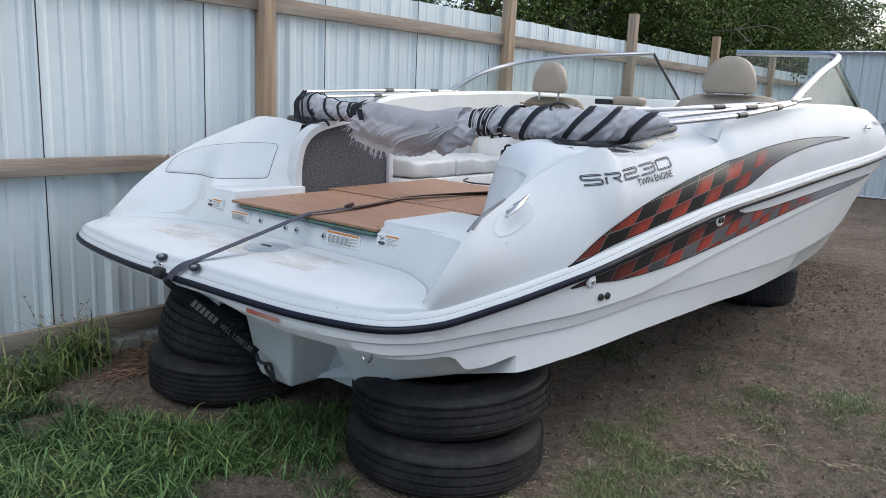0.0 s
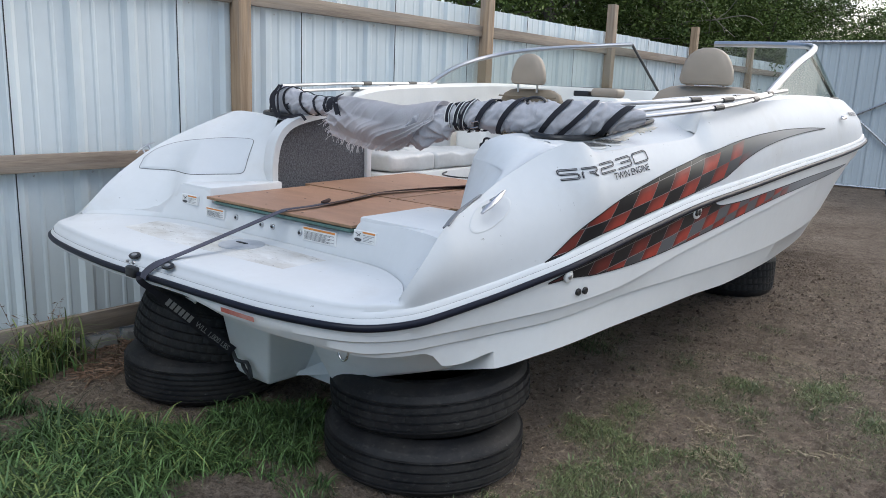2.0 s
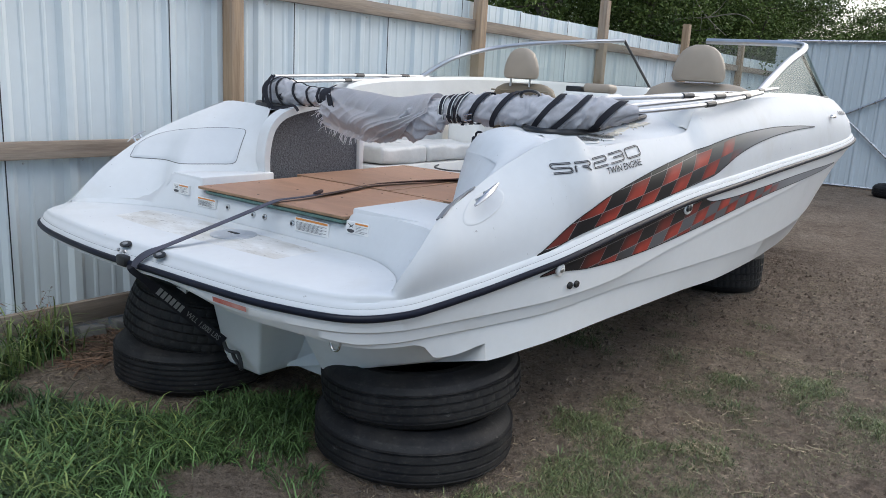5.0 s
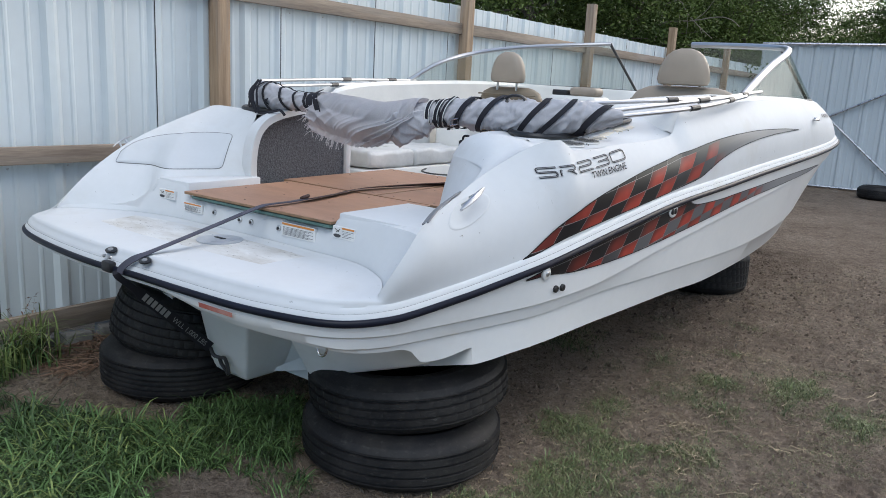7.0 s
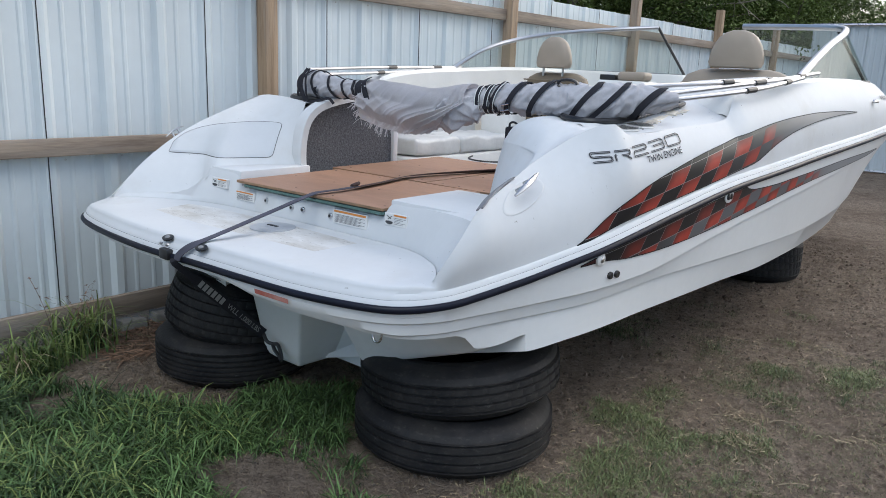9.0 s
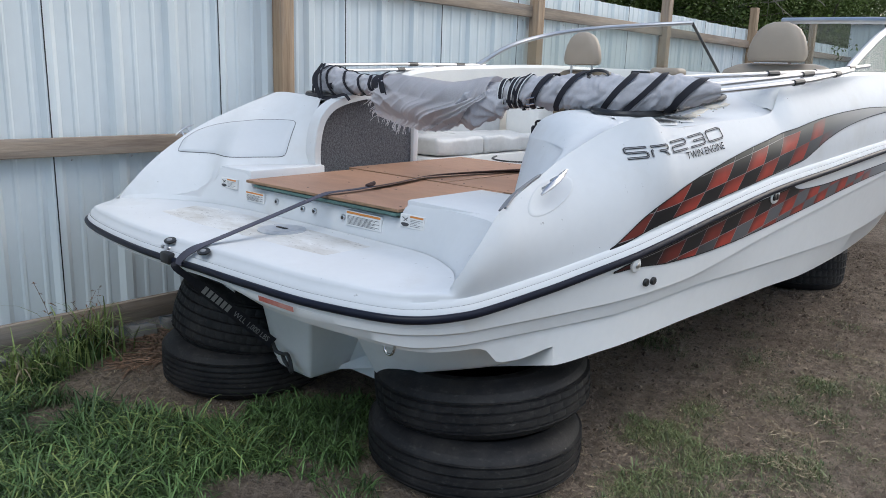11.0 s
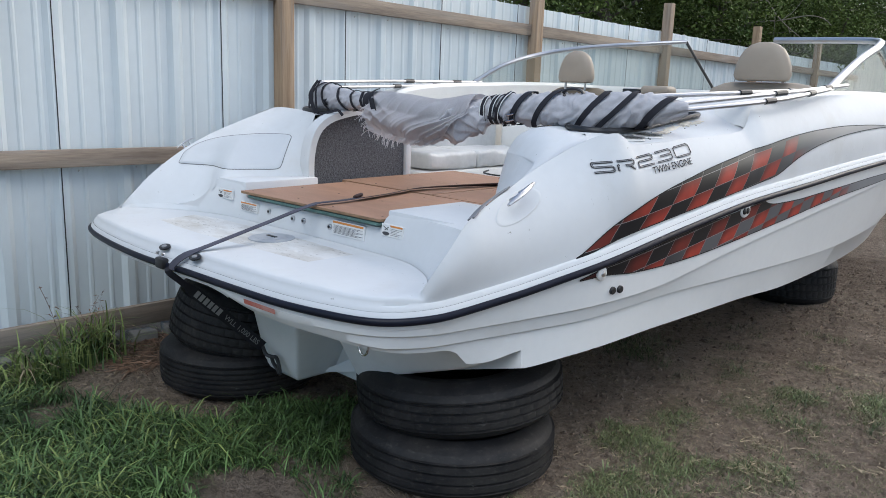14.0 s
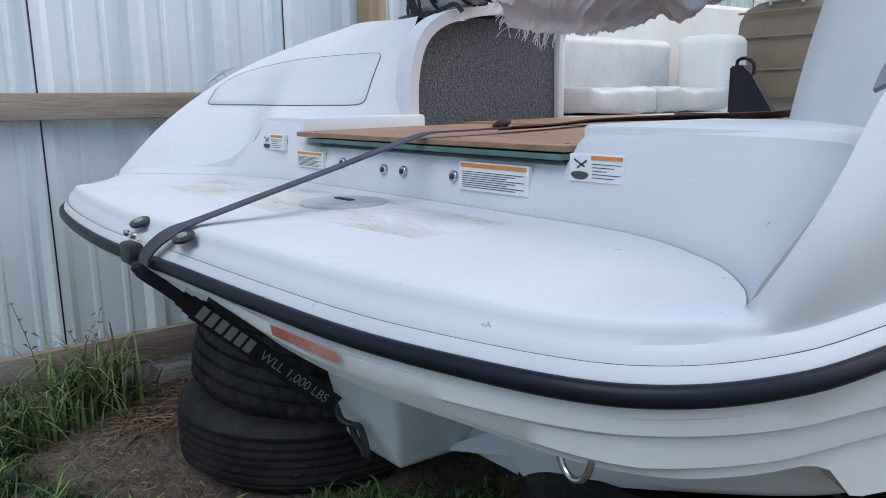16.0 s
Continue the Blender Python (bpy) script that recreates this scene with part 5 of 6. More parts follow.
BARE = [(-3.2, 1.76, .26, .16, 1.7), (-2.95, 1.80, .20, .12, 1.3), (-2.06, 1.53, .15, .11, 1.5), (-1.98, 1.66, .10, .08, .9), (-2.72, 1.22, .11, .08, 1.3), (-3.15, 1.30, .14, .08, 1.2), (-1.735, 2.32, .31, .31, 3), (-3.05, 2.16, .36, .34, 3), (-1.05, 3.2, .15, .2, .4), (-1.37, 2.66, .10, .10, 1.2), (-1.72, 3.3, .25, .40, 1.0)]
HEAPS = [(-.92, 3.32, .12, .06, 80), (-.78, 3.59, .11, .04, 40), (-.83, 3.06, .11, .08, 90), (-.60, 3.59, .06, .05, 14), (-.70, 2.92, .14, .10, 34), (-1.08, 3.74, .12, .03, 7), (-.45, 3.35, .15, .10, 26), (-.95, 4.5, .2, .12, 18)]


def lushness(x, y):
    v = max(a * math.exp(-((x - cx) / rx) ** 2 - ((y - cy) / ry) ** 2) for cx, cy, rx, ry, a in LUSH)
    v -= sum(a * math.exp(-((x - cx) / rx) ** 2 - ((y - cy) / ry) ** 2) for cx, cy, rx, ry, a in BARE)
    return v + .55 * noise.noise(Vector((x * 4.2, y * 4.2, 3.0))) + .30 * noise.noise(Vector((x * 13, y * 13, 9.0)))


def blades(name, label, material, tries, box_, seed, hmin, hmax, wid, pick):
    """Single bent blades of grass, thick where the ground is lush."""
    rnd = random.Random(seed)
    verts, faces = [], []
    x0, x1, y0, y1 = box_
    for k in range(tries):
        x, y = rnd.uniform(x0, x1), rnd.uniform(y0, y1)
        g = lushness(x, y)
        if rnd.random() > pick(g):
            continue
        z = ground_z(x, y) - .004
        h = rnd.uniform(hmin, hmax) * (.45 + .75 * min(max(g, 0), 1.1)) * (.46 if x > -1.45 else (.6 if x > -1.6 else 1))
        d = rnd.uniform(0, 2 * math.pi)
        lean = rnd.uniform(.3, 1.9) * h
        w = wid * rnd.uniform(.6, 1.5)
        px, py = -math.sin(d) * w, math.cos(d) * w
        n = len(verts)
        for q, up, ww in ((0, 0, 1), (.25, .5, .95), (.62, .86, .7)):
            bx, by = x + math.cos(d) * lean * q, y + math.sin(d) * lean * q
            verts += [(bx - px * ww, by - py * ww, z + h * up), (bx + px * ww, by + py * ww, z + h * up)]
        verts.append((x + math.cos(d) * lean, y + math.sin(d) * lean, z + h * rnd.uniform(.75, 1.05)))
        faces += [(n, n + 1, n + 3, n + 2), (n + 2, n + 3, n + 5, n + 4), (n + 4, n + 5, n + 6)]
    me = bpy.data.meshes.new(name)
    me.from_pydata(verts, [], faces)
    me.materials.append(material)
    return tagged(new(name, me), label, "grass", kind="stuff")


def tufts(name, label, material, tries, box_, seed, lo, hi, wid, pick, count=(12, 24)):
    """Tufts of long arching blades that fall outwards and to one side."""
    rnd = random.Random(seed)
    verts, faces = [], []
    x0, x1, y0, y1 = box_
    for k in range(tries):
        x, y = rnd.uniform(x0, x1), rnd.uniform(y0, y1)
        g = lushness(x, y)
        if rnd.random() > pick(g):
            continue
        size = rnd.uniform(.65, 1.15) * (.55 + .5 * min(max(g, 0), 1.1))
        ta, tl = rnd.uniform(0, 2 * math.pi), rnd.uniform(0, .5)
        for _ in range(rnd.randint(*count)):
            bx0, by0 = x + rnd.gauss(0, .014), y + rnd.gauss(0, .014)
            z = ground_z(bx0, by0) - .004
            d = rnd.uniform(0, 2 * math.pi)
            dx, dy = math.cos(d) + tl * math.cos(ta) * 2, math.sin(d) + tl * math.sin(ta) * 2
            q = math.hypot(dx, dy) or 1
            dx, dy = dx / q, dy / q
            ln = rnd.uniform(lo, hi) * size
            rise, reach, droop = rnd.uniform(.35, .95) * ln, rnd.uniform(.35, .95) * ln, rnd.uniform(.1, .7) * ln
            w = wid * rnd.uniform(.6, 1.4)
            n = len(verts)
            for t, ww in ((0, .8), (.3, 1), (.6, .85), (.85, .5)):
                hx, hz = reach * t ** 1.3, rise * t * (2 - t) * .8 - droop * t ** 3
                verts += [(bx0 + dx * hx - dy * w * ww, by0 + dy * hx + dx * w * ww, z + max(hz, .004)), (bx0 + dx * hx + dy * w * ww, by0 + dy * hx - dx * w * ww, z + max(hz, .004))]
            verts.append((bx0 + dx * reach, by0 + dy * reach, z + max(rise * .8 - droop, .004)))
            faces += [(n, n + 1, n + 3, n + 2), (n + 2, n + 3, n + 5, n + 4), (n + 4, n + 5, n + 7, n + 6), (n + 6, n + 7, n + 8)]
    me = bpy.data.meshes.new(name)
    me.from_pydata(verts, [], faces)
    me.materials.append(material)
    return tagged(new(name, me), label, "grass", kind="stuff")


AREA = (-3.8, -.1, .7, 7.2)
NEAR = (-3.8, -1.5, .7, 2.6)
SIDE = (-1.55, -.1, 1.6, 4.6)
tufts("grass", "long green grass falling over in thick tufts", M_GRASS, 4000, NEAR, 5, .09, .24, .0027, lambda g: g * 1.0 - .28)
tufts("grass", "dark green grass tufts in the shade of the stern", M_GRASS, 2200, (-2.8, -1.9, 1.5, 2.5), 15, .06, .16, .0022, lambda g: g * .8 - .2)
tufts("pale_grass", "yellow-green tufts among the grass", M_PALE, 1100, (-3.8, -2.0, .8, 1.9), 8, .10, .26, .0026, lambda g: g * .6 - .15, (5, 12))
tufts("grass", "short green tufts on the open dirt beside the boat", M_TURF, 5200, SIDE, 16, .03, .10, .0017, lambda g: g * .85 - .22, (5, 13))
tufts("grass", "green tufts thinning out beside the tyres", M_TURF, 1500, (-1.5, -.85, 2.2, 3.15), 19, .03, .085, .0016, lambda g: g * .6 - .12, (3, 10))
blades("grass", "dark green grass growing in uneven patches", M_GRASS, 40000, NEAR, 35, .02, .07, .0020, lambda g: g * 1.2 - .06)
blades("grass", "dark green grass in the shade along the hull", M_TURF, 42000, (-2.1, -1.0, 2.1, 5.2), 36, .010, .05, .0016, lambda g: g * .7 - .10)
blades("grass", "sparse olive grass on the open dirt", M_OLIVE, 190000, AREA, 7, .006, .032, .0014, lambda g: g * .75 + .045)
blades("grass", "short olive grass thinning out beside the boat", M_OLIVE, 150000, SIDE, 17, .008, .045, .0014, lambda g: g * 1.0 + .13)
blades("dry_grass", "thin straw-coloured grass on the dirt", M_DRY, 30000, AREA, 6, .008, .035, .0012, lambda g: .34 - .3 * abs(g))


def litter(name, label, material, count, seed, lo, hi, box_, wid):
    """Straw, twigs and stalks lying on the dirt."""
    rnd = random.Random(seed)
    verts, faces = [], []
    for k in range(count):
        x, y = rnd.uniform(box_[0], box_[1]), rnd.uniform(box_[2], box_[3])
        if noise.noise(Vector((x * 2.3, y * 2.3, 7.0))) < rnd.uniform(-.5, .35):
            continue
        ln, a, w = rnd.uniform(lo, hi), rnd.uniform(0, 2 * math.pi), wid * rnd.uniform(.5, 1.5)
        n = len(verts)
        bend = rnd.uniform(-.5, .5)
        for q in (0, .5, 1):
            bx, by = x + math.cos(a + bend * q) * ln * q, y + math.sin(a + bend * q) * ln * q
            z = ground_z(bx, by) + .003 + rnd.uniform(0, .010)
            verts += [(bx - math.sin(a) * w, by + math.cos(a) * w, z), (bx + math.sin(a) * w, by - math.cos(a) * w, z + w)]
        faces += [(n, n + 1, n + 3, n + 2), (n + 2, n + 3, n + 5, n + 4)]
    me = bpy.data.meshes.new(name)
    me.from_pydata(verts, [], faces)
    me.materials.append(material)
    return tagged(new(name, me), label, "straw", kind="stuff")


litter("straw", "pale straw scattered over the dirt", M_DRY, 38000, 21, .008, .042, (-3.7, .3, .9, 8), .0008)
litter("straw", "long pale stalks lying on the dirt", M_DRY, 420, 24, .05, .14, (-1.4, .3, 1.2, 6), .0013)
litter("straw", "reddish brown straw and stalks beside the fence", M_BROWNSTRAW, 1500, 22, .05, .16, (-3.80, -3.35, 1.80, 2.4), .0018)


def straw_heap(x, y, rx, ry, count, seed):
    """A loose heap of pale stalks."""
    rnd = random.Random(seed)
    verts, faces = [], []
    for k in range(count):
        a, ln, w = rnd.uniform(0, 2 * math.pi), rnd.uniform(.018, .065), rnd.uniform(.0006, .0014)
        px, py = x + rnd.gauss(0, rx * .5), y + rnd.gauss(0, ry * .5)
        z = ground_z(px, py) + rnd.uniform(.004, .022)
        rise, bend, n = rnd.uniform(-.01, .025), rnd.uniform(-.7, .7), len(verts)
        for q in (0, .35, .7, 1):
            bx, by = px + math.cos(a + bend * q) * ln * q, py + math.sin(a + bend * q) * ln * q
            bz = max(z + rise * q, ground_z(bx, by) + .003)
            verts += [(bx - math.sin(a) * w, by + math.cos(a) * w, bz), (bx + math.sin(a) * w, by - math.cos(a) * w, bz + w)]
        faces += [(n + i, n + i + 1, n + i + 3, n + i + 2) for i in (0, 2, 4)]
    me = bpy.data.meshes.new("straw")
    me.from_pydata(verts, [], faces)
    me.materials.append(M_DRY)
    return tagged(new("straw", me), "loose heap of pale straw on the dirt", "straw", "straw heaps", kind="stuff")


for i, (x, y, rx, ry, count) in enumerate(HEAPS):
    straw_heap(x, y, rx, ry, count, 70 + i)
litter("twigs", "dark twigs and bits of bark on the dirt", M_BARK, 9000, 23, .006, .03, (-3.7, .3, .9, 8), .0017)


def clods(name, label, material, count, seed, box_, small=.002, spread=.017, power=5):
    """Small lumps of dry soil."""
    rnd = random.Random(seed)
    verts, faces = [], []
    for k in range(count):
        x, y = rnd.uniform(box_[0], box_[1]), rnd.uniform(box_[2], box_[3])
        r = small + spread * rnd.random() ** power
        z = ground_z(x, y)
        n = len(verts)
        for i in range(5):
            a = 2 * math.pi * i / 5 + rnd.uniform(-.3, .3)
            verts.append((x + math.cos(a) * r * rnd.uniform(.7, 1.3), y + math.sin(a) * r * rnd.uniform(.7, 1.3), z - r * .2))
        verts.append((x + rnd.uniform(-.3, .3) * r, y + rnd.uniform(-.3, .3) * r, z + r * rnd.uniform(.5, 1)))
        faces += [(n + i, n + (i + 1) % 5, n + 5) for i in range(5)]
    me = bpy.data.meshes.new(name)
    me.from_pydata(verts, [], faces)
    me.materials.append(material)
    return tagged(new(name, me), label, "soil", kind="stuff")


clods("soil_lumps", "small lumps of dry brown soil", M_GROUND, 60000, 31, (-3.7, .3, .9, 8))
clods("soil_lumps", "dark crumbled clods of soil beside the hull", M_CLOD, 5500, 32, (-2.1, .3, 2.0, 7.5), .003, .020, 3)


def weed(x, y, count, h, seed, label, material):
    """A clump of long arching leaves."""
    rnd = random.Random(seed)
    verts, faces = [], []
    for k in range(count):
        a, hh, ln = rnd.uniform(0, 2 * math.pi), h * rnd.uniform(.3, 1), h * rnd.uniform(.15, 1.0)
        ox, oy = rnd.gauss(0, .055), rnd.gauss(0, .075)
        w = rnd.uniform(.003, .0075)
        n = len(verts)
        rnd_d = rnd.uniform(.5, 1.25)
        for q in range(6):
            t = q / 5
            bx, by, bz = ox + math.cos(a) * ln * t * t, oy + math.sin(a) * ln * t * t, hh * (1.55 * t - rnd_d * t * t * t)
            ww = w * (1 - t * .9)
            verts += [(bx - math.sin(a) * ww, by + math.cos(a) * ww, bz), (bx + math.sin(a) * ww, by - math.cos(a) * ww, bz)]
        faces += [(n + 2 * q, n + 2 * q + 1, n + 2 * q + 3, n + 2 * q + 2) for q in range(5)]
    me = bpy.data.meshes.new("weed")
    me.from_pydata(verts, [], faces)
    me.materials.append(material)
    ob = new("weed", me)
    ob.matrix_world = pose(x, y, ground_z(x, y))
    return tagged(ob, label, "weed", kind="stuff")


def leafy_weed(x, y, stems, h, seed, label, material):
    """Upright branching stems with narrow leaves and small seed heads."""
    rnd = random.Random(seed)
    verts, faces = [], []

    def leaf(p, d, ln, w):
        side = d.cross(Vector((0, 0, 1)))
        side = side.normalized() * w if side.length > .01 else Vector((w, 0, 0))
        n = len(verts)
        mid = p + d * (ln * .45) + Vector((0, 0, ln * .08))
        tip = p + d * ln - Vector((0, 0, ln * .25))
        for q in (p, mid - side, tip, mid + side):
            verts.append(tuple(q))
        faces.append((n, n + 1, n + 2, n + 3))

    for k in range(stems):
        a, hh, tilt = rnd.uniform(0, 2 * math.pi), h * rnd.uniform(.45, 1), rnd.uniform(.05, .45)
        o = Vector((rnd.gauss(0, .05), rnd.gauss(0, .07), 0))
        last = o
        for q in range(1, 9):
            t = q / 8
            p = o + Vector((math.cos(a) * tilt * hh * t * t, math.sin(a) * tilt * hh * t * t, hh * t))
            w = Vector((-math.sin(a), math.cos(a), 0)) * .0016
            n = len(verts)
            verts.extend(tuple(c) for c in (last - w, last + w, p + w, p - w))
            faces.append((n, n + 1, n + 2, n + 3))
            last = p
            for _ in range(2 if t < .8 else 4):
                b = rnd.uniform(0, 2 * math.pi)
                leaf(p, Vector((math.cos(b), math.sin(b), rnd.uniform(.1, .9))).normalized(), (.055 if t < .8 else .022) * rnd.uniform(.6, 1.4), (.005 if t < .8 else .003) * rnd.uniform(.7, 1.4))
    me = bpy.data.meshes.new("weed")
    me.from_pydata(verts, [], faces)
    me.materials.append(material)
    ob = new("weed", me)
    ob.matrix_world = pose(x, y, ground_z(x, y))
    return tagged(ob, label, "weed", kind="stuff")


weed(-3.66, 1.74, 110, .33, 3, "tall clump of arching yellow-green leaves against the fence", M_PALE)
weed(-3.64, 1.70, 90, .25, 4, "arching green grass clump against the fence", M_GRASS)
weed(-3.68, 1.78, 14, .36, 9, "dry straw-coloured stalks among the weeds", M_DRY)
leafy_weed(-3.68, 1.72, 5, .40, 13, "thin seeding weed against the fence", M_BROWNSTRAW)
weed(-3.56, 1.42, 120, .24, 6, "arching yellow-green weed by the fence", M_PALE)
weed(-3.60, 1.50, 80, .20, 5, "low green clump by the fence", M_GRASS)
weed(-3.50, 1.36, 16, .22, 14, "dry straw-coloured stalks among the weeds", M_DRY)
weed(-3.60, 2.62, 26, .20, 8, "small green weed under the fence rail", M_GRASS)
for y0, y1, h in ((1.74, 1.94, .062), (2.00, 2.14, .045), (2.20, 2.42, .055), (1.2, 1.42, .05)):
    bm = bmesh.new()
    box(bm, (FX + .012, y0, -.03), (FX + .11, y1, h), .010)
    bmesh.ops.subdivide_edges(bm, edges=[e for e in bm.edges if e.calc_length() > .05], cuts=4, use_grid_fill=True)
    for v in bm.verts:
        v.co += Vector((noise.noise(v.co * 16), noise.noise(v.co * 14 + Vector((4, 0, 0))), noise.noise(v.co * 12))) * .016
    tagged(finish(bm, "concrete_block", M_BLOCK), "broken grey concrete block under the fence rail", "block", "blocks under the fence")


# ---- graphics on the starboard side ----
def side_at(y, z, off):
    """Point on the starboard deck side at a height."""
    a, b = 0.0, 1.0
    for _ in range(24):
        m = (a + b) / 2
        if side_point(y, m).z < z:
            a = m
        else:
            b = m
    return side_point(y, (a + b) / 2, off)


def hull_at(y, z, off):
    """Point on the starboard hull side at a height."""
    x, d = B_OF_Y(y), 0.02
    t = Vector((B_OF_Y(y + d) - B_OF_Y(y - d), 2 * d)).normalized()
    col = hull_column(x, y, t.y, -t.x)
    p = col[0]
    for a, b in zip(col, col[1:8]):
        if a.z >= z >= b.z:
            p = a.lerp(b, (a.z - z) / max(a.z - b.z, 1e-6))
            break
    return p + Vector((t.y, -t.x, -.12)).normalized() * off


def check_material(name, rows_red, dim_row, fade_base, fade_red, grey_low):
    """Printed checks that run through the transfer's own slanting coordinates and fade towards the bow."""
    m = bpy.data.materials.new(name)
    m.use_nodes = True
    n, l = m.node_tree.nodes, m.node_tree.links
    b = n["Principled BSDF"]
    b.inputs["Roughness"].default_value = 0.38
    b.inputs["Specular IOR Level"].default_value = 0.3

    def put(sock, v):
        if isinstance(v, (int, float)):
            sock.default_value = v
        elif isinstance(v, tuple):
            sock.default_value = (*v, 1)
        else:
            l.new(v, sock)

    def op(kind, x, y=0.0):
        k = n.new("ShaderNodeMath")
        k.operation = kind
        put(k.inputs[0], x)
        put(k.inputs[1], y)
        return k.outputs[0]

    def ramp(x, lo, hi, a=0.0, c=1.0):
        k = n.new("ShaderNodeMapRange")
        k.interpolation_type = "SMOOTHSTEP"
        for i, v in enumerate((x, lo, hi, a, c)):
            put(k.inputs[i], v)
        return k.outputs[0]

    def mixed(f, x, y):
        k = n.new("ShaderNodeMix")
        k.data_type = "RGBA"
        put(k.inputs[0], f)
        put(k.inputs[6], x)
        put(k.inputs[7], y)
        return k.outputs[2]
    uv = n.new("ShaderNodeUVMap")
    uv.uv_map = "checks"
    sep = n.new("ShaderNodeSeparateXYZ")
    l.new(uv.outputs[0], sep.inputs[0])
    u, v = sep.outputs[0], sep.outputs[1]
    tc = n.new("ShaderNodeTexCoord")
    pos = n.new("ShaderNodeSeparateXYZ")
    l.new(tc.outputs["Object"], pos.inputs[0])
    y = pos.outputs[1]
    grime = n.new("ShaderNodeTexNoise")
    grime.inputs["Scale"].default_value = 14
    grime.inputs["Detail"].default_value = 6
    l.new(tc.outputs["Object"], grime.inputs["Vector"])
    ui, vi = op("FLOOR", u), op("FLOOR", v)
    red = op("LESS_THAN", op("FLOORED_MODULO", op("ADD", ui, vi), 2.0), 0.5)
    red = op("MULTIPLY", red, op("GREATER_THAN", vi, rows_red[0] - .5))
    red = op("MULTIPLY", red, op("LESS_THAN", vi, rows_red[1] + .5))
    red = op("MULTIPLY", red, ramp(y, fade_red[0], fade_red[1], 1.0, 0.0))
    black, grey, silver = (.010, .010, .012), (.105, .108, .115), (.25, .255, .265)
    low = op("MULTIPLY", op("LESS_THAN", vi, .5), ramp(y, 1.1, 1.6)) if grey_low else ramp(y, 1.7, 2.6)
    base = mixed(ramp(y, fade_base[0], fade_base[1]), mixed(low, black, grey), silver)
    bright = op("MULTIPLY", ramp(op("FRACT", u), -.1, .5, .30, 1.0), ramp(y, .95, 1.3, .35, 1.0))
    if dim_row is not None:
        bright = op("MULTIPLY", bright, ramp(vi, dim_row - .6, dim_row - .4, 1.0, .38))
    bright = op("MULTIPLY", bright, ramp(op("FRACT", v), .35, 1.0, 1.0, .5))
    bright = op("MULTIPLY", bright, ramp(grime.outputs["Fac"], .3, .7, .75, 1.0))
    col = mixed(red, base, mixed(bright, (.024, .008, .009), (.42, .056, .036)))
    # thin silver outlines
    du = op("ABSOLUTE", op("SUBTRACT", op("FRACT", u), .5))
    dv = op("ABSOLUTE", op("SUBTRACT", op("FRACT", v), .5))
    line = op("MAXIMUM", op("GREATER_THAN", du, .491), op("GREATER_THAN", dv, .484))
    line = op("MULTIPLY", line, ramp(y, 1.7, 2.2, .62, 0.0))
    col = mixed(line, col, (.42, .42, .43))
    l.new(col, b.inputs["Base Color"])
    return m


M_CHECK_UP = check_material("checked_transfer", (0, 1), None, (2.25, 3.0), (2.12, 2.45), False)
M_CHECK_LOW = check_material("faded_checked_transfer", (-2, 1), 1, (2.6, 3.3), (2.75, 3.15), True)


def graphic(name, lo, up, place, origin, along, across, material, label):
    """A transfer between two edges on the boat's side, with slanting check coordinates."""
    flo, fup = smooth(lo), smooth(up)
    y0, y1 = lo[0][0], lo[-1][0]
    NU, NV = 150, 12
    grid = []
    for i in range(NU + 1):
        y = y0 + (y1 - y0) * i / NU
        a, c = flo(y), max(fup(y), flo(y) + .001)
        grid.append([(y, a + (c - a) * k / NV) for k in range(NV + 1)])
    det = along[0] * across[1] - along[1] * across[0]
    bm = bmesh.new()
    loft(bm, [[place(y, z, .003) for y, z in col] for col in grid])
    bm.verts.index_update()
    flat = [q for col in grid for q in col]
    layer = bm.loops.layers.uv.new("checks")
    for f in bm.faces:
        for lp in f.loops:
            y, z = flat[lp.vert.index]
            dy, dz = y - origin[0], z - origin[1]
            lp[layer].uv = ((dy * across[1] - dz * across[0]) / det, (along[0] * dz - along[1] * dy) / det)
    ob = part(name, bm, material, boat, label)
    bm = bmesh.new()
    for f in (flo, fup):
        ribbon(bm, [place(y0 + (y1 - y0) * i / 120, f(y0 + (y1 - y0) * i / 120), .0034) for i in range(121)], .0035, .0008, (0, .3, 1))
    part("transfer_border", bm, M_D_BLACK, ob, "thin dark border")
    return ob


U_LO = [(.843, .863), (.919, .888), (1.067, .930), (1.245, .962), (1.449, .995), (1.679, 1.029), (1.942, 1.069), (2.117, 1.097), (2.206, 1.126), (2.334, 1.169), (2.596, 1.225), (2.96, 1.266), (3.345, 1.289), (3.70, 1.300)]
U_UP = [(.843, .866), (.905, .905), (.987, .957), (1.08, 1.008), (1.217, 1.062), (1.425, 1.116), (1.615, 1.156), (1.828, 1.192), (2.044, 1.228), (2.311, 1.264), (2.616, 1.290), (2.982, 1.306), (3.359, 1.309), (3.70, 1.302)]
L_LO = [(.85, .797), (.96, .806), (1.103, .799), (1.254, .802), (1.462, .815), (1.697, .838), (1.966, .868), (2.277, .903), (2.567, .934), (2.963, .966), (3.412, .990), (4.083, 1.022), (4.47, 1.045)]
L_UP = [(.85, .800), (.95, .832), (1.09, .858), (1.45, .925), (1.95, .990), (2.0, .996), (2.03, .985), (2.11, .977), (2.314, .980), (2.578, .994), (2.933, 1.012), (3.369, 1.032), (4.0, 1.046), (4.47, 1.050)]
graphic("upper_graphic", U_LO, U_UP, side_at, (.845, .880), (.1395, .0245), (.052, .070), M_CHECK_UP, "black and red checkered transfer fading to grey")
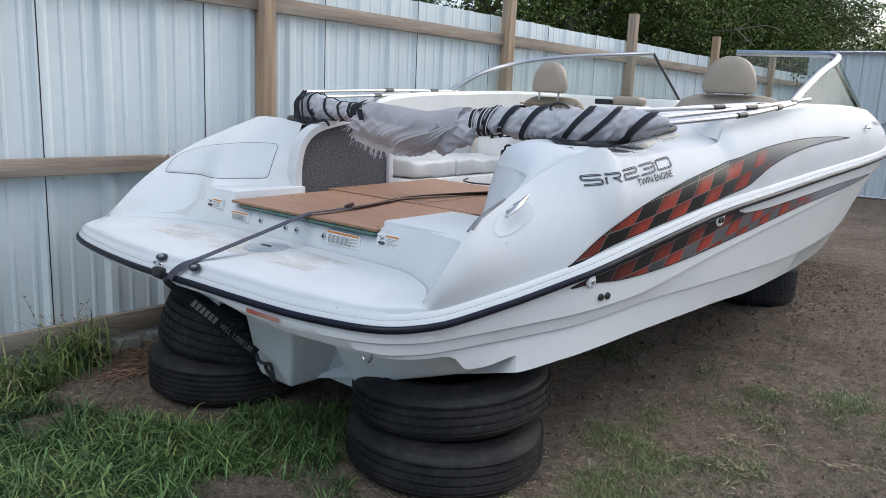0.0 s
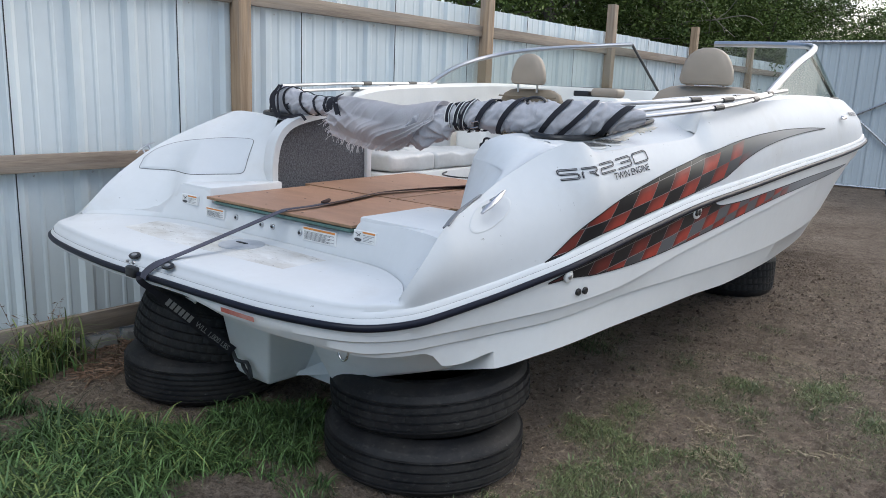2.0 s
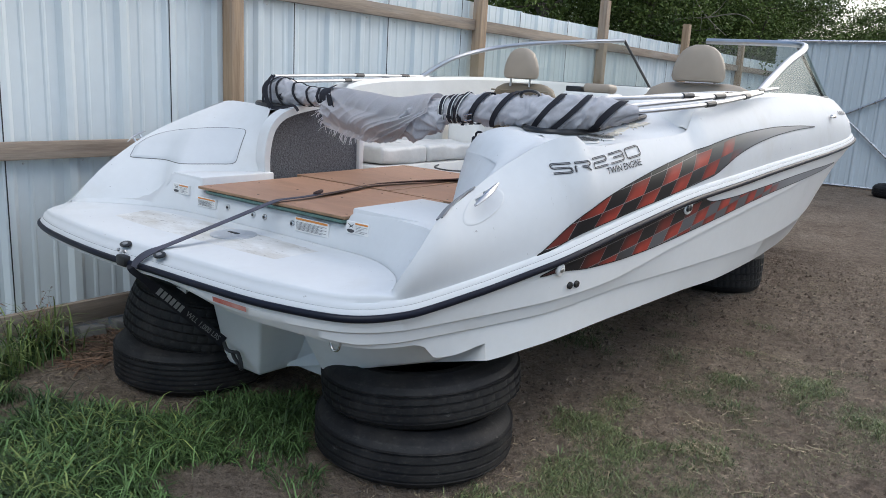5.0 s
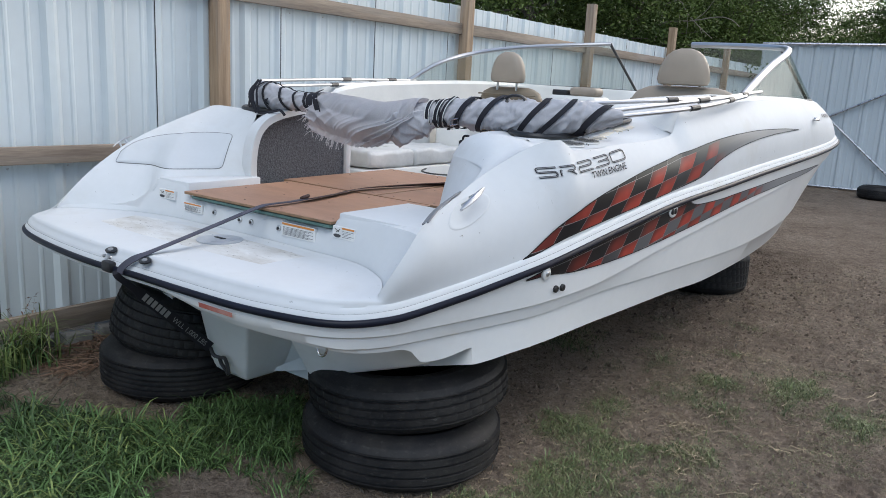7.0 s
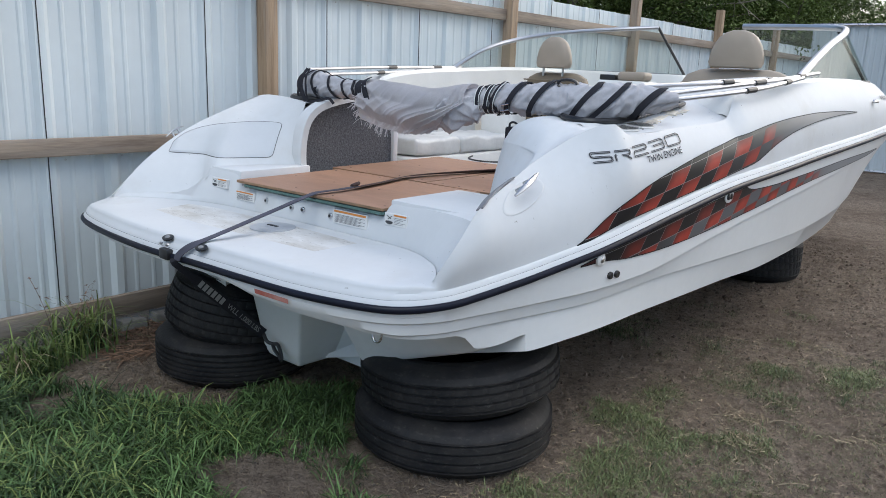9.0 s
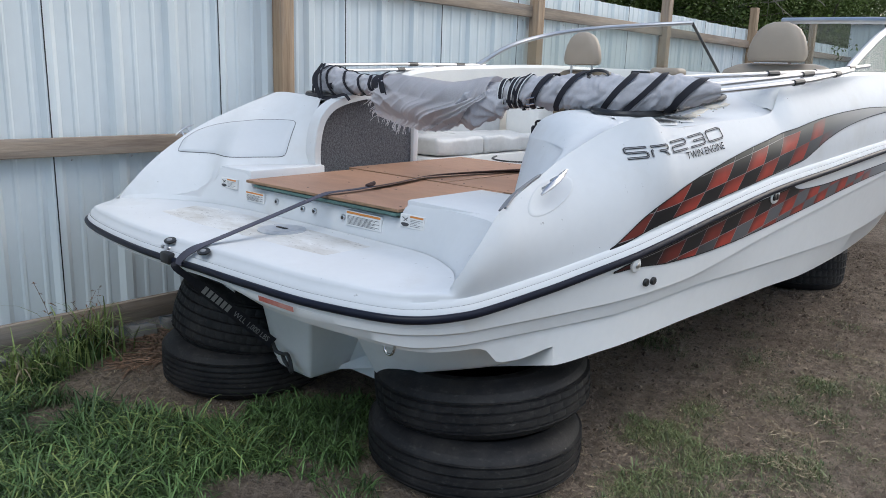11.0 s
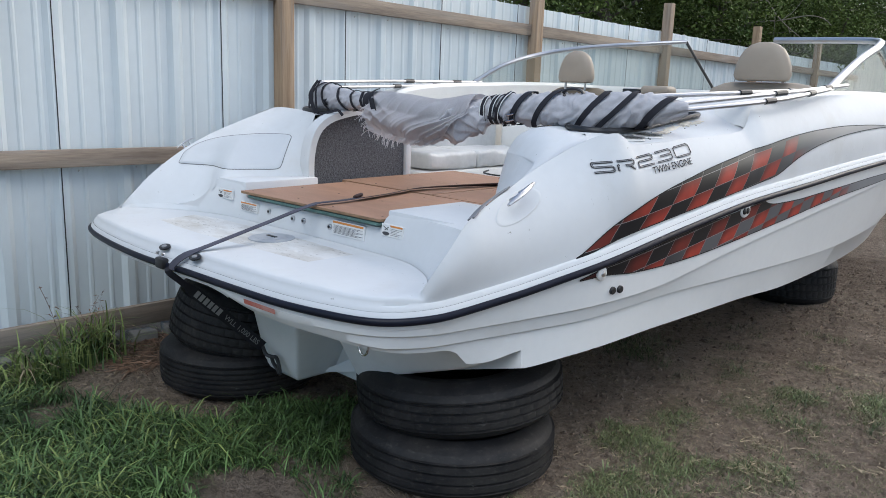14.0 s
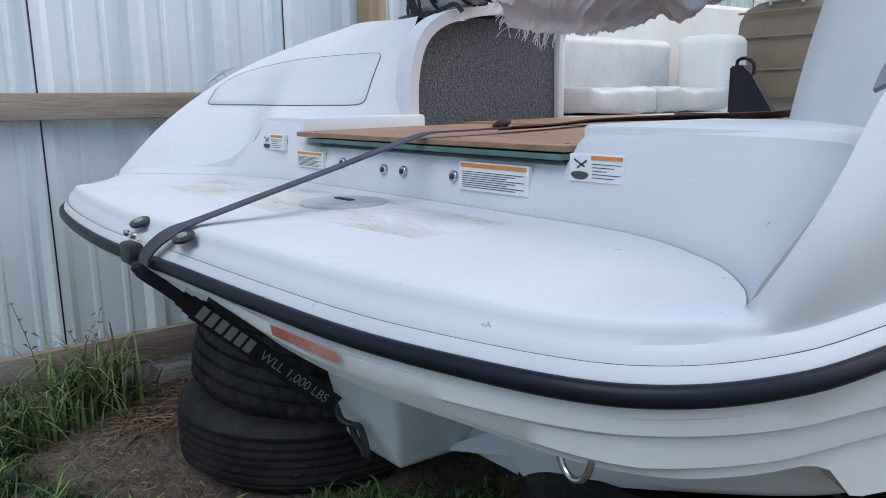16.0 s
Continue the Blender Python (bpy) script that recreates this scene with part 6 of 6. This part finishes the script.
graphic("lower_graphic", L_LO, L_UP, hull_at, (1.6425, .8365), (.1265, .0215), (.0365, .0615), M_CHECK_LOW, "grey and red checkered transfer under the rub rail")


def lettering(text, y0, y1, base, height, off, material, bold=0.0, name="lettering"):
    """Letters laid on the deck side between two stations."""
    cu = bpy.data.curves.new("t", "FONT")
    cu.body = text
    cu.offset = bold
    cu.resolution_u = 4
    ob = bpy.data.objects.new("t", cu)
    scene.collection.objects.link(ob)
    bpy.context.view_layer.update()
    me = bpy.data.meshes.new_from_object(ob.evaluated_get(bpy.context.evaluated_depsgraph_get()))
    bpy.data.objects.remove(ob)
    bm = bmesh.new()
    bm.from_mesh(me)
    bmesh.ops.subdivide_edges(bm, edges=[e for e in bm.edges if e.calc_length() > .25], cuts=2)
    xs = [v.co.x for v in bm.verts]
    lo, hi = min(xs) + bold, max(xs) - bold
    top = .70
    for v in bm.verts:
        y = y0 + (y1 - y0) * (v.co.x - lo) / (hi - lo)
        z = base(y) + height * v.co.y / top
        v.co = side_at(y, z, off)
    o = finish(bm, name, material, boat, "dark outlined lettering" if bold else "", shade=False)
    return o


STROKES = {
    "S": [[(1, .97), (.12, .97), (.02, .86), (.02, .62), (.12, .52), (.88, .52), (.98, .42), (.98, .14), (.88, .03), (0, .03)]],
    "R": [[(.03, 0), (.03, .55), (.10, .62)], [(.03, .97), (.86, .97), (.97, .86), (.97, .62), (.86, .50), (.40, .50), (.62, .46), (.97, 0)]],
    "2": [[(0, .97), (.88, .97), (.98, .86), (.98, .62), (.88, .52), (.12, .52), (.02, .42), (.02, .03), (1, .03)]],
    "3": [[(0, .97), (.88, .97), (.98, .86), (.98, .14), (.88, .03), (0, .03)], [(.25, .52), (.96, .52)]],
    "0": [[(.12, .97), (.88, .97), (.98, .86), (.98, .14), (.88, .03), (.12, .03), (.02, .14), (.02, .86), (.12, .97)]],
}


def stroke_letter(ch, y0, y1, base, height):
    """An extended squared letter: dark outline stroke with a silver core."""
    for wid, off, m in ((.0066, .0035, M_TEXT), (.0026, .0052, M_D_SILVER)):
        bm = bmesh.new()
        for line in STROKES[ch]:
            dense = []
            for (a0, b0), (a1, b1) in zip(line, line[1:]):
                n = max(2, int(abs(a1 - a0) * 8))
                dense += [(a0 + (a1 - a0) * k / n, b0 + (b1 - b0) * k / n) for k in range(n)]
            dense.append(line[-1])
            P = []
            for u, v in dense:
                y = y0 + (y1 - y0) * u
                P.append((y, base(y) + height(y) * v))
            L_, R_ = [], []
            for k in range(len(P)):
                q0, q1 = P[max(k - 1, 0)], P[min(k + 1, len(P) - 1)]
                t = Vector((q1[0] - q0[0], q1[1] - q0[1])).normalized()
                nx, ny = -t.y * wid / 2, t.x * wid / 2
                L_.append(side_at(P[k][0] + nx, P[k][1] + ny, off))
                R_.append(side_at(P[k][0] - nx, P[k][1] - ny, off))
            loft(bm, [L_, R_])
        part("letter", bm, m, boat, shade=False)


BASE1 = smooth([(.90, 1.134), (1.5, 1.205)])
HT1 = smooth([(.90, .031), (1.5, .037)])
for ch, y0, y1 in (("S", .976, 1.036), ("R", 1.046, 1.112), ("2", 1.136, 1.226), ("3", 1.246, 1.346), ("0", 1.364, 1.474)):
    stroke_letter(ch, y0, y1, BASE1, HT1)
BASE2 = smooth([(1.1, 1.126), (1.5, 1.170)])
lettering("TWIN ENGINE", 1.206, 1.455, BASE2, .024, .004, M_TEXT, .006)

# bars for the registration near the bow
for y0, y1 in ((4.62, 4.66), (4.70, 4.78), (4.80, 4.86), (4.88, 4.94), (4.97, 5.02)):
    bm = bmesh.new()
    loft(bm, [[side_at(y, z, .004) for y in (y0, (y0 + y1) / 2, y1)] for z in (1.372, 1.398)])
    part("registration_bar", bm, M_D_SILVER, boat)


def disc(bm, c, n, r, th, seg=20, sx=1.0):
    """A flat disc of radius r at c, facing n; sx stretches it sideways."""
    n = Vector(n).normalized()
    a = n.cross(Vector((0, 0, 1)))
    a = a.normalized() if a.length > 1e-3 else Vector((1, 0, 0))
    b = a.cross(n)
    c = Vector(c)
    rows = []
    for h, k in ((-th, 1.0), (th * .6, 1.0), (th, .86)):
        rows.append([c + n * h + a * (math.cos(2 * math.pi * i / seg) * r * k * sx) + b * (math.sin(2 * math.pi * i / seg) * r * k) for i in range(seg)])
    loft(bm, rows, closed=True, cap=True)


def fitting(name, c, n, r, th, material, parent, label="", sx=1.0):
    bm = bmesh.new()
    disc(bm, c, n, r, th, sx=sx)
    return part(name, bm, material, parent, label, sharp=50)


SN = (1, -.08, -.05)
p = hull_at(.942, .814, .004)
cap = fitting("fuel_cap", p, SN, .024, .006, M_LABEL, boat, "white round filler cap")
fitting("cap_centre", p + Vector((.006, 0, 0)), SN, .010, .004, M_STEEL, cap)
for y in (1.012, 1.050):
    fitting("drain_fitting", hull_at(y, .745, .003), SN, .0135, .006, M_BLACK, boat, "black through-hull drain")
p = hull_at(1.83, .967, .004)
pl = fitting("drain_plate", p, SN, .027, .004, M_LABEL, boat, "white oval drain plate", sx=1.5)
for dy in (-.015, .015):
    fitting("drain_fitting", p + Vector((.005, dy, 0)), SN, .013, .004, M_BLACK, pl)
p = side_at(4.20, 1.362, .006)
bm = bmesh.new()
tube(bm, [p + Vector((.02, -.07, -.004)), p + Vector((.026, 0, 0)), p + Vector((.02, .07, .004))], .010, 8, radii=[.006, .011, .006])
tube(bm, [p, p + Vector((.024, 0, 0))], .012, 8)
part("bow_cleat", bm, M_STEEL, boat, "stainless cleat")

# stern cleats on their pads
for s in (1, -1):
    if s > 0:
        a, b, n = Vector((1.040, .585, 1.045)), Vector((1.024, .738, 1.105)), Vector((.86, -.22, .46))
    else:
        a, b, n = Vector((-1.075, .65, 1.035)), Vector((-1.075, .75, 1.085)), Vector((-.55, -.2, .8))
    n.normalize()
    d = (b - a).normalized()
    m = a.lerp(b, .5)
    if s > 0:
        bm = bmesh.new()
        rows = []
        for k, off in ((1.0, .0005), (.96, .0018), (.90, .0020), (.82, .0008), (.4, .0006), (.05, .0006)):
            ring_ = []
            for i in range(40):
                c, sn = math.cos(2 * math.pi * i / 40) * .108 * k, math.sin(2 * math.pi * i / 40) * .040 * k
                yy = .685 + c * .92 - sn * .30
                zz = min(1.040 + c * .42 + sn * .80, ZT(yy) - .012)
                ring_.append(side_at(yy, zz, off))
            rows.append(ring_)
        loft(bm, rows, closed=True, cap=False)
        part("cleat_pad", bm, M_GEL, boat, sharp=80)
    bm = bmesh.new()
    tube(bm, [a + n * .028, a.lerp(b, .25) + n * .034, m + n * .036, a.lerp(b, .75) + n * .034, b + n * .028], .010, 10, radii=[.004, .009, .0105, .009, .004] if s > 0 else [.002, .004, .005, .004, .002])
    for q in (.34, .66):
        tube(bm, [a.lerp(b, q) - n * .004, a.lerp(b, q) + n * .03], .009 if s > 0 else .005, 8)
    part("cleat", bm, M_STEEL, boat, "polished stainless mooring cleat")

# warning labels and bolts on the transom wall
def warning_label(x0, x1, z0, z1, picture):
    yq = .6235 if x0 > -.3 else (.6195 if x0 > -.5 else .612)
    lab = None
    bm = bmesh.new()
    box(bm, (x0, yq - .001, z0), (x1, yq + .012, z1), .0015, 1)
    lab = part("warning_label", bm, M_LABEL, boat, "white warning label with orange heading", shade=False)
    w, h = x1 - x0, z1 - z0
    tx = x0 + (w * .42 if picture else w * .03)
    bm = bmesh.new()
    box(bm, (tx, yq - .002, z1 - h * .19), (x1 - w * .02, yq, z1 - h * .05))
    part("heading_bar", bm, M_ORANGE, lab, shade=False)
    n = 5 if picture else 8
    for k in range(n):
        z = z1 - h * (.34 + .60 * k / n)
        bm = bmesh.new()
        box(bm, (tx + w * .02, yq - .0018, z - h * .012), (x1 - w * (.05 + .12 * ((k * 7) % 3)), yq, z + h * .010))
        part("text_line", bm, M_INK, lab, shade=False)
    if picture:
        bm = bmesh.new()
        c = Vector((x0 + w * .21, yq - .0018, z0 + h * .28))
        ring = [c + Vector((math.cos(t) * w * .17, 0, math.sin(t) * h * (.10 if math.sin(t) > 0 else .2))) for t in [2 * math.pi * i / 16 for i in range(16)]]
        bm.faces.new([bm.verts.new(q) for q in ring])
        part("pictogram", bm, M_INK, lab, shade=False)
        for (ax_, az_), (bx_, bz_) in (((.10, .80), (.30, .55)), ((.16, .50), (.34, .78))):
            bm = bmesh.new()
            ribbon(bm, [(x0 + w * ax_, yq - .0018, z0 + h * az_), (x0 + w * bx_, yq - .0018, z0 + h * bz_)], h * .06, .0006, (0, 0, 1))
            part("pictogram", bm, M_INK, lab, shade=False)


warning_label(-.655, -.537, .868, .911, True)
warning_label(-.478, -.350, .830, .872, False)
warning_label(.166, .356, .823, .880, False)
warning_label(.452, .565, .862, .909, True)
for x, z in ((-.10, .845), (-.027, .846), (.143, .847), (-.272, .851)):
    b0 = fitting("bolt", (x, .628, z), (0, -1, .1), .012, .004, M_STEEL, boat, "stainless bolt head")
    fitting("bolt_recess", (x, .6235, z), (0, -1, .1), .006, .002, M_BLACK, b0)

# deck hatch and stern fittings
hc = Vector((-.030, .475, .789))
hh = fitting("deck_hatch", hc, (0, 0, 1), .092, .007, M_HATCH, boat, "round grey deck hatch")
fitting("hatch_lid", hc + Vector((0, 0, .006)), (0, 0, 1), .066, .003, M_HATCH, hh)
bm = bmesh.new()
box(bm, (hc.x - .03, hc.y - .008, hc.z + .008), (hc.x + .03, hc.y + .008, hc.z + .012), .003)
part("hatch_handle", bm, M_BLACK, hh)
for x in (-.195, .028):
    f0 = fitting("stern_fitting", (x, .108, .772), (0, -.45, 1), .019, .003, M_BLACK, boat, "black oval fitting", sx=1.6)
    fitting("stern_fitting_lens", (x, .106, .7745), (0, -.45, 1), .009, .003, M_D_SILVER, f0, sx=1.5)
bm = bmesh.new()
rw = []
for y0, z0 in ((0, .672), (0, .650)):
    rw.append([])
for k in range(12):
    x = .345 + .17 * k / 11
    yy = .108 + .03 * max(0, x - .3) ** 1.0
    rw[0].append((x, yy - .006, .688))
    rw[1].append((x, yy - .003, .671))
loft(bm, rw)
part("reflector", bm, M_REDREFL, boat, "faded red reflector strip")
bm = bmesh.new()
arc = [(.80 + math.cos(t) * .024, .235, .622 + math.sin(t) * .038) for t in [math.pi + math.pi * i / 14 for i in range(15)]]
tube(bm, [(arc[0][0], .235, .645)] + arc + [(arc[-1][0], .235, .645)], .0042, 10)
part("stern_eye", bm, M_STEEL, boat, "stainless tie-down eye")

for x in (-.205, -.165):
    fitting("screw", (x, .084, .752), (0, -1, .4), .006, .004, M_STEEL, boat, "bent stainless screw")

# vents and gasket on the haunch top
def shelf(x, y, off=0.0):
    """Point on the sloping shelf outboard of the starboard haunch top."""
    xo, zo, zi = XT(y) - .002, 1.236 + (y - 1.13) * .05, TOPZ(y)
    t = (xo - .03 - x) / .12
    return Vector((x + .25 * off, y, zo + .006 + (zi - .018 - zo) * t + off))


for y in (1.242, 1.372):
    bm = bmesh.new()
    rows = []
    for k, off in ((1.0, .001), (.96, .005), (.6, .0055), (.05, .0055)):
        rows.append([shelf(1.090 + .056 * k * math.cos(q), y + .056 * k * math.sin(q), off) for q in [2 * math.pi * i / 28 for i in range(28)]])
    loft(bm, rows, closed=True, cap=True)
    v = part("vent", bm, M_LINER, boat, "white oval louvred vent")
    for k in range(6):
        d = -.044 + k * .0165
        reach = math.sqrt(max(0, 1 - (d / .053) ** 2)) * .048
        bm = bmesh.new()
        loft(bm, [[shelf(1.090 + reach * a, y + d + b + .006 * a, .0085) for b in (0, .011)] for a in (-1, 0, 1)])
        part("louvre", bm, M_BLACK, v)
bm = bmesh.new()
rnd = random.Random(77)
for y0, x0, ry, rx in ((1.50, 1.085, .055, .022), (1.60, 1.075, .085, .016), (1.72, 1.068, .05, .026), (1.80, 1.085, .06, .010)):
    rim = [(math.cos(q), math.sin(q), rnd.uniform(.6, 1.25)) for q in [2 * math.pi * i / 22 for i in range(22)]]
    loft(bm, [[shelf(x0 + rx * a * r * k, y0 + ry * b * r * k, off) for a, b, r in rim] for k, off in ((1, .0015), (.85, .004), (.05, .0045))], closed=True, cap=True)
part("adhesive_residue", bm, M_GLUE, boat, "cracked yellowish patches of old adhesive")
for y0, x0 in ((1.47, 1.055), (1.53, 1.105), (1.66, 1.10), (1.66, 1.045), (1.76, 1.10), (1.31, 1.135), (1.325, 1.12)):
    fitting("screw_hole", shelf(x0, y0, .0015), (.15, -.06, 1), .0026, .002, M_BLACK, boat)
bm = bmesh.new()
loop = path3([(.765, 1.62, 1.306), (.76, 1.40, 1.284), (.81, 1.26, 1.281), (.90, 1.195, 1.277), (.985, 1.215, 1.274), (1.030, 1.40, 1.281), (1.046, 1.62, 1.309), (1.058, 1.83, 1.335), (1.040, 1.89, 1.341), (.90, 1.90, 1.342), (.78, 1.88, 1.340), (.765, 1.62, 1.306)], 60)
tube(bm, loop, .011, 8)
part("gasket", bm, M_BLACK, boat, "black rubber gasket")
bm = bmesh.new()
loop = path3([(-.93, 1.32, 1.268), (-.84, 1.25, 1.266), (-.70, 1.23, 1.265), (-.62, 1.32, 1.268), (-.62, 1.6, 1.275), (-.72, 1.85, 1.285), (-.90, 1.85, 1.285), (-.95, 1.6, 1.278), (-.93, 1.32, 1.268)], 50)
tube(bm, loop, .014, 8)
part("gasket", bm, M_BLACK, boat, "black rubber gasket")

# grab strap hanging by the starboard haunch
bm = bmesh.new()
ribbon(bm, path3([(.985, .50, 1.012), (.972, .56, 1.040), (.966, .62, 1.064), (.972, .69, 1.094)], 14), .03, .005, (.8, .3, .6))
part("grab_strap", bm, M_D_SILVER, boat, "grey grab strap")

# ---- ratchet strap over the platform ----
st = thing("ratchet_strap", boat.matrix_world.copy(), "grey webbing tie-down strap hooked to the hull", "tie-down strap")
bm = bmesh.new()
ribbon(bm, path3([(.06, .86, .936), (.07, .754, .934), (.068, .66, .933), (.065, .612, .930), (.04, .42, .874), (.014, .20, .811), (-.004, .125, .786), (-.042, .092, .760), (-.071, .072, .728), (-.075, .070, .712)], 60), .026, .004, [(.9, .3, .05)] * 60)
part("upper_webbing", bm, M_STRAP, st, "purplish grey webbing")
bm = bmesh.new()
ribbon(bm, path3([(.06, .86, .934), (.02, 1.06, .934), (-.02, 1.28, .939), (.03, 1.55, .941), (.15, 1.95, .943), (.22, 2.1, .955)], 40), .046, .003, [(.85, -.35, .15 + .5 * (i / 39) ** 2) for i in range(40)])
part("brown_webbing", bm, M_BROWNSTRAP, st, "dark brown webbing strap")
bm = bmesh.new()
tube(bm, path3([(.045, .84, .938), (.07, .83, .946), (.065, .86, .95), (.045, .87, .942)], 10), .008, 8)
part("knot", bm, M_BROWNSTRAP, st)
A, Bq = Vector((-.088, .064, .702)), Vector((-.108, .481, .313))
nrm = Vector((.80, -.52, .30)).normalized()
d = (Bq - A).normalized()
sd = d.cross(nrm).normalized()
bm = bmesh.new()
ribbon(bm, path3([(-.095, .066, .716), A, A + d * .06, A + d * .11], 12), .024, .004, sd)
ribbon(bm, [A + d * .10, A + d * .125], .031, .0036, sd)
ribbon(bm, [A + d * .12, A + d * .145], .038, .0033, sd)
ribbon(bm, path3([A + d * .14, A.lerp(Bq, .4), A.lerp(Bq, .7), Bq], 16), .044, .003, sd)
part("lower_webbing", bm, M_WEB, st, "black webbing with white print")
bm = bmesh.new()
box(bm, (-.195, .064, .698), (-.135, .094, .740), .008)
part("buckle", bm, M_BLACK, st, "wound strap buckle")


def on_strap(u, v, off=.003):
    """Point on the lower webbing: u along it in metres, v across."""
    return A + d * u + sd * v + nrm * off


for k in range(6):
    bm = bmesh.new()
    u0 = .150 + k * .026
    pts = [on_strap(u0, -.014), on_strap(u0 + .019, -.014), on_strap(u0 + .019, .014), on_strap(u0, .014)]
    bm.faces.new([bm.verts.new(q) for q in pts])
    part("print_bar", bm, M_WEBINK, st, shade=False)
cu = bpy.data.curves.new("t", "FONT")
cu.body = "WLL 1,000 LBS"
ob = bpy.data.objects.new("t", cu)
scene.collection.objects.link(ob)
bpy.context.view_layer.update()
me = bpy.data.meshes.new_from_object(ob.evaluated_get(bpy.context.evaluated_depsgraph_get()))
bpy.data.objects.remove(ob)
bm = bmesh.new()
bm.from_mesh(me)
w = max(v.co.x for v in bm.verts)
for v in bm.verts:
    v.co = on_strap(.325 + .215 * v.co.x / w, .010 - .030 * v.co.y)
part("print_lettering", bm, M_WEBINK, st, shade=False)
bm = bmesh.new()
hk = [Bq, Bq + Vector((.025, .0, -.028)), Bq + Vector((.05, .012, -.035)), Bq + Vector((.078, .012, -.030)), Bq + Vector((.098, .012, -.060)), Bq + Vector((.105, .012, -.095)), Bq + Vector((.085, .014, -.080)), Bq + Vector((.055, .014, -.060)), Bq + Vector((.045, .012, -.035))]
tube(bm, path3(hk, 40), .008, 8)
part("hook", bm, M_BLACK, st, "black vinyl-coated S hook")
